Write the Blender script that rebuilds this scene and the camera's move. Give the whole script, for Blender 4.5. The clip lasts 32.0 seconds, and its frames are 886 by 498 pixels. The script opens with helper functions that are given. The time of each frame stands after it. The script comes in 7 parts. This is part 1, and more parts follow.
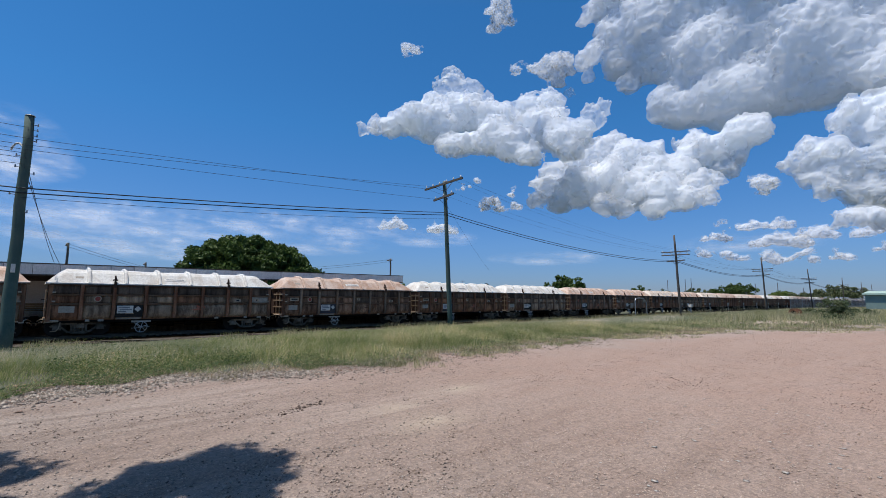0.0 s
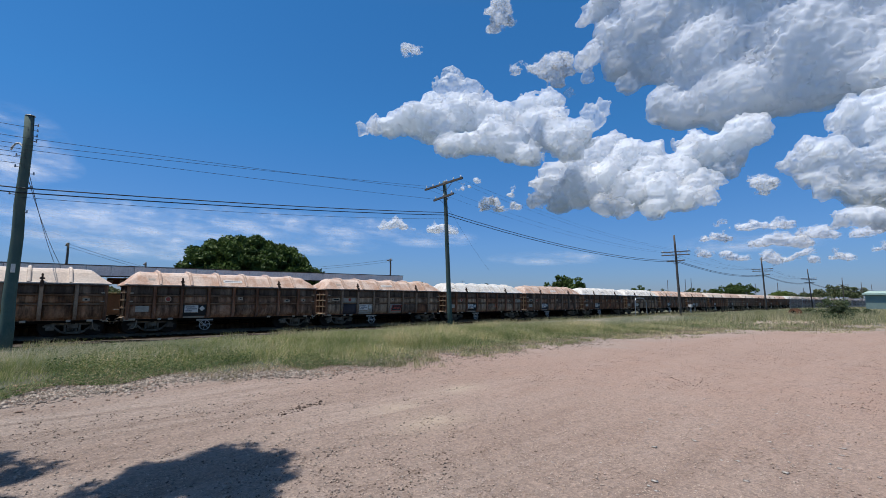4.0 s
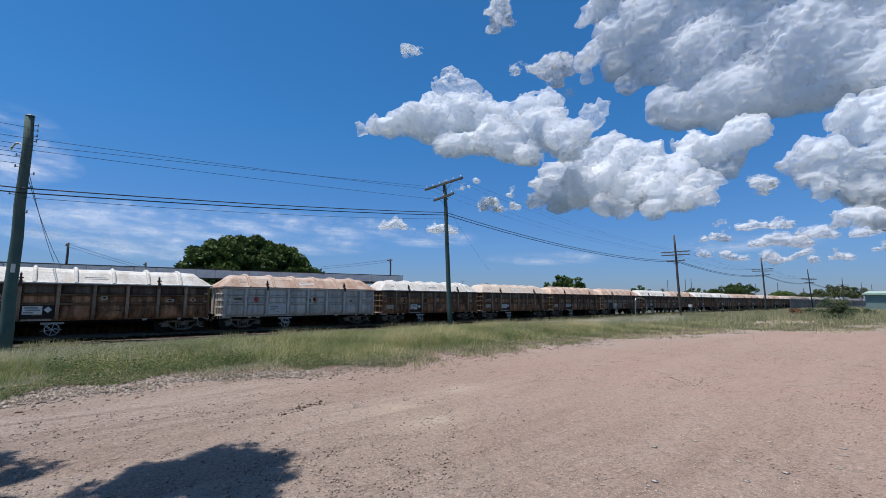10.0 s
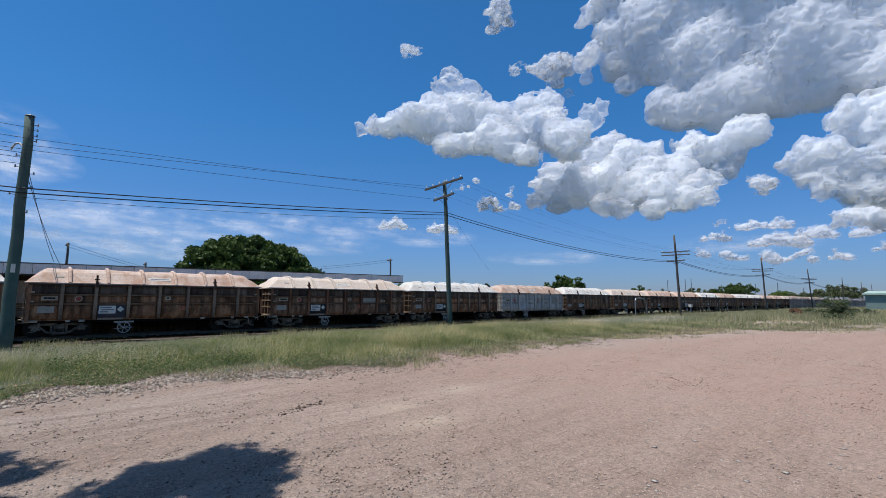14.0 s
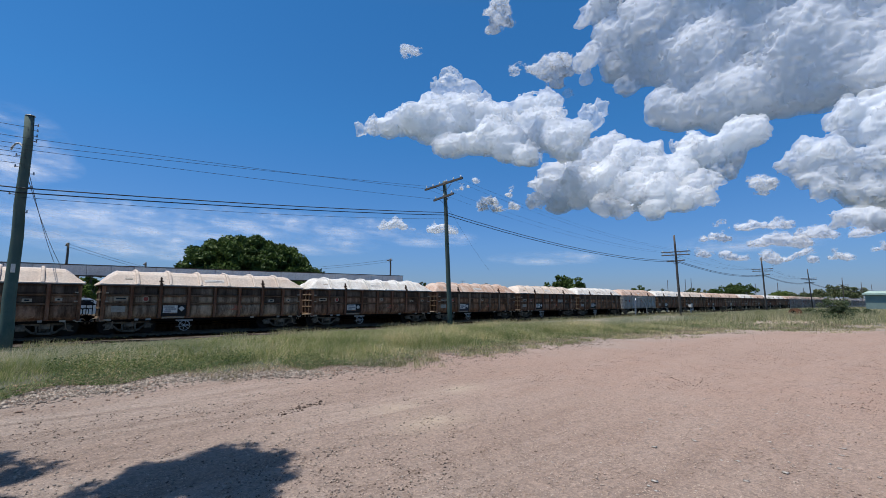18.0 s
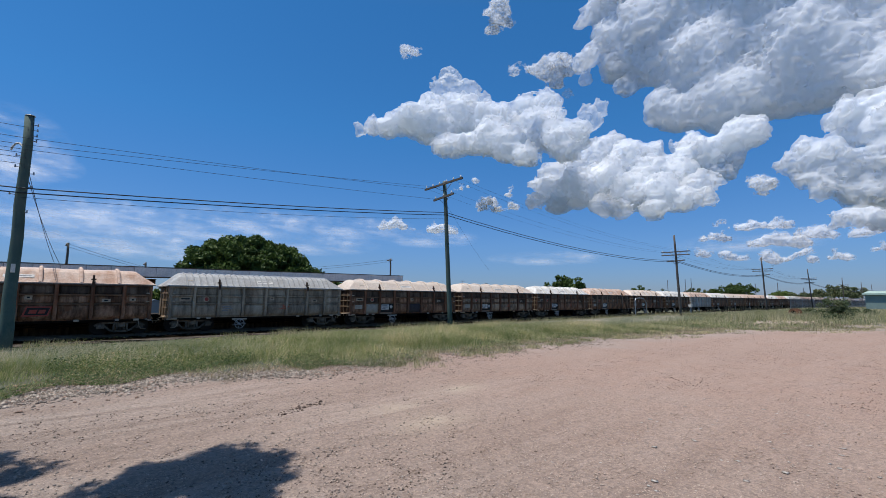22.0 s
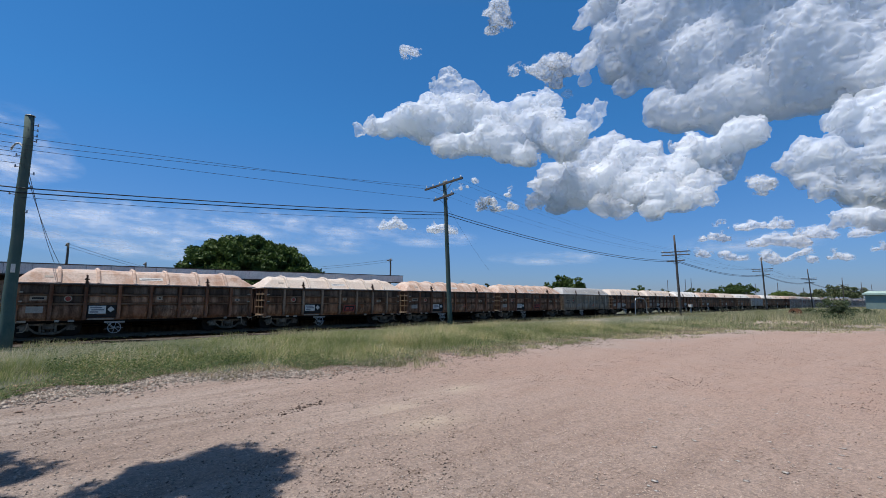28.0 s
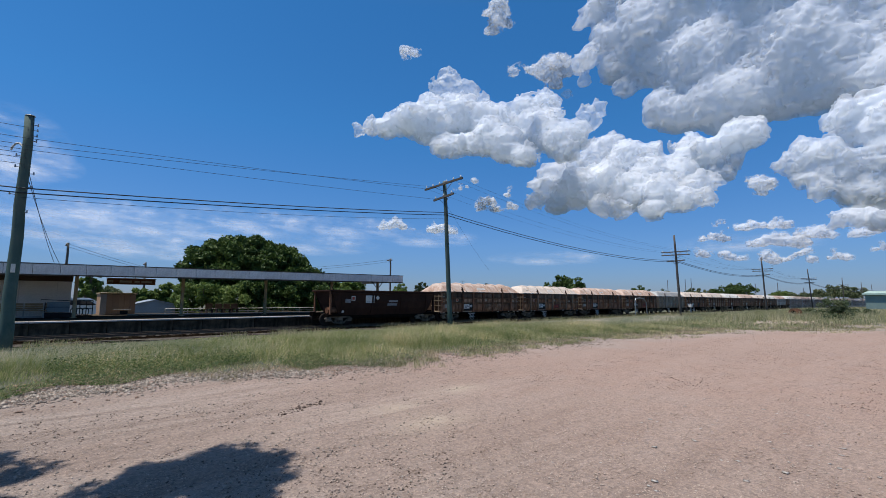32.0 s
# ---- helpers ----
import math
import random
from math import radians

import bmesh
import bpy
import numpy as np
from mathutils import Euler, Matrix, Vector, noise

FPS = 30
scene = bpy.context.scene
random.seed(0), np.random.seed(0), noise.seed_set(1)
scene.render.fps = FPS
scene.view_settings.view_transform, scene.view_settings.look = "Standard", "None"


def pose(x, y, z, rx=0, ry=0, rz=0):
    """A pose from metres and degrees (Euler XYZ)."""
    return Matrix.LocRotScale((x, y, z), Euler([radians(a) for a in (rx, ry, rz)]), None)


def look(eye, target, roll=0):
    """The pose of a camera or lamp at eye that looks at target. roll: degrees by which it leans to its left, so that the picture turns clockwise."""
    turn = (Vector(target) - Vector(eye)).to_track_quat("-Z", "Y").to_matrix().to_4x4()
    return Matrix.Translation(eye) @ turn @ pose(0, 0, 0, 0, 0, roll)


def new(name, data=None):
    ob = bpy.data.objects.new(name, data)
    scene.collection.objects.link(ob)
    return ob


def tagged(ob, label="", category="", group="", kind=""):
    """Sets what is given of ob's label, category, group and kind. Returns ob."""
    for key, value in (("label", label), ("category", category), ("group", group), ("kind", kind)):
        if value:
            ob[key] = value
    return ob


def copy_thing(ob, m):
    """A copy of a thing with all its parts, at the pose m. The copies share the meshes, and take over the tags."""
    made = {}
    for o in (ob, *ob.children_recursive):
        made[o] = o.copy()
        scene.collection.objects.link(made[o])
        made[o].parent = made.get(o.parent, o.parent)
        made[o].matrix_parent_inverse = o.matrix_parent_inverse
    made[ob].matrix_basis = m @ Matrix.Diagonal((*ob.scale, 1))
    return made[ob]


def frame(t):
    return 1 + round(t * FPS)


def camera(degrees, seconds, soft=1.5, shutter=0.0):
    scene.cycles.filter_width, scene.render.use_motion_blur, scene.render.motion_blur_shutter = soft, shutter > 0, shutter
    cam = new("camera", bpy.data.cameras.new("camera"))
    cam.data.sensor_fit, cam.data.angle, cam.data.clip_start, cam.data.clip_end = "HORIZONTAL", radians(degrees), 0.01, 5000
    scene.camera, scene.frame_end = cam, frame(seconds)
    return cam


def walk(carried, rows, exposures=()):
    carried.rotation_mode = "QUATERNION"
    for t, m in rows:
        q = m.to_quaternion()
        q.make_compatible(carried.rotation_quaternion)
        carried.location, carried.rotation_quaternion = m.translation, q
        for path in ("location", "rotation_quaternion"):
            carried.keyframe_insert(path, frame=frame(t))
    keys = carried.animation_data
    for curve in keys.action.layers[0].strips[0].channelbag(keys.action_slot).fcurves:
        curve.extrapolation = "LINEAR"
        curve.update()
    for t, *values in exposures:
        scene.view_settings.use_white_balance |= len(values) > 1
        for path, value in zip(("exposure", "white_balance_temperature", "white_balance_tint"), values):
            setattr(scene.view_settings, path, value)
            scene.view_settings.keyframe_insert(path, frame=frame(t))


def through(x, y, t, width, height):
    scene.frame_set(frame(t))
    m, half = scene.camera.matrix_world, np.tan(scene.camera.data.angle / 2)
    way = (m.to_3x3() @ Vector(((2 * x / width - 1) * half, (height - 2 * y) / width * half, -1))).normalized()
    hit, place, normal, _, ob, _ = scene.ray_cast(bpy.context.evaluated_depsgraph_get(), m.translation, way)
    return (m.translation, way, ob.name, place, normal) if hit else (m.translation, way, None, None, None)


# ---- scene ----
# ---- camera: stands still on a tripod beside the gravel yard ----
cam = camera(89.5, 32.0, soft=0.75)
AHEAD, EYE = 47.26, 1.75          # the way it looks, degrees from the track's direction; its height over the rails
CAM_POSE = look((0, 0, EYE), (math.cos(radians(AHEAD)), math.sin(radians(AHEAD)), EYE + math.tan(radians(6.45))), 0.3)
walk(cam, [(0.0, CAM_POSE), (32.0, CAM_POSE)])
scene.view_settings.exposure = 0.0

# ---- light: high midday sun, a little beyond the train ----
SUN_EL, SUN_AZ = 74.0, 157.0      # degrees; azimuth from the track's direction, anticlockwise
world = bpy.data.worlds.new("world")
scene.world = world
world.use_nodes = True
wn = world.node_tree.nodes
sky = wn.new("ShaderNodeTexSky")
sky.sky_type, sky.sun_disc = "NISHITA", False
sky.sun_elevation, sky.sun_rotation = radians(SUN_EL), radians(90 - SUN_AZ)
sky.air_density, sky.dust_density, sky.ozone_density, sky.altitude = 1.0, 0.3, 3.0, 300
wn["Background"].inputs["Strength"].default_value = 0.092
tint = wn.new("ShaderNodeValToRGB")      # clear deep blue, paler and hazier towards the horizon; unseen zenith warms the shade
for k, (z, c) in enumerate(((0.0, (0.43, 0.54, 0.9)), (0.12, (0.48, 0.75, 1.15)), (0.36, (0.35, 0.94, 1.37)), (0.57, (0.32, 0.97, 1.41)), (1.0, (1.16, 0.97, 0.73)))):
    stop = tint.color_ramp.elements[k] if k < 2 else tint.color_ramp.elements.new(z)
    stop.position, stop.color = z, (*c, 1.0)
way = wn.new("ShaderNodeTexCoord")
height = wn.new("ShaderNodeSeparateXYZ")
deep = wn.new("ShaderNodeMix")
deep.data_type, deep.blend_type = "RGBA", "MULTIPLY"
deep.inputs["Factor"].default_value = 1.0
wl = world.node_tree.links
wl.new(way.outputs["Generated"], height.inputs[0])
wl.new(height.outputs["Z"], tint.inputs[0])
wl.new(sky.outputs[0], deep.inputs[6])
wl.new(tint.outputs[0], deep.inputs[7])
wl.new(deep.outputs[2], wn["Background"].inputs[0])
lamp = bpy.data.lights.new("sun", "SUN")
lamp.energy, lamp.angle, lamp.color = 4.85, radians(0.55), (1.0, 0.965, 0.92)
sun = new("sun", lamp)
ce, se = math.cos(radians(SUN_EL)), math.sin(radians(SUN_EL))
SUN_WAY = Vector((math.cos(radians(SUN_AZ)) * ce, math.sin(radians(SUN_AZ)) * ce, se))
sun.matrix_world = look(SUN_WAY * 100, (0, 0, 0))

# ---- the plan ----
TRACK = 27.34                      # the track's middle line, y; it runs along x
PITCH = 10.49                      # wagon to wagon
HALF = 4.87                        # half a wagon body
POLE_Y = 21.62                      # the line of poles
GROUND = -0.15
PLAT = 0.57                        # platform height
# where the front end of the eighteenth wagon from the rear is, second by second
TRAIN = [(0, 10.42), (3, 28.27), (6, 46.18), (9, 64.14), (13, 87.77), (19, 123.1), (23, 146.89), (28, 177.2), (32, 201.59)]


def smooth(a, b, v):
    t = np.clip((v - a) / (b - a), 0, 1)
    return t * t * (3 - 2 * t)


def grass_edge(x):
    """Where the gravel yard ends and the grass begins: y over x."""
    wander = (0.4 * np.sin(x * 0.41 + 1) + 0.4 * np.sin(x * 0.97)) * smooth(18, 32, x) + 0.9 * np.sin(x * 0.7) * smooth(34, 42, x)
    return wander + np.interp(x, [-60, -0.2, 0.6, 1.5, 2.7, 3.8, 5, 6.3, 8.1, 13.9, 23.3, 27.9, 34, 38, 44, 57, 88, 180], [12.0, 12.0, 12.2, 12.0, 12.5, 12.0, 11.5, 11.0, 10.8, 11.3, 11.2, 10.0, 8.8, 5.6, 3.9, 3.1, -5.5, -22])



def ground_z(x, y):
    """Height of the ground: flat, with a dip in which the ballast lies."""
    return GROUND - 0.12 * smooth(23.0, 25.2, y) * (1 - smooth(29.5, 32.0, y)) + 0.015 * np.sin(x * 0.9 + 1.7 * np.sin(y * 0.35)) * np.sin(y * 1.1 + x * 0.2)


# ---- materials ----
def shader(name, rough=0.8, metal=0.0, spec=0.3):
    m = bpy.data.materials.new(name)
    m.use_nodes = True
    b = m.node_tree.nodes["Principled BSDF"]
    b.inputs["Roughness"].default_value, b.inputs["Metallic"].default_value = rough, metal
    b.inputs["Specular IOR Level"].default_value = spec
    return m, m.node_tree.nodes, m.node_tree.links, b


def rgb(c):
    return (c[0], c[1], c[2], 1.0)


def noise_node(n, l, coord, scale, detail=6.0, rough=0.6, stretch=(1, 1, 1)):
    mp = n.new("ShaderNodeMapping")
    mp.inputs["Scale"].default_value = stretch
    l.new(coord, mp.inputs[0])
    t = n.new("ShaderNodeTexNoise")
    t.inputs["Scale"].default_value, t.inputs["Detail"].default_value, t.inputs["Roughness"].default_value = scale, detail, rough
    l.new(mp.outputs[0], t.inputs[0])
    return t.outputs[0]


def ramp_node(n, l, value, stops):
    r = n.new("ShaderNodeValToRGB")
    while len(r.color_ramp.elements) < len(stops):
        r.color_ramp.elements.new(0.5)
    for e, (p, c) in zip(r.color_ramp.elements, stops):
        e.position, e.color = p, rgb(c)
    l.new(value, r.inputs[0])
    return r.outputs[0]


def mix_node(n, l, fac, a, b, mode="MIX"):
    x = n.new("ShaderNodeMix")
    x.data_type, x.blend_type = "RGBA", mode
    for sock, v in ((x.inputs["Factor"], fac), (x.inputs[6], a), (x.inputs[7], b)):
        if isinstance(v, (int, float)):
            sock.default_value = v
        elif isinstance(v, tuple):
            sock.default_value = rgb(v)
        else:
            l.new(v, sock)
    return x.outputs[2]


def bump_node(n, l, b, height, strength, dist):
    u = n.new("ShaderNodeBump")
    u.inputs["Strength"].default_value, u.inputs["Distance"].default_value = strength, dist
    l.new(height, u.inputs["Height"])
    l.new(u.outputs[0], b.inputs["Normal"])


def surface(name, c1, c2, scale=3.0, rough=0.8, metal=0.0, grain=40.0, bump=0.3, depth=0.01, vary=0.0, streak=None, streak_amount=0.5, spots=None, spot_at=0.62, spec=0.12, vary_piece=0.0, runs=0.0):
    """A weathered surface: two tones in broad patches, fine grain, optional run-down streaks and spots, tone varied from object to object."""
    m, n, l, b = shader(name, rough, metal, spec)
    co = n.new("ShaderNodeTexCoord").outputs["Object"]
    broad = noise_node(n, l, co, scale)
    fine = noise_node(n, l, co, grain, 4.0, 0.7)
    col = mix_node(n, l, ramp_node(n, l, broad, [(0.32, (0, 0, 0)), (0.68, (1, 1, 1))]), c1, c2)
    if streak:
        run = noise_node(n, l, co, 1.5, 7.0, 0.7, (1, 1, 0.3))
        k = ramp_node(n, l, run, [(0.44, (0, 0, 0)), (0.62, (streak_amount,) * 3)])
        col = mix_node(n, l, k, col, streak)
    if runs:
        thin = noise_node(n, l, co, 7.0, 5.0, 0.65, (1, 1, 0.09))
        col = mix_node(n, l, runs, col, ramp_node(n, l, thin, [(0.34, (0.5, 0.46, 0.43)), (0.5, (1.0, 1.0, 1.0)), (0.68, (1.35, 1.33, 1.3))]), "MULTIPLY")
    if spots:
        k = ramp_node(n, l, noise_node(n, l, co, scale * 2.3, 8.0, 0.7), [(spot_at, (0, 0, 0)), (spot_at + 0.08, (0.85, 0.85, 0.85))])
        col = mix_node(n, l, k, col, spots)
    grainy = ramp_node(n, l, fine, [(0.25, (0.72, 0.72, 0.72)), (0.75, (1.18, 1.18, 1.18))])
    col = mix_node(n, l, 1.0, col, grainy, "MULTIPLY")
    if vary:
        info = n.new("ShaderNodeObjectInfo").outputs["Random"]
        tone = ramp_node(n, l, info, [(0.0, (1 - vary,) * 3), (1.0, (1 + vary, 1 + vary * 0.9, 1 + vary * 0.75))])
        col = mix_node(n, l, 1.0, col, tone, "MULTIPLY")
    if vary_piece:
        isl = n.new("ShaderNodeNewGeometry").outputs["Random Per Island"]
        col = mix_node(n, l, 1.0, col, ramp_node(n, l, isl, [(0.0, (1 - vary_piece,) * 3), (1.0, (1 + vary_piece,) * 3)]), "MULTIPLY")
    l.new(col, b.inputs["Base Color"])
    bump_node(n, l, b, fine, bump, depth)
    return m


def foliage(name, dark, light, dry=None, dry_part=0.1, shine=0.35):
    """Leaves or blades, each one of its own tone, a little light shining through."""
    m, n, l, b = shader(name, 0.6, 0.0, 0.25)
    isl = n.new("ShaderNodeNewGeometry").outputs["Random Per Island"]
    stops = [(0.0, dark), (1 - dry_part if dry else 1.0, light)]
    if dry:
        stops += [(min(0.99, 1 - dry_part + 0.03), dry)]
    col = ramp_node(n, l, isl, stops)
    co = n.new("ShaderNodeTexCoord").outputs["Object"]
    patch = ramp_node(n, l, noise_node(n, l, co, 0.35, 3.0), [(0.34, (0.55, 0.64, 0.5)), (0.66, (1.42, 1.28, 1.35))])
    col = mix_node(n, l, 1.0, col, patch, "MULTIPLY")
    tuft = ramp_node(n, l, noise_node(n, l, co, 1.7, 4.0), [(0.32, (0.7, 0.76, 0.7)), (0.68, (1.28, 1.2, 1.15))])
    col = mix_node(n, l, 1.0, col, tuft, "MULTIPLY")
    l.new(col, b.inputs["Base Color"])
    tr = n.new("ShaderNodeBsdfTranslucent")
    l.new(col, tr.inputs[0])
    mx = n.new("ShaderNodeMixShader")
    mx.inputs[0].default_value = shine
    l.new(b.outputs[0], mx.inputs[1])
    l.new(tr.outputs[0], mx.inputs[2])
    l.new(mx.outputs[0], n["Material Output"].inputs[0])
    return m


def ground_material():
    """Pinkish decomposed granite with tyre-worn pale bands, redder and greyer patches, brown earth where the grass grows."""
    m, n, l, b = shader("gravel_ground", 0.95, 0.0, 0.15)
    co = n.new("ShaderNodeTexCoord").outputs["Object"]
    broad = noise_node(n, l, co, 0.11, 4.0, 0.55)
    mid = noise_node(n, l, co, 0.9, 7.0, 0.7)
    band = noise_node(n, l, co, 0.8, 6.0, 0.62, (0.16, 1.0, 1.0))
    rut = noise_node(n, l, co, 2.6, 5.0, 0.6, (0.08, 1.0, 1.0))
    fine = noise_node(n, l, co, 34.0, 8.0, 0.78)
    col = ramp_node(n, l, broad, [(0.3, (0.322, 0.262, 0.22)), (0.52, (0.34, 0.268, 0.222)), (0.7, (0.35, 0.236, 0.178))])
    col = mix_node(n, l, ramp_node(n, l, band, [(0.4, (0, 0, 0)), (0.62, (0.8, 0.8, 0.8))]), col, (0.44, 0.372, 0.32))
    col = mix_node(n, l, ramp_node(n, l, rut, [(0.48, (0, 0, 0)), (0.64, (0.8, 0.8, 0.8))]), col, (0.26, 0.205, 0.17))
    col = mix_node(n, l, ramp_node(n, l, mid, [(0.52, (0, 0, 0)), (0.74, (0.4, 0.4, 0.4))]), col, (0.3, 0.23, 0.185))
    # the redder far part of the yard
    sep = n.new("ShaderNodeSeparateXYZ")
    l.new(co, sep.inputs[0])
    far = n.new("ShaderNodeMapRange")
    far.inputs[1].default_value, far.inputs[2].default_value, far.inputs[4].default_value = -1.5, 11.5, 0.8
    l.new(sep.outputs[0], far.inputs[0])
    col = mix_node(n, l, far.outputs[0], col, mix_node(n, l, mid, (0.465, 0.295, 0.225), (0.44, 0.335, 0.285)))
    # small stones and grit
    vo = n.new("ShaderNodeTexVoronoi")
    vo.inputs["Scale"].default_value = 26.0
    l.new(co, vo.inputs[0])
    grit = ramp_node(n, l, vo.outputs["Color"], [(0.0, (0.42, 0.42, 0.42)), (0.5, (1.0, 1.0, 1.0)), (1.0, (1.5, 1.45, 1.4))])
    col = mix_node(n, l, 0.4, col, grit, "MULTIPLY")
    col = mix_node(n, l, 1.0, col, ramp_node(n, l, fine, [(0.3, (0.66, 0.66, 0.66)), (0.7, (1.28, 1.28, 1.28))]), "MULTIPLY")
    sandy = n.new("ShaderNodeAttribute")
    sandy.attribute_name = "sandy"
    col = mix_node(n, l, sandy.outputs["Fac"], col, (0.56, 0.46, 0.35))
    wash = n.new("ShaderNodeAttribute")
    wash.attribute_name = "greyed"
    col = mix_node(n, l, wash.outputs["Fac"], col, mix_node(n, l, grit, (0.3, 0.265, 0.235), (0.43, 0.385, 0.345)))
    col = mix_node(n, l, 1.0, col, (0.79, 0.79, 0.79), "MULTIPLY")
    at = n.new("ShaderNodeAttribute")
    at.attribute_name = "grassy"
    col = mix_node(n, l, at.outputs["Fac"], col, mix_node(n, l, mid, (0.08, 0.088, 0.058), (0.115, 0.112, 0.075)))
    l.new(col, b.inputs["Base Color"])
    h = n.new("ShaderNodeMath")
    h.operation = "ADD"
    l.new(fine, h.inputs[0])
    l.new(vo.outputs["Distance"], h.inputs[1])
    bump_node(n, l, b, h.outputs[0], 0.7, 0.025)
    return m


def cloud_material(name="cloud_vapour", through=0.6, deep=260.0):
    """Dense white vapour: light wanders about inside before it leaves."""
    m, n, l, b = shader(name, 1.0, 0.0, 0.0)
    b.inputs["Base Color"].default_value = rgb((0.92, 0.96, 1.0))
    b.inputs["Subsurface Weight"].default_value = 1.0
    b.inputs["Subsurface Radius"].default_value = (1.0, 1.0, 1.0)
    b.inputs["Subsurface Scale"].default_value = deep
    b.inputs["Subsurface Anisotropy"].default_value = 0.3
    thin, x = n.new("ShaderNodeBsdfTranslucent"), n.new("ShaderNodeMixShader")
    thin.inputs[0].default_value, x.inputs[0].default_value = rgb((0.92, 0.96, 1.0)), through
    l.new(b.outputs[0], x.inputs[1])
    l.new(thin.outputs[0], x.inputs[2])
    l.new(x.outputs[0], n["Material Output"].inputs[0])
    return m


VEILS = {}


def veil(thick):
    """Thin white vapour that lets part of the view through."""
    if thick in VEILS:
        return VEILS[thick]
    m, n, l, b = shader("veil_vapour", 1.0, 0.0, 0.0)
    n.remove(b)
    d, a, both, t, x = n.new("ShaderNodeBsdfTranslucent"), n.new("ShaderNodeBsdfDiffuse"), n.new("ShaderNodeMixShader"), n.new("ShaderNodeBsdfTransparent"), n.new("ShaderNodeMixShader")
    d.inputs[0].default_value, a.inputs[0].default_value, both.inputs[0].default_value = rgb((0.95, 0.97, 1.0)), rgb((0.95, 0.97, 1.0)), 0.5
    x.inputs[0].default_value = thick
    l.new(d.outputs[0], both.inputs[1])
    l.new(a.outputs[0], both.inputs[2])
    l.new(t.outputs[0], x.inputs[1])
    l.new(both.outputs[0], x.inputs[2])
    l.new(x.outputs[0], n["Material Output"].inputs[0])
    VEILS[thick] = m
    return m


def wisp_material():
    """Thin high cloud: streaked vapour, mostly clear."""
    m, n, l, b = shader("thin_vapour", 1.0, 0.0, 0.0)
    n.remove(b)
    co = n.new("ShaderNodeTexCoord").outputs["Object"]
    gen = n.new("ShaderNodeTexCoord").outputs["Generated"]
    k = noise_node(n, l, co, 0.005, 7.0, 0.58, (0.8, 0.8, 2.6))
    dens = ramp_node(n, l, k, [(0.36, (0, 0, 0)), (0.5, (0.1, 0.1, 0.1)), (0.72, (0.42, 0.42, 0.42))])
    gr = n.new("ShaderNodeTexGradient")
    gr.gradient_type = "SPHERICAL"
    mp = n.new("ShaderNodeMapping")
    mp.inputs["Location"].default_value, mp.inputs["Scale"].default_value = (-1, 0, -1), (2, 0, 2)
    l.new(gen, mp.inputs[0])
    l.new(mp.outputs[0], gr.inputs[0])
    fade = ramp_node(n, l, gr.outputs[1], [(0.0, (0, 0, 0)), (0.5, (1, 1, 1))])
    dens = mix_node(n, l, 1.0, dens, fade, "MULTIPLY")
    d, t, x, a = n.new("ShaderNodeBsdfTranslucent"), n.new("ShaderNodeBsdfTransparent"), n.new("ShaderNodeMixShader"), n.new("ShaderNodeBsdfDiffuse")
    both = n.new("ShaderNodeMixShader")
    both.inputs[0].default_value = 0.35
    d.inputs[0].default_value, a.inputs[0].default_value = rgb((0.95, 0.95, 0.95)), rgb((0.95, 0.95, 0.95))
    l.new(d.outputs[0], both.inputs[1])
    l.new(a.outputs[0], both.inputs[2])
    l.new(dens, x.inputs[0])
    l.new(t.outputs[0], x.inputs[1])
    l.new(both.outputs[0], x.inputs[2])
    l.new(x.outputs[0], n["Material Output"].inputs[0])
    return m


M = {}
M["ground"] = ground_material()
M["rust"] = surface("rusty_brown_paint", (0.2, 0.088, 0.05), (0.36, 0.19, 0.115), 0.9, 0.75, 0.0, 25, 0.25, 0.006, 0.3, (0.06, 0.034, 0.022), 0.85, (0.42, 0.3, 0.2), 0.66, runs=0.85)
M["panel"] = surface("dusty_brown_sheet", (0.22, 0.105, 0.062), (0.5, 0.31, 0.205), 0.9, 0.8, 0.0, 18, 0.3, 0.008, 0.22, (0.06, 0.032, 0.02), 0.9, (0.21, 0.085, 0.042), 0.56, runs=0.85)
M["rib_rust"] = surface("bare_red_rust", (0.13, 0.046, 0.024), (0.3, 0.14, 0.08), 1.3, 0.8, 0.0, 25, 0.3, 0.006, 0.3, (0.28, 0.2, 0.15), 0.6, (0.05, 0.025, 0.018), 0.6, runs=0.85)
# dark sheet for the top row: the lid's shade and grime in one colour
M["panel_dark"] = surface("shaded_grimy_sheet", (0.095, 0.07, 0.055), (0.22, 0.155, 0.115), 0.9, 0.8, 0.0, 18, 0.3, 0.008, 0.25, (0.05, 0.032, 0.024), 0.8, (0.26, 0.18, 0.13), 0.64, runs=0.85)
M["panel_tan"] = surface("dusty_tan_sheet", (0.33, 0.22, 0.145), (0.54, 0.39, 0.275), 0.9, 0.8, 0.0, 18, 0.3, 0.008, 0.16, (0.075, 0.045, 0.03), 0.85, (0.2, 0.105, 0.06), 0.6, runs=0.85)
M["panel_orange"] = surface("orange_rusted_sheet", (0.26, 0.115, 0.06), (0.47, 0.26, 0.15), 0.9, 0.8, 0.0, 18, 0.3, 0.008, 0.2, (0.05, 0.028, 0.018), 0.9, (0.24, 0.085, 0.035), 0.57, runs=0.85)
M["rib_pale"] = surface("dust_coated_rib_steel", (0.2, 0.12, 0.075), (0.4, 0.29, 0.21), 1.1, 0.8, 0.0, 25, 0.3, 0.006, 0.2, (0.08, 0.04, 0.025), 0.7, runs=0.85)
M["ledge"] = surface("brown_ledge_steel", (0.1, 0.05, 0.028), (0.27, 0.17, 0.11), 1.5, 0.85, 0.0, 25, 0.3, 0.006, 0.2)
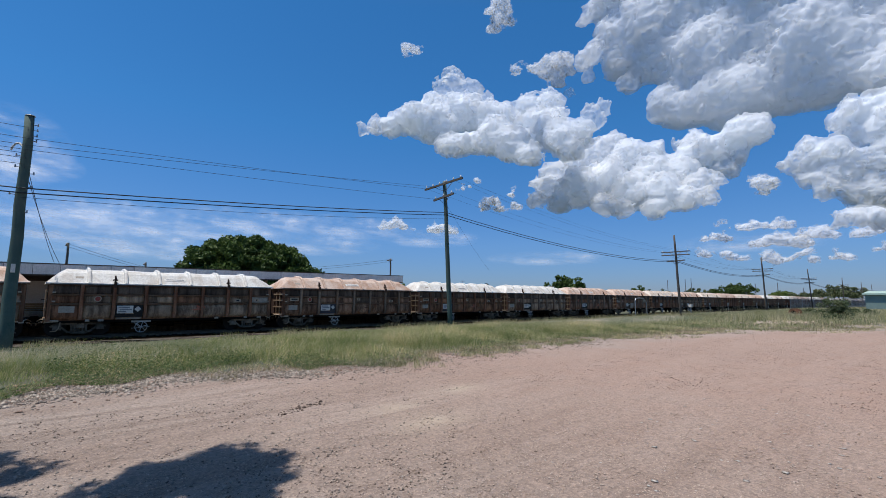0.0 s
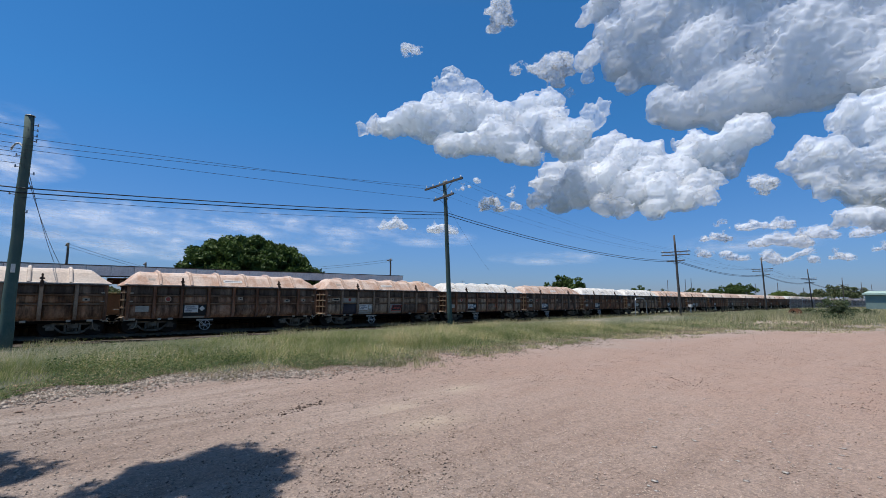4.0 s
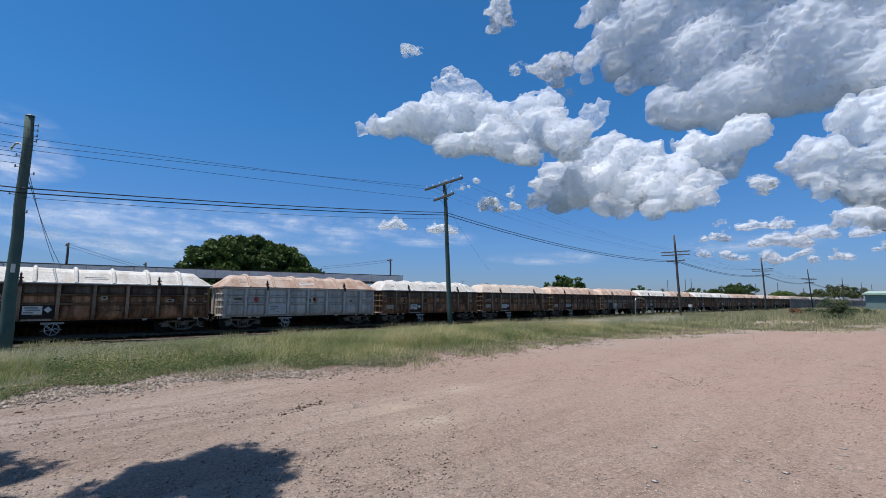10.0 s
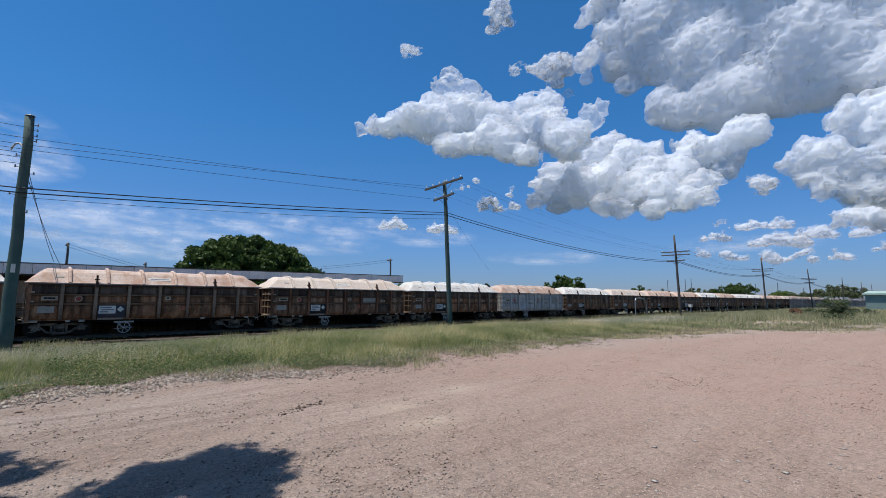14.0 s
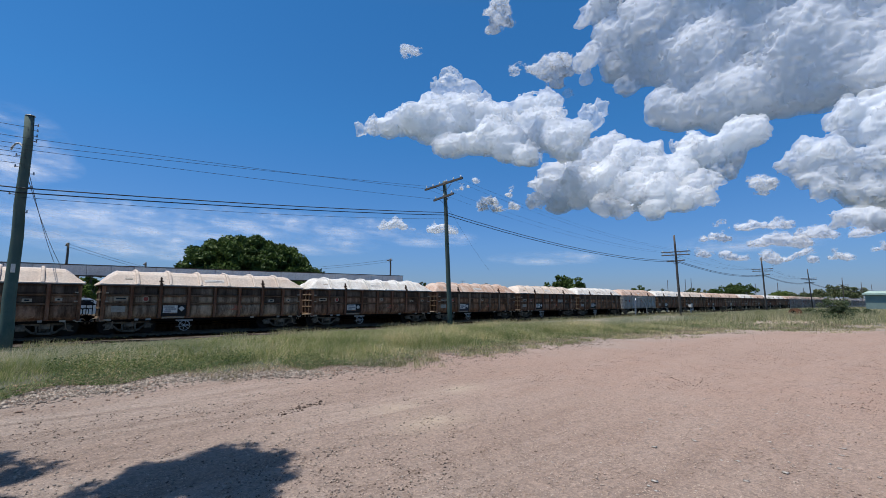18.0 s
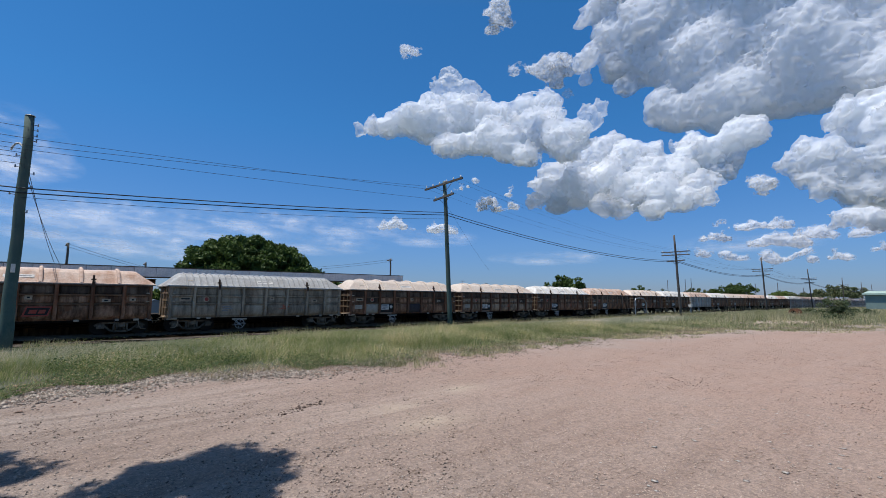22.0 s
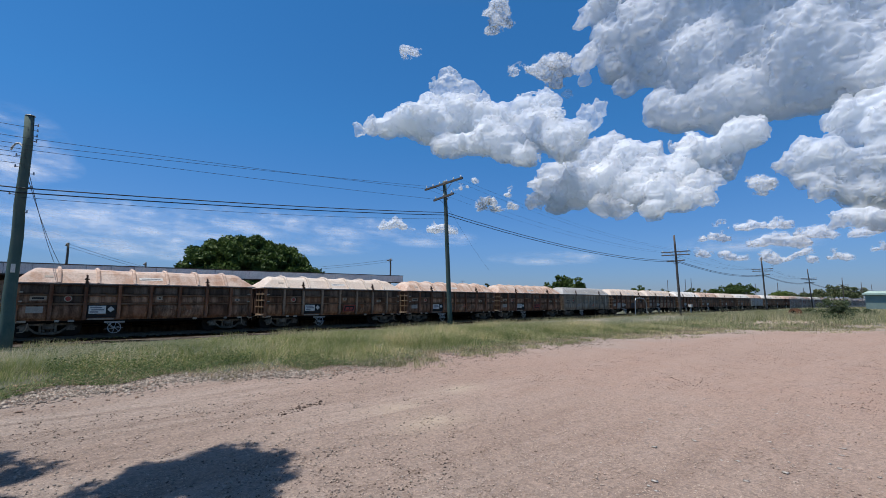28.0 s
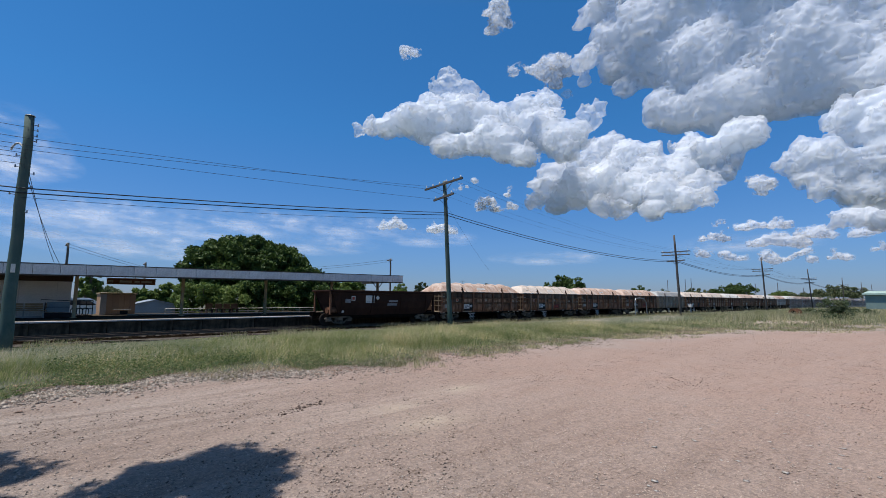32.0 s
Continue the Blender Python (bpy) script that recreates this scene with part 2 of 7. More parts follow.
M["ladder"] = surface("worn_brown_cream_paint", (0.36, 0.28, 0.2), (0.2, 0.13, 0.085), 2.0, 0.75, 0.0, 30, 0.2, 0.003, 0.2)
M["rust_dark"] = surface("dark_rusty_steel", (0.075, 0.045, 0.034), (0.14, 0.085, 0.06), 1.3, 0.8, 0.0, 30, 0.3, 0.006, 0.2, (0.05, 0.035, 0.03), 0.6)
M["grey_paint"] = surface("faded_grey_paint", (0.6, 0.555, 0.51), (0.49, 0.45, 0.41), 0.8, 0.65, 0.0, 25, 0.2, 0.004, 0.06, (0.2, 0.17, 0.14), 0.45, (0.3, 0.2, 0.14), 0.7, runs=0.5)
M["grey_worn"] = surface("stained_grey_paint", (0.44, 0.37, 0.285), (0.33, 0.27, 0.205), 0.8, 0.75, 0.0, 25, 0.2, 0.004, 0.15, (0.11, 0.075, 0.05), 0.7, (0.2, 0.11, 0.065), 0.6, 0.15, runs=0.5)
M["hopper_brown"] = surface("dark_red_brown_paint", (0.04, 0.02, 0.015), (0.065, 0.032, 0.023), 0.8, 0.7, 0.0, 25, 0.15, 0.004, 0.08, (0.03, 0.016, 0.012), 0.7, spec=0.1)
M["lid_white"] = surface("white_glass_fibre", (0.76, 0.745, 0.71), (0.66, 0.64, 0.59), 0.8, 0.5, 0.0, 12, 0.03, 0.003, 0.05, (0.42, 0.34, 0.27), 0.5)
M["lid_cream"] = surface("cream_stained_glass_fibre", (0.6, 0.5, 0.42), (0.66, 0.58, 0.5), 0.8, 0.55, 0.0, 12, 0.03, 0.003, 0.06, (0.5, 0.36, 0.26), 0.22)
M["lid_tan"] = surface("dust_stained_tan_glass_fibre", (0.56, 0.41, 0.325), (0.63, 0.52, 0.445), 0.8, 0.6, 0.0, 12, 0.03, 0.003, 0.08, (0.4, 0.23, 0.15), 0.75)
M["lid_grey"] = surface("grey_sheet_steel", (0.46, 0.465, 0.46), (0.38, 0.38, 0.375), 0.8, 0.55, 0.1, 12, 0.1, 0.003, 0.05, (0.25, 0.22, 0.2), 0.4)
# nearly black: shade beneath the wagon bodies is put into this steel's colour
M["black_steel"] = surface("grimy_shaded_steel", (0.008, 0.006, 0.005), (0.018, 0.014, 0.011), 2.0, 0.95, 0.0, 30, 0.3, 0.004, spec=0.0)
M["bogie"] = surface("dusty_cast_steel", (0.035, 0.027, 0.02), (0.27, 0.215, 0.16), 2.5, 0.9, 0.0, 30, 0.3, 0.004, 0.2, spec=0.0)
M["wheel"] = surface("worn_wheel_steel", (0.035, 0.03, 0.027), (0.05, 0.04, 0.032), 3.0, 0.8, 0.0, 30, 0.2, 0.003, spec=0.0)
M["rail"] = surface("worn_rail_steel", (0.18, 0.135, 0.1), (0.11, 0.08, 0.058), 2.0, 0.8, 0.0, 30, 0.1, 0.002, spec=0.04)
M["white_paint"] = surface("chipped_white_paint", (0.72, 0.7, 0.66), (0.6, 0.57, 0.52), 3.0, 0.6, 0.0, 30, 0.15, 0.003, 0.08, None, 0.5, (0.25, 0.18, 0.14), 0.68)
M["cream_paint"] = surface("faded_cream_paint", (0.5, 0.42, 0.32), (0.36, 0.27, 0.2), 2.0, 0.65, 0.0, 30, 0.15, 0.003, 0.06)
M["black_paint"] = surface("matt_black_paint", (0.02, 0.02, 0.022), (0.035, 0.033, 0.032), 3.0, 0.6, 0.0, 30, 0.1, 0.002)
M["red_paint"] = surface("faded_red_paint", (0.4, 0.07, 0.05), (0.32, 0.09, 0.07), 4.0, 0.6)
M["orange_paint"] = surface("faded_orange_paint", (0.55, 0.16, 0.09), (0.42, 0.17, 0.11), 4.0, 0.6)
M["pale_plate"] = surface("dusty_pale_plate", (0.34, 0.3, 0.25), (0.46, 0.41, 0.35), 5.0, 0.75)
M["pale_grey"] = surface("chalky_grey_paint", (0.6, 0.59, 0.58), (0.5, 0.49, 0.48), 7.0, 0.7, spots=(0.34, 0.32, 0.3), spot_at=0.55)
M["sign_grey"] = surface("grey_print", (0.2, 0.2, 0.21), (0.32, 0.32, 0.33), 9.0, 0.6)
M["pole_green"] = surface("green_grey_painted_pole", (0.05, 0.095, 0.085), (0.085, 0.13, 0.115), 1.5, 0.8, 0.0, 30, 0.4, 0.006, 0.1, (0.13, 0.15, 0.13), 0.5, spec=0.15)
M["pole_wood"] = surface("weathered_grey_wood", (0.09, 0.08, 0.07), (0.15, 0.135, 0.12), 2.0, 0.85, 0.0, 30, 0.4, 0.006, 0.1)
M["insulator"] = surface("glazed_white_porcelain", (0.7, 0.72, 0.72), (0.6, 0.62, 0.62), 5.0, 0.2, 0.0, 20, 0.0, 0.001)
M["wire"] = surface("dull_line_wire", (0.035, 0.04, 0.05), (0.05, 0.055, 0.06), 5.0, 0.6)
# real stains on a base blackened to hold the shade seen below the wagons
M["concrete"] = surface("stained_shaded_concrete", (0.014, 0.01, 0.007), (0.17, 0.125, 0.085), 1.1, 0.95, 0.0, 20, 0.4, 0.01, 0.35, (0.014, 0.01, 0.007), 0.75, spec=0.0)
M["coping"] = surface("pale_worn_concrete", (0.55, 0.53, 0.5), (0.45, 0.43, 0.4), 1.5, 0.85, 0.0, 20, 0.3, 0.006, 0.08)
M["asphalt"] = surface("worn_dark_asphalt", (0.06, 0.047, 0.035), (0.12, 0.098, 0.075), 0.8, 0.95, 0.0, 40, 0.5, 0.008, spec=0.0)
M["fascia"] = surface("faded_white_sheet", (0.82, 0.79, 0.75), (0.74, 0.71, 0.67), 1.0, 0.6, 0.0, 20, 0.1, 0.003, 0.05, (0.4, 0.37, 0.34), 0.35)
M["canopy_dark"] = surface("brown_canopy_steel", (0.07, 0.05, 0.04), (0.11, 0.08, 0.06), 1.5, 0.8)
M["post_cream"] = surface("dusty_cream_post", (0.36, 0.27, 0.15), (0.46, 0.36, 0.22), 1.5, 0.7, 0.0, 20, 0.2, 0.003, 0.05)
M["wall_white"] = surface("off_white_wall", (0.8, 0.77, 0.71), (0.72, 0.69, 0.63), 0.7, 0.85, 0.0, 20, 0.2, 0.004, 0.03)
M["kiosk_brown"] = surface("pink_brown_boards", (0.52, 0.34, 0.22), (0.42, 0.27, 0.175), 1.0, 0.8, 0.0, 20, 0.2, 0.004, 0.08)
M["shed_blue"] = surface("blue_grey_sheet_metal", (0.32, 0.36, 0.4), (0.27, 0.3, 0.34), 1.0, 0.6, 0.3)
M["sign_brown"] = surface("dark_brown_sign_board", (0.22, 0.1, 0.065), (0.28, 0.14, 0.09), 2.0, 0.6)
M["sign_cream"] = surface("cream_lettering", (0.6, 0.52, 0.42), (0.5, 0.44, 0.36), 5.0, 0.6)
M["seat_blue"] = surface("pale_blue_panel", (0.3, 0.38, 0.42), (0.26, 0.33, 0.37), 2.0, 0.6)
M["seat_tan"] = surface("pale_tan_slats", (0.46, 0.34, 0.2), (0.36, 0.26, 0.15), 3.0, 0.7, 0.0, 30, 0.3, 0.004, 0.1)
M["wood_seat"] = surface("brown_slatted_wood", (0.12, 0.085, 0.055), (0.2, 0.145, 0.095), 3.0, 0.7, 0.0, 30, 0.3, 0.004, 0.15)
M["car_white"] = surface("white_car_paint", (0.75, 0.75, 0.74), (0.7, 0.7, 0.7), 1.0, 0.3, 0.0, 20, 0.0, 0.001, 0.0, None, 0.5, None, 0.62, 0.5)
M["glass_dark"] = surface("dark_tinted_glass", (0.02, 0.025, 0.03), (0.03, 0.035, 0.04), 1.0, 0.08, 0.0, 20, 0.0, 0.001, 0.0, None, 0.5, None, 0.62, 0.6)
M["roof_green"] = surface("pale_green_roof_sheet", (0.42, 0.55, 0.47), (0.36, 0.48, 0.42), 0.5, 0.5, 0.1, 10, 0.1, 0.004)
M["wall_green"] = surface("grey_green_wall_sheet", (0.2, 0.28, 0.26), (0.25, 0.33, 0.3), 0.5, 0.6, 0.1, 10, 0.1, 0.004)
M["galvanised"] = surface("galvanised_steel", (0.36, 0.37, 0.38), (0.28, 0.29, 0.3), 3.0, 0.5, 0.6)
M["ballast"] = surface("dark_ballast_stone", (0.008, 0.0055, 0.004), (0.024, 0.017, 0.011), 2.0, 0.95, 0.0, 14, 1.0, 0.05, spec=0.0)
# pale gravel painted dim, in place of the shadow the passing wagons cast
M["shaded_gravel"] = surface("train_shaded_gravel", (0.03, 0.025, 0.02), (0.14, 0.12, 0.1), 3.0, 0.95, 0.0, 16, 1.0, 0.03, 0.0, None, 0.5, (0.14, 0.115, 0.09), 0.58)
M["sleeper"] = surface("grey_weathered_sleeper", (0.06, 0.05, 0.04), (0.12, 0.1, 0.085), 2.0, 0.9, 0.0, 20, 0.5, 0.008, 0.2)
M["pale_stone"] = surface("pale_grey_stone", (0.3, 0.26, 0.22), (0.46, 0.405, 0.35), 6.0, 0.9, 0.0, 40, 0.5, 0.006, 0.25)
M["heap_stone"] = surface("grey_broken_stone", (0.15, 0.125, 0.105), (0.4, 0.35, 0.3), 6.0, 0.9, 0.0, 40, 0.5, 0.006, 0.25, vary_piece=0.45)
M["stone"] = surface("pink_grey_stone", (0.46, 0.34, 0.27), (0.6, 0.49, 0.41), 6.0, 0.9, 0.0, 40, 0.5, 0.006, 0.25)
M["dim_stone"] = surface("dull_red_brown_stone", (0.22, 0.15, 0.115), (0.42, 0.31, 0.25), 6.0, 0.9, 0.0, 40, 0.5, 0.006, 0.25)
M["brown_stone"] = surface("red_brown_grit_stone", (0.17, 0.115, 0.09), (0.36, 0.25, 0.2), 6.0, 0.9, 0.0, 40, 0.5, 0.006, 0.25, vary_piece=0.4)
M["pale_flake"] = surface("pale_worn_flake_stone", (0.5, 0.44, 0.39), (0.6, 0.54, 0.49), 6.0, 0.9, 0.0, 40, 0.4, 0.004, 0.2)
M["dark_stone"] = surface("dark_brown_grey_stone", (0.09, 0.07, 0.06), (0.2, 0.15, 0.125), 6.0, 0.9, 0.0, 40, 0.5, 0.006, 0.25)
M["bark"] = surface("grey_brown_bark", (0.13, 0.1, 0.08), (0.2, 0.16, 0.13), 3.0, 0.95, 0.0, 14, 0.8, 0.03)
M["leaf"] = foliage("mango_leaves", (0.022, 0.05, 0.012), (0.105, 0.17, 0.042), None, 0.1, 0.22)
M["leaf_light"] = foliage("light_green_leaves", (0.09, 0.15, 0.04), (0.22, 0.3, 0.09))
M["leaf_dark"] = foliage("dark_green_leaves", (0.03, 0.05, 0.022), (0.07, 0.1, 0.045))
M["leaf_bush"] = foliage("olive_green_bush_leaves", (0.09, 0.122, 0.068), (0.2, 0.238, 0.14))
M["leaf_far"] = foliage("dusty_grey_green_leaves", (0.09, 0.12, 0.065), (0.18, 0.21, 0.115))
M["grass"] = foliage("green_summer_grass", (0.17, 0.222, 0.07), (0.355, 0.405, 0.175), (0.6, 0.54, 0.34), 0.25, 0.45)
M["weed"] = foliage("low_weed_leaves", (0.065, 0.105, 0.038), (0.15, 0.205, 0.08), (0.4, 0.34, 0.2), 0.12, 0.4)
M["grass_dry"] = foliage("drying_grass", (0.27, 0.28, 0.13), (0.44, 0.43, 0.25), (0.62, 0.54, 0.35), 0.35, 0.45)
M["grass_pale"] = foliage("pale_seed_heads", (0.44, 0.43, 0.3), (0.66, 0.63, 0.5), None, 0.1, 0.4)
M["grass_rough"] = foliage("grey_green_rough_grass", (0.25, 0.26, 0.13), (0.46, 0.44, 0.27), (0.58, 0.52, 0.36), 0.2, 0.4)
M["grass_dead"] = foliage("dead_brown_grass", (0.22, 0.19, 0.115), (0.42, 0.36, 0.24), None, 0.1, 0.3)
M["cloud"] = cloud_material()
M["wisp"] = wisp_material()
M["blue_patch"] = surface("faded_dark_blue_paint", (0.045, 0.046, 0.062), (0.085, 0.078, 0.085), 2.0, 0.7, 0.0, 25, 0.2, 0.004, 0.0, (0.05, 0.035, 0.03), 0.5)


# ---- building helpers ----
def box(bm, x0, x1, y0, y1, z0, z1):
    v = [bm.verts.new(p) for p in ((x0, y0, z0), (x1, y0, z0), (x1, y1, z0), (x0, y1, z0), (x0, y0, z1), (x1, y0, z1), (x1, y1, z1), (x0, y1, z1))]
    for q in ((3, 2, 1, 0), (4, 5, 6, 7), (0, 1, 5, 4), (1, 2, 6, 5), (2, 3, 7, 6), (3, 0, 4, 7)):
        bm.faces.new([v[i] for i in q])
    return bm


def ring(bm, points):
    return [bm.verts.new(p) for p in points]


def loft(bm, rings, closed=True, caps=True):
    """Skin a row of rings of equal count."""
    rows = [ring(bm, r) for r in rings]
    k = len(rows[0])
    for a, b in zip(rows, rows[1:]):
        for i in range(k if closed else k - 1):
            j = (i + 1) % k
            bm.faces.new((a[i], a[j], b[j], b[i]))
    if caps:
        bm.faces.new(rows[0][::-1])
        bm.faces.new(rows[-1])
    return bm


def rod(bm, a, b, r0, r1=None, seg=8):
    """A round bar from a to b, tapering from r0 to r1."""
    a, b = Vector(a), Vector(b)
    r1 = r0 if r1 is None else r1
    w = (b - a).normalized()
    u = w.orthogonal().normalized()
    v = w.cross(u)
    circle = [(math.cos(2 * math.pi * i / seg), math.sin(2 * math.pi * i / seg)) for i in range(seg)]
    return loft(bm, [[a + (u * c + v * s) * r0 for c, s in circle], [b + (u * c + v * s) * r1 for c, s in circle]])


def tube(bm, pts, r, seg=6):
    """A bent round bar through points."""
    pts = [Vector(p) for p in pts]
    rings = []
    for i, p in enumerate(pts):
        w = (pts[min(i + 1, len(pts) - 1)] - pts[max(i - 1, 0)]).normalized()
        u = w.cross(Vector((0.013, 1.0, 0.021))).normalized()
        v = w.cross(u)
        rings.append([p + (u * math.cos(2 * math.pi * k / seg) + v * math.sin(2 * math.pi * k / seg)) * r for k in range(seg)])
    return loft(bm, rings)


def bevelled(bm, width, seg=1):
    bmesh.ops.bevel(bm, geom=list(bm.edges), offset=width, segments=seg, affect="EDGES", clamp_overlap=True)
    return bm


def mesh_of(name, bm, material, flat=True):
    bmesh.ops.recalc_face_normals(bm, faces=bm.faces)
    me = bpy.data.meshes.new(name)
    bm.to_mesh(me)
    bm.free()
    me.materials.append(M[material])
    if not flat:
        me.shade_smooth()
    return me


def part(name, bm, material, parent=None, label="", at=None, flat=True):
    """Link a bmesh (or a finished mesh) as one mesh object, under its thing."""
    ob = new(name, mesh_of(name, bm, material, flat) if isinstance(bm, bmesh.types.BMesh) else bm)
    ob.parent = parent
    if at is not None:
        ob.matrix_basis = at if isinstance(at, Matrix) else Matrix.Translation(at)
    return tagged(ob, label)


def thing(name, label, category, at=(0, 0, 0), group="", kind=""):
    ob = new(name)
    ob.matrix_basis = at if isinstance(at, Matrix) else Matrix.Translation(at)
    return tagged(ob, label, category, group, kind)


def B():
    return bmesh.new()


def raw(name, verts, tris, material, smooth_shade=False):
    """A big mesh straight from numpy arrays of corners and triangles or quads."""
    me = bpy.data.meshes.new(name)
    k = tris.shape[1]
    me.vertices.add(len(verts))
    me.vertices.foreach_set("co", verts.astype(np.float32).ravel())
    me.loops.add(tris.size)
    me.loops.foreach_set("vertex_index", tris.astype(np.int32).ravel())
    me.polygons.add(len(tris))
    me.polygons.foreach_set("loop_start", np.arange(0, tris.size, k, dtype=np.int32))
    me.materials.append(M[material])
    me.update(calc_edges=True)
    me.validate()
    if smooth_shade:
        me.shade_smooth()
    return me


rng = np.random.default_rng(7)


# ---- ground ----
SANDY = [(6.9, 7.0, 0.6, 0.33), (4.8, 5.5, 0.6, 0.38), (4.9, 6.6, 0.55, 0.24)]     # pale sandy hollows in the yard


def make_ground():
    gx = np.unique(np.concatenate([np.linspace(-2500, -40, 18), np.arange(-40, -8, 1.0), np.arange(-8, 26, 0.25), np.arange(26, 56, 0.5), np.arange(56, 140, 2.0), np.linspace(140, 3500, 26)]))
    gy = np.unique(np.concatenate([np.linspace(-2500, -20, 16), np.arange(-20, 0, 1.0), np.arange(0, 16, 0.25), np.arange(16, 34, 0.5), np.arange(34, 80, 3.0), np.linspace(80, 3000, 22)]))
    X, Y = np.meshgrid(gx, gy)
    Z = ground_z(X, Y)
    near = (X > -10) & (X < 40) & (Y > -5) & (Y < 16)
    Z = Z + np.where(near, rng.normal(0, 0.004, X.shape), 0)
    V = np.stack([X, Y, Z], -1).reshape(-1, 3)
    w, h = len(gx), len(gy)
    a = (np.arange(h - 1)[:, None] * w + np.arange(w - 1)[None]).ravel()
    Q = np.stack([a, a + 1, a + w + 1, a + w], 1)
    me = raw("ground", V, Q, "ground", True)
    edge = grass_edge(V[:, 0]) + 0.5 * np.sin(V[:, 0] * 1.3) + 0.35 * np.sin(V[:, 0] * 3.1)
    g = smooth(-0.8, 1.2, V[:, 1] - edge)
    g = np.maximum(g, smooth(30, 42, np.hypot(V[:, 0] - 14, V[:, 1] + 14) - 26))      # open grassland round the yard
    at = me.attributes.new("grassy", "FLOAT", "POINT")
    at.data.foreach_set("value", g.astype(np.float32))
    pale = np.zeros(len(V))
    for cx, cy, sx, sy in SANDY:
        pale += np.exp(-((V[:, 0] - cx) / sx) ** 2 - ((V[:, 1] - cy) / sy) ** 2)
    sand = me.attributes.new("sandy", "FLOAT", "POINT")
    sand.data.foreach_set("value", np.clip(pale * rng.uniform(0.3, 0.9, len(V)), 0, 0.8).astype(np.float32))
    wash = smooth(-3.6, -0.6, V[:, 1] - edge) * smooth(10, 19, V[:, 0]) * (1 - smooth(51, 73, V[:, 0]))
    grey = me.attributes.new("greyed", "FLOAT", "POINT")
    grey.data.foreach_set("value", (0.5 * wash).astype(np.float32))
    tagged(part("ground", me, "ground"), "pinkish gravel yard with grassy earth towards the railway", "ground", kind="structure")


def blades(name, x, y, height, width, lean, material, label):
    """Grass: curved blades of three triangles each."""
    n = len(x)
    z = ground_z(x, y) - 0.02
    az = rng.uniform(0, 2 * np.pi, n)
    la = rng.uniform(0, 2 * np.pi, n)
    dx, dy = np.cos(az) * width, np.sin(az) * width
    lx, ly = np.cos(la) * lean * height + 0.12 * height, np.sin(la) * lean * height
    P = np.zeros((n, 5, 3))
    P[:, 0] = np.stack([x - dx, y - dy, z], 1)
    P[:, 1] = np.stack([x + dx, y + dy, z], 1)
    P[:, 2] = np.stack([x - dx * .7 + lx * .35, y - dy * .7 + ly * .35, z + height * .6], 1)
    P[:, 3] = np.stack([x + dx * .7 + lx * .35, y + dy * .7 + ly * .35, z + height * .6], 1)
    P[:, 4] = np.stack([x + lx, y + ly, z + height], 1)
    i = np.arange(n)[:, None] * 5
    T = np.concatenate([i + np.array([[0, 1, 3]]), i + np.array([[0, 3, 2]]), i + np.array([[2, 3, 4]])])
    tagged(part(name, raw(name, P.reshape(-1, 3), T, material), material), label, "grass", kind="stuff")


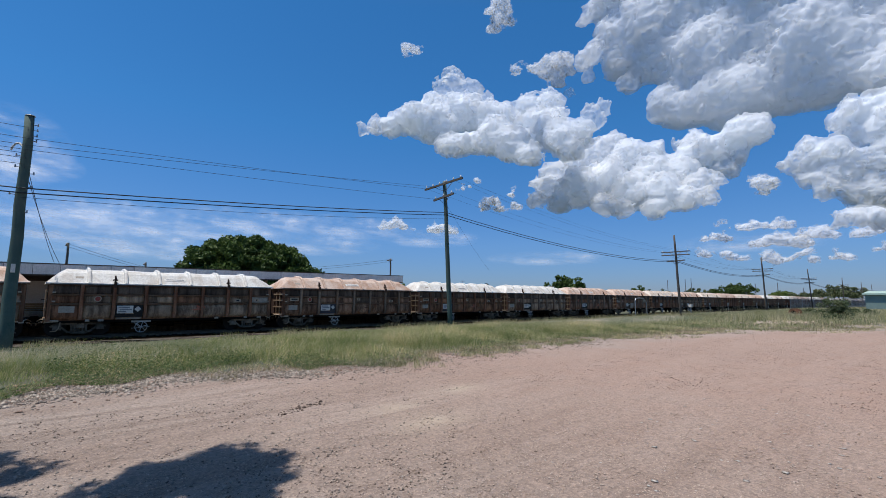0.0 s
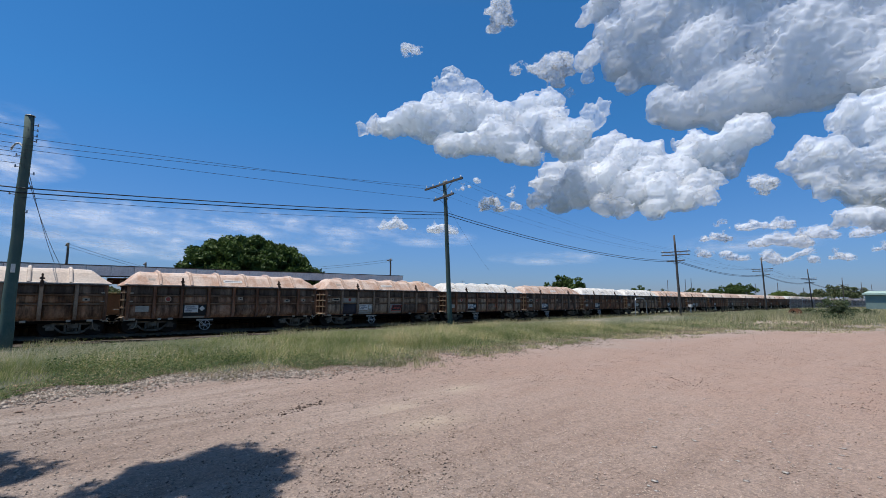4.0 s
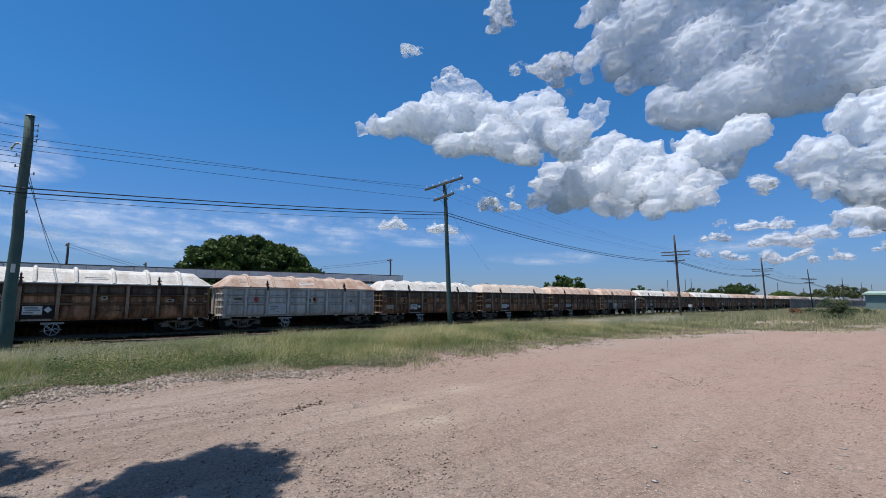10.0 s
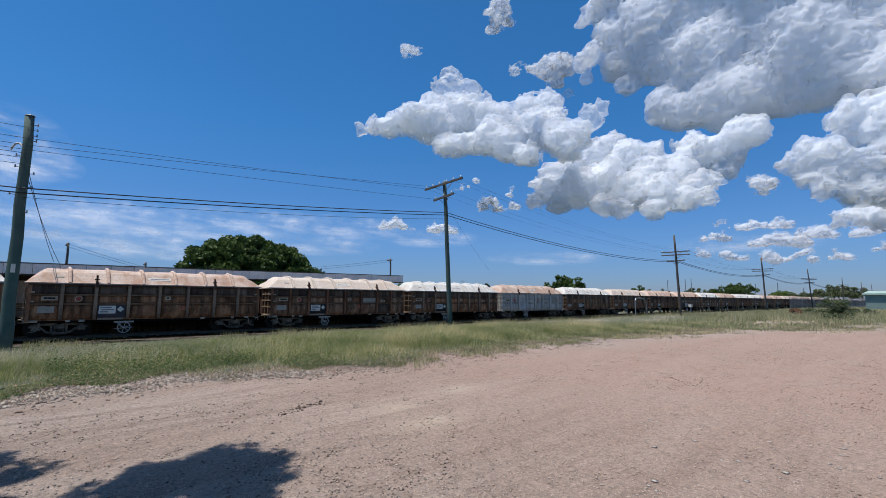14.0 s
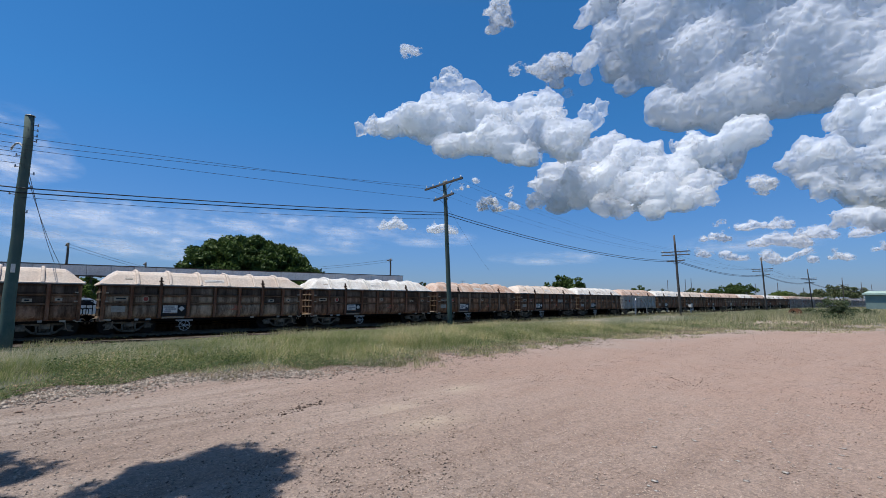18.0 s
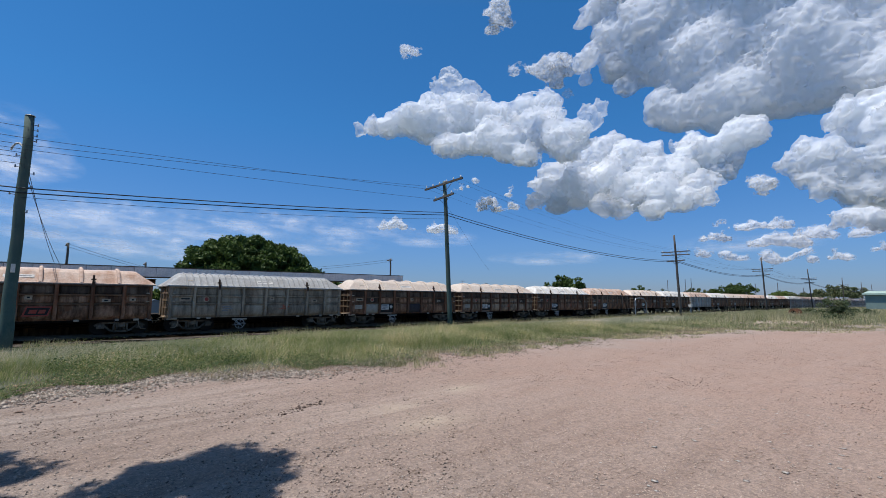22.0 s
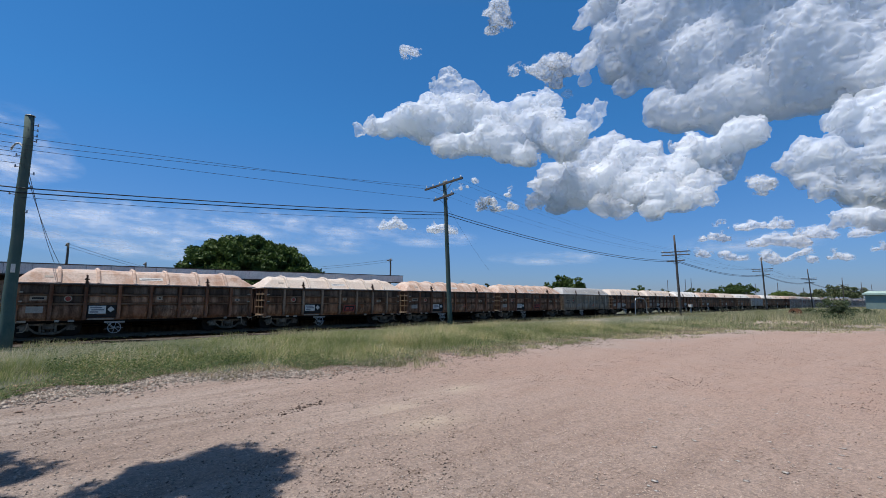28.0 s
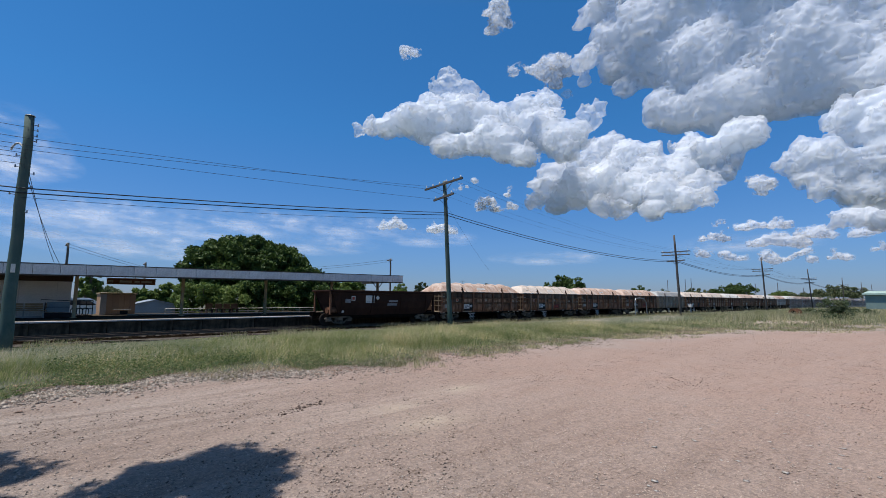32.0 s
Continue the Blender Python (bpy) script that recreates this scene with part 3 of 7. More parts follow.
def make_grass():
    # thick verge between yard and track, thinning towards the gravel
    n = 420000
    x = np.where(rng.random(n) < 0.62, rng.uniform(-9, 34, n), rng.uniform(34, 130, n))
    e = grass_edge(x) + 0.5 * np.sin(x * 1.3) + 0.35 * np.sin(x * 3.1)
    top = np.where(x > 130, 18, 24.3)
    y = e + (top - e) * rng.random(n)
    d = y - e
    clump = 0.55 + 0.45 * np.sin(x * 0.8 + 2 * np.sin(y * 0.5)) * np.sin(y * 0.9 + x * 0.33)
    keep = (rng.random(n) < np.clip(0.12 + d * 0.3, 0, 1)) & (d > -0.3)
    x, y, d, clump = x[keep], y[keep], d[keep], clump[keep]
    h = (0.08 + 0.47 * smooth(0.3, 5.0, d) - 0.47 * smooth(17.2, 22.8, y)) * (0.55 + 0.75 * rng.random(len(x))) * (0.65 + 0.5 * clump) * (1 - 0.6 * smooth(16, 40, x)) * (0.5 + 0.5 * smooth(0, 12, x))
    w = 0.0035 + 0.004 * rng.random(len(x)) + 0.00012 * np.maximum(x - 14, 0)
    dry = rng.random(len(x)) < np.clip(0.03 + 0.1 * smooth(2, 12, x) + 0.25 * (1 - smooth(0, 4, d)) + 0.45 * smooth(12, 33, x) + 0.25 * (clump > 0.85), 0, 0.8)
    blades("verge_grass", x[~dry], y[~dry], h[~dry], w[~dry], 0.6, "grass", "knee-high green summer grass on the railway verge")
    blades("drying_grass", x[dry], y[dry], h[dry] * 1.1, w[dry] * 0.9, 0.65, "grass_dry", "pale drying grass along the verge and yard edge")
    # tall flowering stalks that stand up before the track
    n = 26000
    x = rng.uniform(-7, 76, n)
    y = 21.8 + 3.2 * rng.random(n)
    k = np.sin(x * 1.9) + np.sin(x * 0.7 + 1) + 0.5 * np.sin(x * 5.1) + 0.9 * smooth(8, 23, x) > 1.0
    x, y, n = x[k], y[k], int(k.sum())
    blades("seeding_grass", x, y, (0.2 + 0.36 * rng.random(n) ** 2) * (0.7 + 0.3 * smooth(2, 14, x)), np.full(n, 0.007), 0.25, "grass_dry", "tall seeding grass stalks beside the ballast")
    # pale seeding heads over the middle of the verge, and brown dead stems at its edge
    n = 36000
    x = rng.uniform(-2, 50, n)
    y = 15.2 + 6.4 * rng.random(n) ** 0.8
    k = (y > grass_edge(x) + 1.5) & (np.sin(x * 0.45 + 0.8) + 0.7 * np.sin(x * 1.3 + y * 0.8) + 0.03 * (x + 5) > 0.1)
    x, y = x[k], y[k]
    blades("feathery_grass", x, y, (0.3 + 0.22 * rng.random(len(x))) * (1 - 0.45 * smooth(18, 21.5, y)), 0.0045 + 0.0001 * np.maximum(x, 0), 0.45, "grass_pale", "pale feathery seeding grass over the verge")
    n = 15000
    x = rng.uniform(-8, 50, n)
    y = grass_edge(x) + 0.5 * np.sin(x * 1.3) + 0.35 * np.sin(x * 3.1) + np.abs(rng.normal(0.1, 0.7 + 0.7 * smooth(7, 24, x), n))
    blades("dead_grass", x, y, 0.05 + 0.13 * rng.random(n), 0.005 + 0.00012 * np.maximum(x, 0), 0.8, "grass_dead", "low brown dead grass at the yard's edge")
    # stray tufts that have crept out over the gravel
    m = 260
    cx = rng.uniform(8, 70, m)
    cy = grass_edge(cx) - np.abs(rng.normal(0, 0.5 + 1.6 * smooth(20, 45, cx), m))
    k = rng.integers(0, m, 9000)
    spread = 0.12 + 0.3 * smooth(20, 45, cx[k])
    x, y = cx[k] + rng.normal(0, 1, 9000) * spread, cy[k] + rng.normal(0, 1, 9000) * spread
    blades("stray_grass", x, y, 0.05 + 0.16 * rng.random(9000), 0.005 + 0.00015 * np.maximum(x, 0), 0.7, "grass_rough", "stray tufts of grey-green grass on the gravel")
    # low broad-leaved weeds among the grass
    n = 130000
    x = np.where(rng.random(n) < 0.6, rng.uniform(-9, 7, n), rng.uniform(-9, 29, n))
    e = grass_edge(x) + 0.5 * np.sin(x * 1.3) + 0.35 * np.sin(x * 3.1)
    y = e + np.abs(rng.normal(0, 4.1, n))
    k = (y < 23.2) & (np.sin(x * 0.9 + 1.5 * np.sin(y * 0.7)) + 0.6 * np.sin(y * 1.3 + x * 0.5) > -0.3)
    x, y = x[k], y[k]
    c = np.stack([x, y, ground_z(x, y) + 0.04 + 0.3 * smooth(0, 4, y - grass_edge(x)) * rng.random(len(x))], 1)
    u = rng.normal(0, 1, c.shape) * np.array([1, 1, 0.5])
    u /= np.linalg.norm(u, axis=1)[:, None]
    v = np.cross(u, rng.normal(0, 0.5, c.shape) + np.array([0, 0, 1.0]))
    sz = rng.uniform(0.012, 0.03, len(x))[:, None]
    P = np.stack([c - u * sz, c + v * sz * 0.6, c + u * sz, c - v * sz * 0.6], 1)
    weeds = raw("weeds", P.reshape(-1, 3), np.arange(len(P) * 4).reshape(-1, 4), "weed")
    tagged(part("weeds", weeds, "weed"), "low broad-leaved weeds among the verge grass", "weeds", kind="stuff")
    # rough grass beyond the station and along the far right
    n = 30000
    x, y = rng.uniform(50, 225, n), rng.uniform(-28, 24, n)
    ok = y > grass_edge(x)
    x, y = x[ok], y[ok]
    blades("rough_grass", x, y, 0.12 + 0.25 * rng.random(len(x)), 0.02 + 0.0002 * x, 0.4, "grass_rough", "rough grey-green grass on the open railway land")
    n = 34000
    x, y = np.where(rng.random(n) < 0.5, rng.normal(92, 12, n), rng.normal(62, 10, n)), rng.normal(9.8, 4.5, n)
    k = (y > grass_edge(x) + 0.5) & (y < 23) & (np.sin(x * 0.5) + np.sin(y * 0.9 + x * 0.2) > -0.4)
    x, y = x[k], y[k]
    blades("tall_weeds", x, y, 0.25 + 0.65 * rng.random(len(x)) ** 2.2, np.full(len(x), 0.014), 0.35, "grass_rough", "tall grey-green weeds round the rubble and bush")


def lumps(count, xs, ys, size, material, name, label, flatten=0.6, bed=None):
    """Loose stones: small uneven lumps lying on the ground."""
    base = np.array([(1, 0, 0), (-1, 0, 0), (0, 1, 0), (0, -1, 0), (0, 0, 1), (0, 0, -1)], float)
    tri = np.array([(0, 2, 4), (2, 1, 4), (1, 3, 4), (3, 0, 4), (2, 0, 5), (1, 2, 5), (3, 1, 5), (0, 3, 5)])
    s = size * (0.4 + 1.2 * rng.random(count) ** 3)
    j = rng.normal(0, 0.22, (count, 6, 3))
    V = (base[None] + j) * s[:, None, None] * np.array([1, 1, flatten])
    a = rng.uniform(0, 6.28, count)
    c, sn = np.cos(a)[:, None], np.sin(a)[:, None]
    V = np.stack([V[..., 0] * c - V[..., 1] * sn, V[..., 0] * sn + V[..., 1] * c, V[..., 2]], -1)
    V += np.stack([xs, ys, (ground_z(xs, ys) if bed is None else bed) + s * 0.15], 1)[:, None]
    T = (np.arange(count)[:, None, None] * 6 + tri[None]).reshape(-1, 3)
    tagged(part(name, raw(name, V.reshape(-1, 3), T, material), material), label, "stones", kind="stuff")


def make_stones():
    n = 85000
    r = 3.4 + 24 * rng.random(n) ** 1.6
    a = np.radians(rng.uniform(-1, 93, n))
    x, y = r * np.cos(a), r * np.sin(a)
    k = y < grass_edge(x) + 0.6
    lumps(int(k.sum()), x[k], y[k], 0.0105, "stone", "gravel", "loose pinkish gravel scattered over the yard")
    n = 26000
    r = 4.0 + 30 * rng.random(n) ** 1.5
    a = np.radians(rng.uniform(-1, 93, n))
    x, y = r * np.cos(a), r * np.sin(a)
    k = (y < grass_edge(x) + 0.6) & (rng.random(n) < (0.12 + 0.88 * smooth(31, 59, np.degrees(a)))) & (rng.random(n) < 0.45 + 0.55 * np.sin(y * 1.7 + 0.6 * np.sin(x * 0.4)))
    lumps(int(k.sum()), x[k], y[k], 0.012, "dark_stone", "dark_pebbles", "dark brown-grey pebbles strewn over the gravel yard", 0.7)
    n = 9000
    r = 18 + 40 * rng.random(n) ** 1.2
    a = np.radians(rng.uniform(-1, 57, n))
    x, y = r * np.cos(a), r * np.sin(a)
    k = y < grass_edge(x) + 0.6
    lumps(int(k.sum()), x[k], y[k], 0.016, "dim_stone", "scattered_stones", "loose stones scattered over the far yard")
    n = 26000
    r = 11 + 36 * rng.random(n) ** 1.2
    a = np.radians(rng.uniform(-1, 46, n))
    x, y = r * np.cos(a), r * np.sin(a)
    k = (y < grass_edge(x) + 0.6) & (rng.random(n) < 0.5 + 0.5 * np.sin(y * 2.1 + 0.5 * np.sin(x * 0.3)))
    lumps(int(k.sum()), x[k], y[k], 0.0115, "brown_stone", "coarse_grit", "coarse red-brown grit drawn out along the wheel tracks", 0.8)
    x, y = rng.uniform(4.4, 10, 150), rng.uniform(0.4, 3.3, 150)
    lumps(150, x, y, 0.028, "pale_flake", "stone_flakes", "pale flat stone flakes bedded in the gravel", 0.12)
    x = rng.uniform(3.2, 4.2, 130)
    y = 7.6 + 0.4 * (x - 3.7) + rng.normal(0, 0.09, 130)
    lumps(130, x, y, 0.02, "dark_stone", "clods", "dark loose clods strewn along a wheel track", 0.8)
    # a denser ridge of grey stones along the grass
    n = 30000
    x = rng.uniform(-7, 33, n)
    y = grass_edge(x) + 0.15 + rng.normal(0, 0.7, n)
    k = rng.random(n) < 0.35 + 0.65 * (np.sin(x * 1.1 + 0.6) > -0.1)
    x, y = x[k], y[k]
    h = rng.random(len(x)) < 0.65
    lumps(int(h.sum()), x[h], y[h], 0.026, "heap_stone", "verge_gravel", "coarse grey gravel heaped along the grass edge")
    lumps(int((~h).sum()), x[~h], y[~h], 0.03, "dim_stone", "brown_gravel", "coarse dull brown gravel along the grass edge")
    n = 5000
    x = rng.uniform(-0.5, 5.8, n)
    y = grass_edge(x) - 0.25 + rng.normal(0, 0.38, n)
    lumps(n, x, y, 0.03, "heap_stone", "heaped_stones", "coarse pale grey stones heaped at the foot of the verge", 0.7)
    n = 5200
    r = 4.2 + 11 * rng.random(n) ** 1.2
    a = np.radians(rng.uniform(45, 93, n))
    x, y = r * np.cos(a), r * np.sin(a)
    k = (y < grass_edge(x)) & (rng.random(n) < 0.35 + 0.65 * (np.sin(y * 2.3 + 0.8 * np.sin(x * 0.5)) > -0.2))
    lumps(int(k.sum()), x[k], y[k], 0.013, "heap_stone", "loose_stones", "loose angular grey stones standing proud of the gravel", 0.85)
    x, y = rng.uniform(-12, 75, 4500), TRACK - 2.4 + rng.normal(0, 0.22, 4500)
    lumps(4500, x, y, 0.035, "pale_stone", "shoulder_stones", "pale dusty stones at the foot of the ballast")
    x, y = rng.normal(53.5, 5, 2200), rng.normal(9.2, 1.1, 2200)
    lumps(2200, x, y, 0.13, "stone", "rubble", "pale broken rubble lying in rough grass")


# ---- track ----
def make_track():
    bm = B()
    prof = [(-2.05, -0.3), (-1.75, -0.16), (-0.9, -0.13), (0.9, -0.13), (1.6, -0.16), (1.68, -0.3)]
    loft(bm, [[(x, TRACK + a, z) for a, z in prof] for x in (-80, 20, 120, 700)])
    tagged(part("ballast_bed", bm, "ballast"), "dark grimy ballast bed under the track", "ballast", kind="structure")
    bm = B()
    loft(bm, [[(x, TRACK - 2.62 + 0.12 * math.sin(x * 0.7), -0.2), (x, TRACK - 2.48 + 0.14 * math.sin(x * 1.3), -0.15), (x, TRACK - 2.2 + 0.1 * math.sin(x * 0.9), -0.145), (x, TRACK - 2.06, -0.2)] for x in [-16 + 1.5 * k for k in range(80)]])
    tagged(part("ballast_shoulder", bm, "shaded_gravel"), "gravel strip beside the ballast, its colour dimmed for the train's shadow", "gravel", kind="structure")
    n = 22000
    x = rng.uniform(-10, 62, n)
    y = TRACK - 0.1 + rng.uniform(-1.9, 1.7, n)
    lumps(n, x, y, 0.05, "ballast", "ballast_stones", "dark broken ballast stones between the sleepers", 0.6, np.where(np.abs(y - TRACK) < 1.6, -0.14, -0.2))
    for side, off in (("near", -0.57), ("far", 0.57)):
        bm = B()
        sec = [(-0.06, -0.13), (0.06, -0.13), (0.06, -0.115), (0.012, -0.1), (0.012, -0.035), (0.034, -0.028), (0.034, 0.0), (-0.034, 0.0), (-0.034, -0.028), (-0.012, -0.035), (-0.012, -0.1), (-0.06, -0.115)]
        loft(bm, [[(x, TRACK + off + a, z) for a, z in sec] for x in (-80, 50, 200, 700)])
        tagged(part("rail", bm, "rail"), "worn steel rail of the narrow-gauge track", "rail", "rails of the track")
    bed = tagged(new("sleeper_row"), "weathered sleepers bedded in dark ballast", "sleepers", kind="structure")
    me = mesh_of("sleeper", bevelled(box(B(), -0.11, 0.11, -1.05, 1.05, -0.1, 0.0), 0.012), "sleeper")
    for i in range(150):
        part("sleeper", me, "sleeper", bed, at=pose(-12 + i * 0.68, TRACK + random.uniform(-0.03, 0.03), -0.118, 0, 0, random.uniform(-1, 1)))


# ---- wagons ----
RIBS = (-4.22, -2.86, -1.43, 0.0, 1.43, 2.86, 4.22)
ARCHES = (-3.95, -2.37, -0.79, 0.79, 2.37, 3.95)
SILL, RIM = 0.72, 2.38


def wheelset_mesh():
    bm = B()
    rod(bm, (0, -0.75, 0), (0, 0.75, 0), 0.07, seg=10)
    for s in (-1, 1):
        for y0, y1, r0, r1 in ((0.51, 0.53, 0.435, 0.44), (0.53, 0.63, 0.42, 0.41), (0.63, 0.632, 0.36, 0.36)):
            rod(bm, (0, s * y0, 0), (0, s * y1, 0), r0, r1, 20)
        rod(bm, (0, s * 0.6, 0), (0, s * 0.72, 0), 0.13, 0.11, 12)
        for k in range(4):
            a = k * math.pi / 2
            rod(bm, (0.24 * math.cos(a), s * 0.625, 0.24 * math.sin(a)), (0.24 * math.cos(a), s * 0.637, 0.24 * math.sin(a)), 0.05, 0.05, 8)
    return mesh_of("wheelset", bm, "wheel")


def side_frame_mesh():
    """Three-piece bogie side frame: an arched top bar, sloping tension bars and end boxes, cast in one."""
    bm = B()
    for a, b, h in (((-1.0, 0.44), (-0.86, 0.54), 0.09), ((-0.86, 0.54), (-0.55, 0.58), 0.1), ((-0.55, 0.58), (0.55, 0.58), 0.11), ((0.55, 0.58), (0.86, 0.54), 0.1), ((0.86, 0.54), (1.0, 0.44), 0.09), ((-0.66, 0.46), (-0.42, 0.24), 0.08), ((-0.42, 0.24), (-0.24, 0.18), 0.09), ((0.66, 0.46), (0.42, 0.24), 0.08), ((0.42, 0.24), (0.24, 0.18), 0.09), ((-0.28, 0.175), (0.28, 0.175), 0.1)):
        (x0, z0), (x1, z1) = a, b
        v = Vector((x1 - x0, 0, z1 - z0)).normalized()
        nrm = Vector((-v.z, 0, v.x)) * h / 2
        rings = []
        for x, z in ((x0, z0), (x1, z1)):
            p = Vector((x, 0, z))
            rings.append([p + nrm + Vector((0, -0.07, 0)), p + nrm + Vector((0, 0.07, 0)), p - nrm + Vector((0, 0.07, 0)), p - nrm + Vector((0, -0.07, 0))])
        loft(bm, rings)
    for x in (-0.3, 0.22):
        box(bm, x, x + 0.08, -0.06, 0.06, 0.2, 0.52)
    for x in (-0.77, 0.77):
        box(bm, x - 0.15, x + 0.15, -0.1, 0.08, 0.3, 0.56)
        rod(bm, (x, -0.14, 0.42), (x, 0.0, 0.42), 0.11, 0.12, 12)
    return mesh_of("side_frame", bm, "bogie")


def spring_mesh():
    bm = B()
    for x in (-0.14, 0.0, 0.14):
        pts = [(x + 0.05 * math.cos(k * 1.05), 0.05 * math.sin(k * 1.05), 0.24 + 0.18 * k / 24) for k in range(25)]
        tube(bm, pts, 0.014, 5)
    return mesh_of("spring_nest", bm, "bogie")


def coupler_mesh():
    bm = B()
    box(bm, 0.0, 0.42, -0.1, 0.1, 0.66, 0.86)
    box(bm, 0.36, 0.56, -0.16, 0.12, 0.62, 0.9)
    box(bm, 0.5, 0.62, -0.16, -0.04, 0.62, 0.9)
    tube(bm, [(0.05, -1.0, 0.78), (0.12, -0.85, 0.8), (0.18, -0.3, 0.8), (0.35, -0.1, 0.74)], 0.022)
    tube(bm, [(0.1, 0.12, 0.74), (0.3, 0.2, 0.45), (0.5, 0.16, 0.36), (0.6, 0.1, 0.42)], 0.028)
    return mesh_of("coupler", bm, "black_steel")


def side_section(z):
    """How far a wagon's side stands out at height z: upright, drawn in at the foot."""
    t = max(0.0, min(1.0, (1.15 - z) / (1.15 - SILL)))
    return 1.2 - 0.1 * t * t


SHARED = {}


def bogie(parent, x):
    b = thing("bogie", "", "", (x, 0, 0))
    b.parent = parent
    for s in (-1, 1):
        part("side_frame", SHARED["side_frame"], "", b, at=pose(0, s * 0.92, 0, 0, 0, 0 if s < 0 else 180))
        part("spring_nest", SHARED["spring"], "", b, at=(0, s * 0.92, 0))
    part("bolster", SHARED["bolster"], "", b)
    for xs in (-0.77, 0.77):
        part("wheelset", SHARED["wheelset"], "", b, at=(xs, 0, 0.42))
    part("brake_beam", SHARED["brake_beam"], "", b)
    return b


def dished_sheet(a, b, z0, z1, out):
    """A side sheet pressed outwards in the middle, with rounded corners."""
    bm, nx, nz = B(), 8, 6
    face = []
    for j in range(nz + 1):
        v = -1 + 2 * j / nz
        z = (z0 + z1) / 2 + v * (z1 - z0) / 2
        row = []
        for i in range(nx + 1):
            p = -1 + 2 * i / nx
            row.append(bm.verts.new(((a + b) / 2 + p * (b - a) / 2, -side_section(z) - 0.004 - out * (1 - p ** 4) * (1 - v ** 4), z)))
        face.append(row)
    for lo, hi in zip(face, face[1:]):
        for i in range(nx):
            bm.faces.new((lo[i], lo[i + 1], hi[i + 1], hi[i]))
    rim = face[0] + [r[-1] for r in face[1:]] + face[-1][-2::-1] + [r[0] for r in face[-2:0:-1]]
    back = [bm.verts.new((v.co.x, -side_section(v.co.z) + 0.002, v.co.z)) for v in rim]
    for i in range(len(rim)):
        j = (i + 1) % len(rim)
        bm.faces.new((rim[j], rim[i], back[i], back[j]))
    return bm


def hand_wheel_mesh():
    bm = B()
    pts = [(0.25 * math.cos(k * math.pi / 12), 0, 0.25 * math.sin(k * math.pi / 12)) for k in range(25)]
    for a, b in zip(pts, pts[1:]):
        rod(bm, a, b, 0.016, seg=6)
    for k in range(3):
        a = k * math.pi / 3 + 0.3
        c, s = 0.25 * math.cos(a), 0.25 * math.sin(a)
        rod(bm, (-c, 0, -s), (c, 0, s), 0.014, seg=6)
    rod(bm, (0, -0.03, 0), (0, 0.3, 0), 0.03, seg=8)
    return mesh_of("brake_wheel", bm, "pale_grey")


def build_shared():
    SHARED["wheelset"] = wheelset_mesh()
    SHARED["side_frame"] = side_frame_mesh()
    SHARED["spring"] = spring_mesh()
    SHARED["bolster"] = mesh_of("bolster", bevelled(box(B(), -0.2, 0.2, -1.0, 1.0, 0.36, 0.62), 0.03), "bogie")
    bm = B()
    for s in (-1, 1):
        box(bm, s * 0.36, s * 0.42, -0.72, 0.72, 0.34, 0.42)
        for y in (-0.57, 0.57):
            box(bm, s * 0.36, s * 0.47, y - 0.06, y + 0.06, 0.26, 0.56)
    SHARED["brake_beam"] = mesh_of("brake_beam", bm, "black_steel")
    SHARED["coupler"] = coupler_mesh()
    SHARED["brake_wheel"] = hand_wheel_mesh()
    # one outer rib, standing on the near side (y negative)
    bm = B()
    zs = [SILL + 0.03, 0.85, 1.0, 1.15, 1.6, RIM - 0.05]
    loft(bm, [[(-0.065, -side_section(z) - 0.12, z), (0.065, -side_section(z) - 0.12, z), (0.075, -side_section(z) + 0.01, z), (-0.075, -side_section(z) + 0.01, z)] for z in zs])
    SHARED["rib"] = mesh_of("rib", bm, "rib_rust")
    bm = B()
    loft(bm, [[(x, -1.205, 1.965), (x, -1.285, 1.975), (x, -1.285, 2.03), (x, -1.205, 2.045)] for x in (-4.8, 4.8)])
    SHARED["stiffener"] = mesh_of("stiffener", bm, "ledge")


def lid_profile(x):
    """Cross-section of the glass-fibre lid at x: half width and height."""
    t = min(1.0, max(0.0, (5.62 - abs(x)) / 0.8))
    return t


def lid_mesh():
    bm = B()
    xs = [-5.64, -5.62, -5.45, -5.2, -4.95, -4.82] + [-4.6 + 0.46 * k for k in range(21)] + [4.82, 4.95, 5.2, 5.45, 5.62, 5.64]
    rings = []
    for x in xs:
        t = lid_profile(x)
        t = math.sin(min(1.0, t) * math.pi / 2) * 0.5 + t * 0.5
        h = RIM + 0.03 + 0.66 * t
        sag = 0.012 * math.sin(x * 2.1)
        rings.append([(x, -1.3, RIM - 0.03), (x, -1.3, RIM + 0.03), (x, -1.18, RIM + 0.05), (x, -1.18 + 0.42 * t, RIM + 0.05 + (h - RIM - 0.05) * 0.72), (x, -0.55 * t - 0.2 * (1 - t), h - 0.05 + sag), (x, 0, h + 0.02 + sag),
                      (x, 0.55 * t + 0.2 * (1 - t), h - 0.05 + sag), (x, 1.18 - 0.42 * t, RIM + 0.05 + (h - RIM - 0.05) * 0.72), (x, 1.18, RIM + 0.05), (x, 1.3, RIM + 0.03), (x, 1.3, RIM - 0.03)])
    loft(bm, rings)
    return mesh_of("lid", bm, "lid_white")


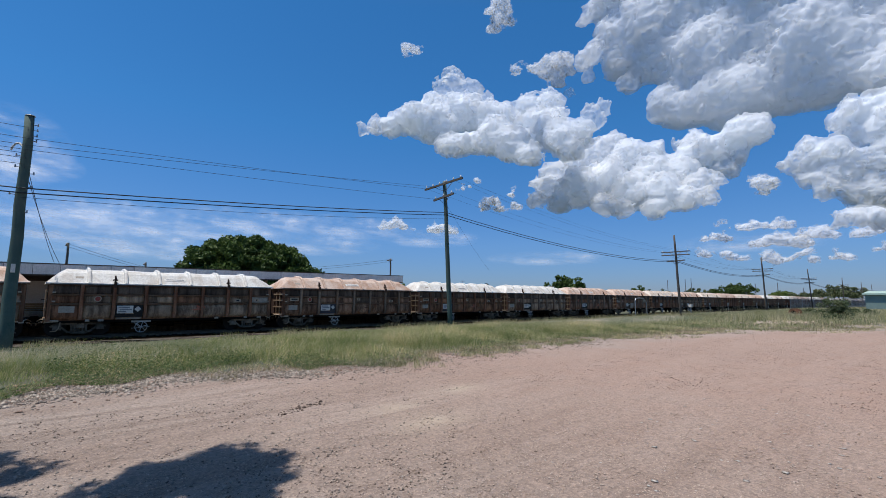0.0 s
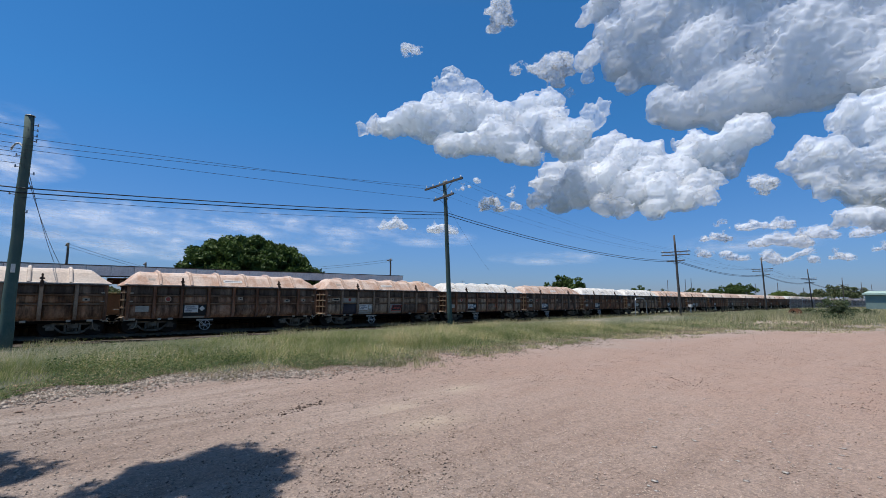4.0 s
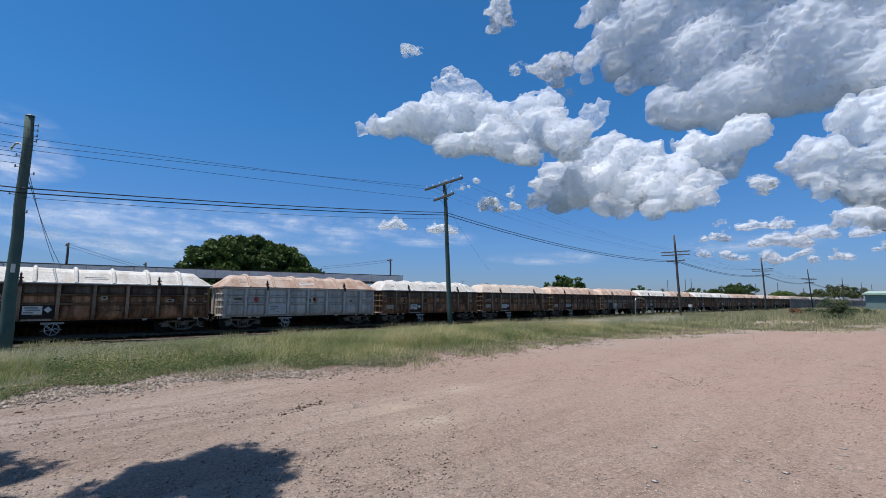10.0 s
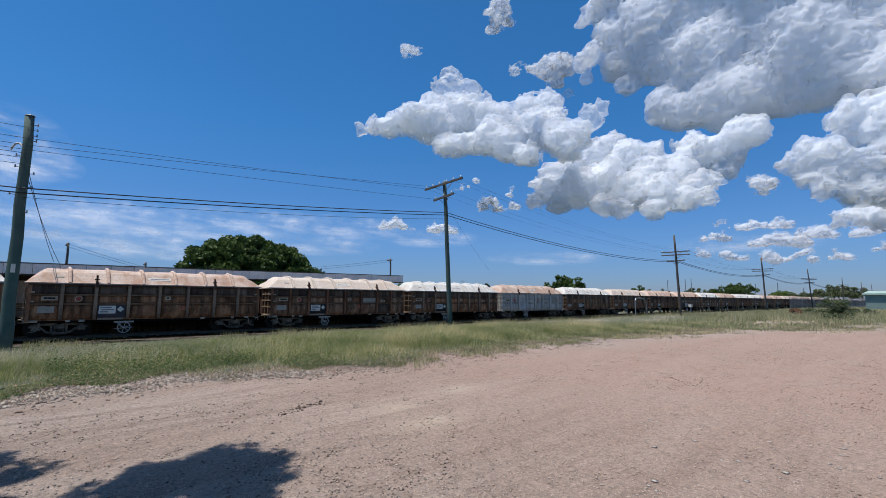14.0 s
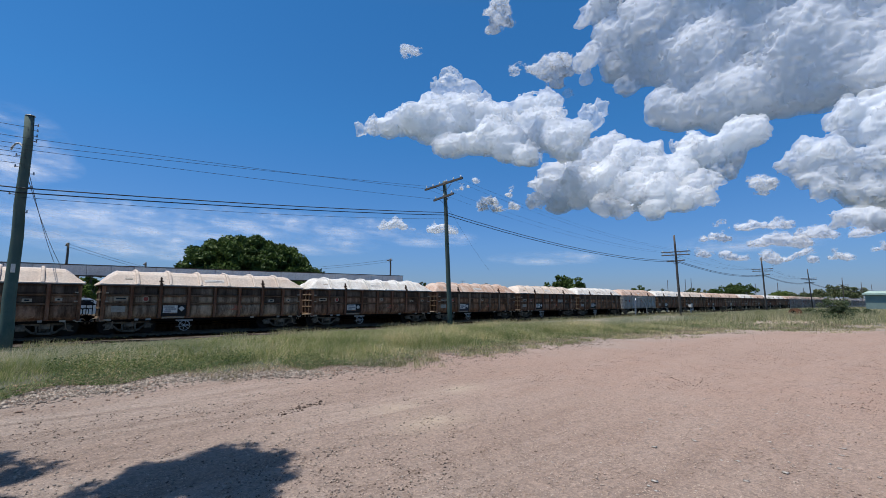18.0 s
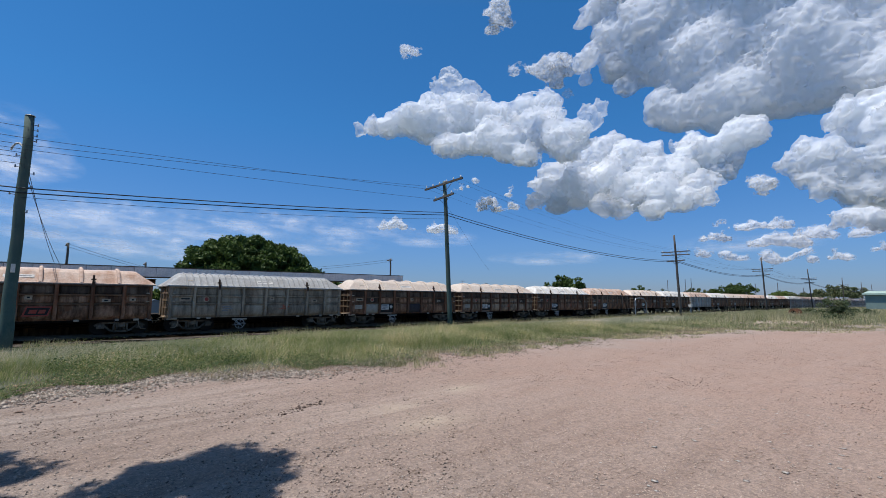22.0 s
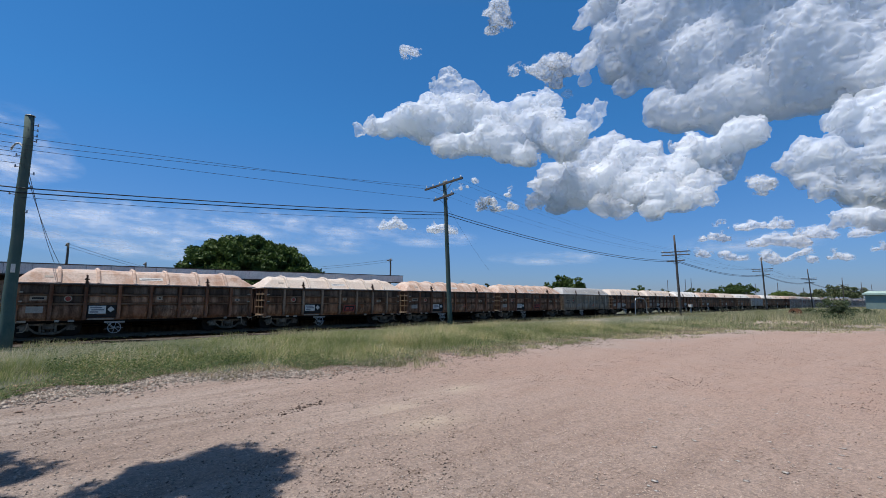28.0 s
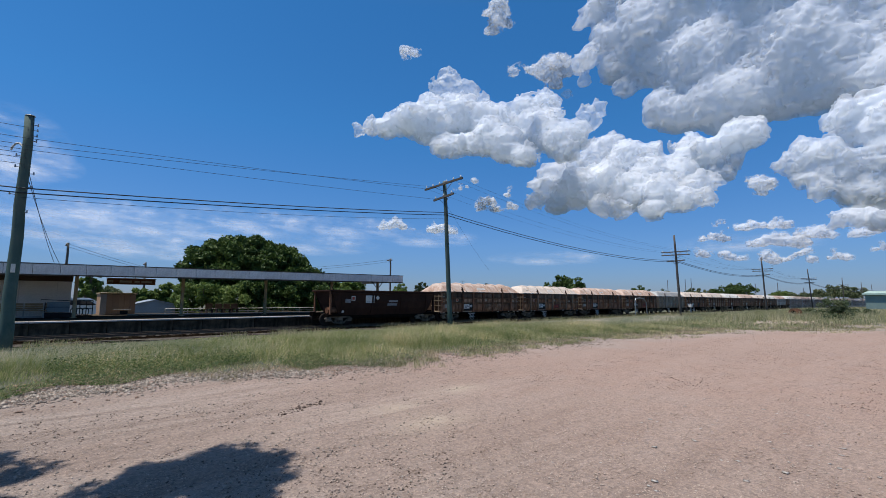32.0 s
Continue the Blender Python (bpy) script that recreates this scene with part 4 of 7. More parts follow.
def arch_mesh():
    """A raised hoop moulded over the lid."""
    bm = B()
    path = [(-1.19, 0.04), (-1.17, 0.07), (-0.76, 0.51), (-0.55, 0.64), (0, 0.71), (0.55, 0.64), (0.76, 0.51), (1.17, 0.07), (1.19, 0.04)]
    out = [(-1.3, 0.05), (-1.26, 0.11), (-0.85, 0.58), (-0.6, 0.735), (0, 0.81), (0.6, 0.735), (0.85, 0.58), (1.26, 0.11), (1.3, 0.05)]
    loft(bm, [[(-0.08, y, RIM + z - 0.03), (-0.06, v, RIM + q - 0.02), (-0.025, v, RIM + q + 0.005), (0.025, v, RIM + q + 0.005), (0.06, v, RIM + q - 0.02), (0.08, y, RIM + z - 0.03)] for (y, z), (v, q) in zip(path, out)])
    return mesh_of("lid_hoop", bm, "lid_white")


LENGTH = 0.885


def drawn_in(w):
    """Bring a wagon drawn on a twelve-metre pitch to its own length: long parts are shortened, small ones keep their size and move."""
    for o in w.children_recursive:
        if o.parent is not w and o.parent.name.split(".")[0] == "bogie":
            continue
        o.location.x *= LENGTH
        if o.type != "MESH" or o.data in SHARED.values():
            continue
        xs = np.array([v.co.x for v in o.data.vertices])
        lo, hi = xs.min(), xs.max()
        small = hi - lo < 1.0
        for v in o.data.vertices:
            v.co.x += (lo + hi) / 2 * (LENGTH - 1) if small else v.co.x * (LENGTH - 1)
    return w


def make_wagon(near=True):
    """Open bogie wagon: ribbed steel body, glass-fibre lid with latches, end ladder, bogies, brake gear and painted plates."""
    w = thing("ore_wagon", "rust-brown ribbed steel wagon with a white lid, rolling along the track", "wagon", group="wagons of the train")
    bm = B()
    for s in (-1, 1):
        box(bm, -5.4, 5.4, s * 1.06 - 0.05, s * 1.06 + 0.05, 0.62, 0.78)
    box(bm, -5.6, 5.6, -0.22, 0.22, 0.5, 0.76)
    for x in (-4.2, -2.1, 0, 2.1, 4.2):
        box(bm, x - 0.08, x + 0.08, -1.05, 1.05, 0.58, 0.74)
    part("underframe", bm, "black_steel", w)
    part("floor_plate", box(B(), -5.42, 5.42, -1.08, 1.08, 0.77, 0.8), "black_steel", w)
    for s in (-1, 1):
        bm = B()
        zs = [SILL - 0.02, 0.82, 0.95, 1.15, 1.4, 1.7, 2.0, RIM]
        loft(bm, [[(-5.45, s * side_section(z), z), (5.45, s * side_section(z), z), (5.45, s * (side_section(z) - 0.03), z), (-5.45, s * (side_section(z) - 0.03), z)] for z in zs])
        part("side_wall", bm, "rust", w)
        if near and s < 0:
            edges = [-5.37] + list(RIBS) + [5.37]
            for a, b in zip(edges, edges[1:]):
                # top sheets darker: shade under the lid put into the colour, with grime
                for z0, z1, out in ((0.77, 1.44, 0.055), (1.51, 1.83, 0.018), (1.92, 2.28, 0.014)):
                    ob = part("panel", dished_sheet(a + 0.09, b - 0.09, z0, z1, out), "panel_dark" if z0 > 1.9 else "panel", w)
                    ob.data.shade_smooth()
        for x in RIBS:
            part("rib", SHARED["rib"], "", w, at=pose(x, 0, 0, 0, 0, 0 if s < 0 else 180))
        for dz in (-0.13, -0.54):
            part("stiffener", SHARED["stiffener"], "", w, at=pose(0, 0, dz, 0, 0, 0 if s < 0 else 180))
        part("top_rail", bevelled(box(B(), -5.5, 5.5, s * 1.24 - 0.06, s * 1.24 + 0.06, RIM - 0.09, RIM - 0.005), 0.012), "rust_dark", w)
        # pale patches left along the sill
        for x, l, mt in ((-5.2, 0.3, "cream_paint"), (-3.9, 0.16, "pale_plate"), (-3.35, 0.22, "pale_plate"), (2.3, 0.2, "cream_paint"), (4.0, 0.16, "pale_plate"), (4.85, 0.22, "cream_paint")):
            part("sill_plate", bevelled(box(B(), x - l / 2, x + l / 2, s * 1.14 - 0.02, s * 1.14 + 0.02, 0.66, 0.76), 0.01), mt, w)
    for s in (-1, 1):
        bm = box(B(), s * 5.43 - 0.03, s * 5.43 + 0.03, -1.16, 1.16, 0.74, RIM)
        for y in (-0.6, 0.0, 0.6):
            box(bm, s * 5.47 - 0.05, s * 5.47 + 0.05, y - 0.05, y + 0.05, 0.76, RIM - 0.05)
        part("end_wall", bm, "rust_dark", w)
        part("corner_post", bevelled(box(B(), s * 5.44 - 0.07, s * 5.44 + 0.07, -1.24, -1.12, 0.7, RIM - 0.04), 0.012), "rust", w)
        part("coupler", SHARED["coupler"], "", w, "black knuckle coupler with a release lever", at=pose(s * 5.38, 0, 0, 0, 0, 0 if s > 0 else 180))
    for s in (-1, 1):
        bm = tube(B(), [(s * 5.3, -1.2, 0.72), (s * 5.5, -1.18, 0.74), (s * 5.62, -0.95, 0.8), (s * 5.66, -0.5, 0.78), (s * 5.78, -0.15, 0.7), (s * 5.82, -0.1, 0.5)], 0.028)
        box(bm, s * 5.47 - 0.09, s * 5.47 + 0.09, -1.22, -1.1, 0.66, 0.74)
        part("uncoupling_lever", bm, "cream_paint", w, "cream bent uncoupling lever")
        bm = tube(B(), [(s * 4.98, -1.14, 0.66), (s * 5.02, -1.16, 0.4), (s * 5.1, -1.16, 0.28), (s * 5.3, -1.16, 0.26)], 0.02)
        part("step_iron", bm, "ladder", w)
    # rear ladder, cream painted, at the near corner of the end
    bm = B()
    for y in (-0.95, -0.5):
        rod(bm, (-5.58, y, 0.62), (-5.58, y, 2.15), 0.026, seg=6)
    for z in (0.8, 1.24, 1.62, 1.98):
        box(bm, -5.62, -5.55, -1.3, -0.1, z, z + 0.07)
    part("end_ladder", bm, "ladder", w, "worn cream-brown end ladder")
    for x0 in (-5.36, 5.24):
        for z in (1.55, 1.95):
            part("hand_hold", box(B(), x0, x0 + 0.12, -1.33, -1.2, z, z + 0.06), "cream_paint", w)
    lid = part("lid", lid_mesh(), "", w)
    for x in ARCHES:
        part("lid_hoop", SHARED["arch"], "", lid, at=(x, 0, 0))
    for s in (-1, 1):
        for x in (-2.86, 2.86):
            bm = B()
            box(bm, x - 0.06, x + 0.06, s * 1.31 - 0.03, s * 1.31 + 0.03, RIM - 0.16, RIM + 0.12)
            box(bm, x - 0.035, x + 0.035, s * 1.2 - 0.05, s * 1.2 + 0.05, RIM + 0.1, RIM + 0.36)
            box(bm, x - 0.09, x + 0.09, s * 1.2 - 0.06, s * 1.2 + 0.04, RIM + 0.17, RIM + 0.24)
            rod(bm, (x, s * 1.16, RIM + 0.34), (x, s * 1.16, RIM + 0.42), 0.05, 0.03, 8)
            part("lid_latch", bm, "rust_dark", w, "dark rusty lid latch")
    for x in (-4.2, 4.2):
        bogie(w, x)
    # hand-brake wheel on its bracket, below the sill
    part("brake_wheel", SHARED["brake_wheel"], "", w, "white spoked hand-brake wheel", at=(-1.55, -1.2, 0.36))
    bm = B()
    box(bm, -1.95, -1.15, -1.17, -1.13, 0.58, 0.66)
    rod(bm, (-1.85, -1.15, 0.6), (-1.6, -1.15, 0.34), 0.02, seg=6)
    rod(bm, (-1.95, -1.2, 0.3), (-1.2, -1.2, 0.36), 0.016, seg=6)
    part("brake_lever", bm, "pale_plate", w)
    bm = B()
    rod(bm, (-0.5, 0.25, 0.48), (0.35, 0.25, 0.48), 0.2, seg=12)
    rod(bm, (0.8, -0.3, 0.5), (1.7, -0.3, 0.5), 0.17, seg=12)
    rod(bm, (-3.4, -0.5, 0.44), (3.4, -0.5, 0.44), 0.03, seg=6)
    part("brake_cylinder", bm, "black_steel", w)
    # painted plates, badge and marks on the near side
    f = -1.275
    plates = [("data_plate", -2.66, -2.02, 1.02, 1.38, "white_paint"), ("hazard_panel", -2.76, -1.54, 0.84, 1.42, "black_paint"), ("sill_strip", -2.72, -1.6, 0.74, 0.81, "pale_plate"), ("stencil_plate", -4.95, -4.4, 1.62, 1.82, "cream_paint"),
              ("stencil_plate", -5.05, -4.5, 1.08, 1.36, "pale_plate"), ("stencil_plate", 3.3, 3.62, 1.55, 1.7, "cream_paint"), ("stencil_plate", 0.3, 0.55, 1.66, 1.84, "cream_paint"), ("stencil_plate", 4.5, 4.75, 1.6, 1.72, "cream_paint")]
    for name, x0, x1, z0, z1, mt in plates:
        d = 0.068 if z0 < 1.4 else 0.03
        d += 0.006 if name == "data_plate" else 0
        zt = [z0, (z0 + z1) / 2, z1]
        bm = loft(B(), [[(x0, -side_section(z) - d, z), (x1, -side_section(z) - d, z), (x1, -side_section(z) + 0.002, z), (x0, -side_section(z) + 0.002, z)] for z in zt])
        pl = part(name, bm, mt, w)
        if name == "data_plate":
            bm = B()
            for k, (a, b) in enumerate(((0.05, 0.5), (0.1, 0.58), (0.05, 0.35))):
                zc = z1 - 0.08 - k * 0.1
                box(bm, x0 + a, x0 + b, -side_section(zc) - d - 0.004, -side_section(zc) - d + 0.002, zc - 0.03, zc + 0.03)
            part("print_bar", bm, "sign_grey", pl)
        elif mt == "cream_paint":
            zc = (z0 + z1) / 2
            part("print_bar", box(B(), x0 + 0.08, x1 - 0.08, -side_section(zc) - d - 0.004, -side_section(zc) - d + 0.001, zc - 0.035, zc + 0.035), "black_paint", pl)
    # a diamond on the black panel
    bm = B()
    loft(bm, [[(-1.77 + a, y, 1.22 + c) for a, c in ((-0.14, 0), (0, -0.14), (0.14, 0), (0, 0.14))] for y in (f - 0.014, f)])
    part("hazard_diamond", bm, "white_paint", w, "white hazard diamond")
    bm = B()
    rod(bm, (-3.55, -1.24, 1.7), (-3.55, -1.205, 1.7), 0.14, seg=16)
    disc = part("round_mark", bm, "cream_paint", w)
    bm = B()
    rod(bm, (-3.55, -1.245, 1.7), (-3.55, -1.239, 1.7), 0.1, seg=16)
    part("mark_centre", bm, "red_paint", disc)
    bm = B()
    for dx, tilt in ((0.0, 1), (0.22, 1)):
        loft(bm, [[(1.15 + dx + a, y, 1.15 + c) for a, c in ((-0.28, 0.0), (0.0, -0.02), (0.2, 0.14), (0.02, 0.24), (-0.02, 0.16), (0.06, 0.1), (-0.04, 0.06))] for y in (f - 0.008, f + 0.002)])
    part("painted_badge", bm, "orange_paint", w, "faded orange painted badge")
    up = lambda k, o: (-1.18 + 0.42 * k - o * 0.74, RIM + 0.05 + 0.46 * k + o * 0.67)
    lab = part("lid_label", loft(B(), [[(x, *up(k, o)) for k, o in ((0.38, 0.0), (0.66, 0.0), (0.66, 0.012), (0.38, 0.012))] for x in (-0.56, 0.56)]), "white_paint", w)
    part("print_bar", loft(B(), [[(x, *up(k, o)) for k, o in ((0.49, 0.01), (0.56, 0.01), (0.56, 0.018), (0.49, 0.018))] for x in (-0.4, 0.4)]), "sign_grey", lab)
    part("lid_warning", loft(B(), [[(x, *up(k, o)) for k, o in ((0.45, 0.0), (0.62, 0.0), (0.62, 0.012), (0.45, 0.012))] for x in (-4.5, -4.2)]), "pale_plate", w)
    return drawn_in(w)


def make_hopper():
    """The rear wagon: a dark hopper with smooth sides drawn in at the foot, raked ends and no lid."""
    w = thing("hopper_wagon", "dark red-brown open hopper wagon at the rear of the train", "wagon", group="wagons of the train")
    top, low = 2.28, 0.68
    for s in (-1, 1):
        bm = B()
        rows = [(top, 1.2, 4.98), (1.6, 1.17, 4.7), (1.15, 1.08, 4.5), (low, 0.92, 4.2)]
        loft(bm, [[(-l, s * y, z), (l, s * y, z), (l, s * (y - 0.04), z), (-l, s * (y - 0.04), z)] for z, y, l in rows])
        part("side_wall", bm, "hopper_brown", w)
        part("top_rail", bevelled(box(B(), -5.15, 5.15, s * 1.22 - 0.08, s * 1.22 + 0.08, top - 0.05, top + 0.06), 0.015), "hopper_brown", w)
        part("rail_lip", bevelled(box(B(), -5.05, 5.05, s * 1.2 - 0.06, s * 1.2 + 0.06, top - 0.2, top - 0.12), 0.012), "hopper_brown", w)
        for x in (-4.1, -1.4, 1.4, 4.1):
            bm = B()
            loft(bm, [[(x - 0.05, s * (y + 0.04), z), (x + 0.05, s * (y + 0.04), z), (x + 0.05, s * (y - 0.01), z), (x - 0.05, s * (y - 0.01), z)] for z, y, l in rows])
            part("rib", bm, "hopper_brown", w)
    for s in (-1, 1):
        bm = B()
        loft(bm, [[(s * 4.98, -1.18, top), (s * 4.98, 1.18, top), (s * 4.93, 1.18, top), (s * 4.93, -1.18, top)], [(s * 4.2, -0.9, low), (s * 4.2, 0.9, low), (s * 4.15, 0.9, low), (s * 4.15, -0.9, low)]])
        part("raked_end", bm, "hopper_brown", w)
        part("end_rail", bevelled(box(B(), s * 5.06 - 0.1, s * 5.06 + 0.1, -1.15, 1.15, top - 0.05, top + 0.05), 0.015), "hopper_brown", w)
        for y in (-1.12, 1.0):
            part("end_post", box(B(), s * 5.0 - 0.05, s * 5.0 + 0.05, y, y + 0.12, 0.74, top - 0.04), "rust" if s < 0 else "hopper_brown", w)
        part("coupler", SHARED["coupler"], "", w, "black knuckle coupler with a release lever", at=pose(s * 5.2, 0, 0, 0, 0, 0 if s > 0 else 180))
        bogie(w, s * 4.2)
    bm = box(B(), -5.25, 5.25, -0.24, 0.24, 0.5, 0.74)
    for s in (-1, 1):
        box(bm, s * 4.65 - 0.6, s * 4.65 + 0.6, -1.15, 1.15, 0.62, 0.76)
    part("underframe", bm, "black_steel", w)
    part("slope_sheet_pan", box(B(), -4.4, 4.4, -0.9, 0.9, 0.45, 0.7), "black_steel", w)
    bm = B()
    rod(bm, (-5.05, -0.75, 1.0), (-4.3, -0.75, 1.0), 0.2, seg=12)
    part("air_tank", bm, "rust", w, "rust-brown air reservoir on the end platform")
    for name, x0, x1, z0, z1, mt in (("stencil_plate", -2.0, -1.3, 1.5, 2.0, "white_paint"), ("round_mark_panel", -3.3, -3.0, 1.65, 1.95, "white_paint"), ("round_mark", -3.25, -3.05, 1.7, 1.9, "red_paint"), ("stencil_plate", -3.8, -3.4, 1.5, 1.75, "sign_grey"), ("stencil_plate", -4.1, -3.85, 0.85, 1.0, "white_paint"), ("stencil_plate", 0.2, 1.0, 1.55, 1.68, "sign_grey"), ("painted_badge", 0.1, 0.95, 1.3, 1.46, "sign_grey")):
        d = 0.012 if name != "round_mark" else 0.018
        yy = lambda z: -np.interp(z, [low, 1.15, 1.6, top], [0.92, 1.08, 1.17, 1.2])
        bm = loft(B(), [[(x0, yy(z) - d, z), (x1, yy(z) - d, z), (x1, yy(z) + 0.002, z), (x0, yy(z) + 0.002, z)] for z in (z0, z1)])
        part(name, bm, mt, w)
    bm = B()
    loft(bm, [[(-0.95 + a, y, 1.84 + c) for a, c in ((-0.16, 0), (0, -0.16), (0.16, 0), (0, 0.16))] for y in (-1.2, -1.17)])
    part("hazard_diamond", bm, "white_paint", w, "white hazard diamond")
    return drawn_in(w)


# lid and body of each wagon, from the rear forwards: w white, c cream, t tan, g grey; capital letters mark a grey body
TONES = "bbobbbbtboboboobttbotbbot"       # how each wagon's sheets have weathered: brown, tan, orange
ORDER = "h" + "tcttGccwtcwTwcttwtwwttctctctwcwctcwwtcwwcwtcwwctwcwwc"
LIDS = {"w": ("lid_white", "a white lid"), "c": ("lid_cream", "a cream dust-stained lid"), "t": ("lid_tan", "a tan dust-stained lid"), "g": ("lid_grey", "a grey steel lid")}


def own_material(ob, material):
    ob.material_slots[0].link = "OBJECT"
    ob.material_slots[0].material = M[material]


WAGONS = []
OUTLINED = (2, 4, 16)          # wagons with a red outlined badge
PATCHED = {6: (12, "blue_patch"), 16: (3, "blue_patch"), 10: (16, "pale_plate")}     # side sheets painted over


def make_train():
    build_shared()
    own = random.Random(5)
    SHARED["arch"] = arch_mesh()
    WAGONS.append(make_hopper())
    for row, near in ((ORDER[1:25], True), (ORDER[25:], False)):
        first = make_wagon(near)
        for i in range(len(row)):
            WAGONS.append(first if i == 0 else copy_thing(first, Matrix()))
    for w, code in zip(WAGONS[1:], ORDER[1:]):
        lid, words = LIDS["g" if code == "G" else code.lower()]
        body = {"G": "grey_worn", "T": "grey_paint"}.get(code)
        for o in w.children_recursive:
            kind = o.name.split(".")[0]
            if kind in ("lid", "lid_hoop"):
                own_material(o, lid)
            elif body and kind in ("side_wall", "panel", "rib", "stiffener", "top_rail", "corner_post", "end_wall"):
                own_material(o, body)
        if code == "T":
            gone = []
            for o in list(w.children_recursive):
                kind = o.name.split(".")[0]
                if kind in ("hazard_panel", "data_plate"):
                    own_material(o, "pale_grey")
                elif kind in ("hazard_diamond", "painted_badge", "mark_centre"):
                    gone.append(o)
                elif kind == "round_mark":
                    own_material(o, "red_paint")
                elif kind == "end_ladder":
                    own_material(o, "white_paint")
            for o in gone:
                bpy.data.objects.remove(o)
            f = -side_section(1.7) - 0.03
            for a, mt in ((-0.32, "black_paint"), (0.0, "white_paint"), (0.12, "orange_paint")):
                bm = loft(B(), [[(0.22 + a + p, y, 1.7 + q) for p, q in ((0.0, -0.02), (0.14, -0.18), (0.24, -0.16), (0.3, 0.0), (0.16, 0.17), (0.04, 0.18))] for y in (f - 0.004, f + 0.008)])
                part("painted_badge", bm, mt, w, "black, white and orange painted badge")
        bare, dusty = [], own.random() < 0.6
        tone = {"b": "panel", "t": "panel_tan", "o": "panel_orange", "d": "panel_dark"}[TONES[WAGONS.index(w) % len(TONES)]]
        for o in list(w.children_recursive):
            kind = o.name.split(".")[0]
            if kind == "stencil_plate" and own.random() < 0.3:
                bare += [*o.children, o]
            elif code == "G" and kind in ("hazard_panel", "data_plate", "hazard_diamond", "sill_strip"):
                own_material(o, "grey_worn")
            elif kind == "hazard_panel" and code in "wct" and own.random() < 0.3:
                own_material(o, own.choice(("blue_patch", "pale_plate")))
            elif kind == "painted_badge" and code in "wct":
                own_material(o, own.choice(("orange_paint", "orange_paint", "rib_rust")))
            elif kind == "rib" and not body and dusty:
                own_material(o, "rib_pale")
            elif kind == "panel" and not body and o.data.materials[0] == M["panel"]:
                own_material(o, own.choice(("rust", "panel_dark", "pale_plate")) if own.random() < 0.08 else tone)
        for o in bare:
            bpy.data.objects.remove(o)
        if WAGONS.index(w) in OUTLINED:
            o = [o for o in w.children if o.name.split(".")[0] == "painted_badge"][0]
            bpy.data.objects.remove(o)
            f = -side_section(1.2) - 0.07
            bm = loft(B(), [[(x + (z - 0.92) * 0.3, f + d, z) for x, z in ((0.2, 0.94), (1.05, 0.94), (1.05, 1.36), (0.2, 1.36))] for d in (-0.004, 0.006)])
            board = part("painted_badge", bm, "black_paint", w, "dark badge with a red outline")
            for x0, x1, z0, z1 in ((0.2, 1.05, 0.94, 0.99), (0.2, 1.05, 1.31, 1.36), (0.2, 0.26, 0.99, 1.31), (0.99, 1.05, 0.99, 1.31), (0.36, 0.62, 1.06, 1.22), (0.68, 0.9, 1.06, 1.22)):
                part("badge_stroke", loft(B(), [[(x + (z - 0.92) * 0.3, f + d, z) for x, z in ((x0, z0), (x1, z0), (x1, z1), (x0, z1))] for d in (-0.009, -0.003)]), "red_paint", board)
        if code == "G":
            lid_part = [o for o in w.children if o.name.split(".")[0] == "lid"][0]
            for o in list(lid_part.children):
                bpy.data.objects.remove(o)
            for k in range(26):
                own_material(part("lid_rib", SHARED["arch"], "", lid_part, at=Matrix.Translation((-4.07 + k * 0.326, 0, 0)) @ Matrix.Diagonal((0.4, 1.0, 0.985, 1.0))), "lid_grey")
        if WAGONS.index(w) in PATCHED:
            which, paint = PATCHED[WAGONS.index(w)]
            own_material([o for o in w.children if o.name.split(".")[0] == "panel"][which], paint)
            if paint == "blue_patch" and which > 9:
                own_material([o for o in w.children if o.name.split(".")[0] == "painted_badge"][0], paint)
        tagged(w, ("faded grey" if body else "rust-brown") + " ribbed steel wagon with " + words)


# ---- station ----
def rise(x):
    """The canopy climbs a little along the platform."""
    return 0.0119 * (x + 1.1)


def make_platform():
    p = thing("platform", "stained concrete railway platform, shade in its dark colour, with a pale edge", "platform", kind="structure")
    # far length past the canopy is unseen, added to keep gaps under wagons dark
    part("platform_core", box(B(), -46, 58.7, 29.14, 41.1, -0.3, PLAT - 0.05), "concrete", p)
    part("platform_paving", box(B(), -46, 58.6, 29.12, 41.0, PLAT - 0.048, PLAT - 0.005), "asphalt", p)
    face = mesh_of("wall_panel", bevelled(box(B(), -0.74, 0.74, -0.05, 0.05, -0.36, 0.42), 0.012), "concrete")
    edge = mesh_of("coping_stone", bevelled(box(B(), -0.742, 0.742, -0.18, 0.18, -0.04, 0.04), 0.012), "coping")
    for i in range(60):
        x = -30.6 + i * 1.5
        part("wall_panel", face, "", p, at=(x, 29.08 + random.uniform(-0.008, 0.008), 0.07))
        part("coping_stone", edge, "", p, at=(x, 29.12, PLAT - 0.01 + random.uniform(-0.004, 0.004)))
    part("back_kerb", bevelled(box(B(), 5.1, 18.8, 37.08, 37.3, PLAT - 0.01, PLAT + 0.07), 0.01), "coping", p)


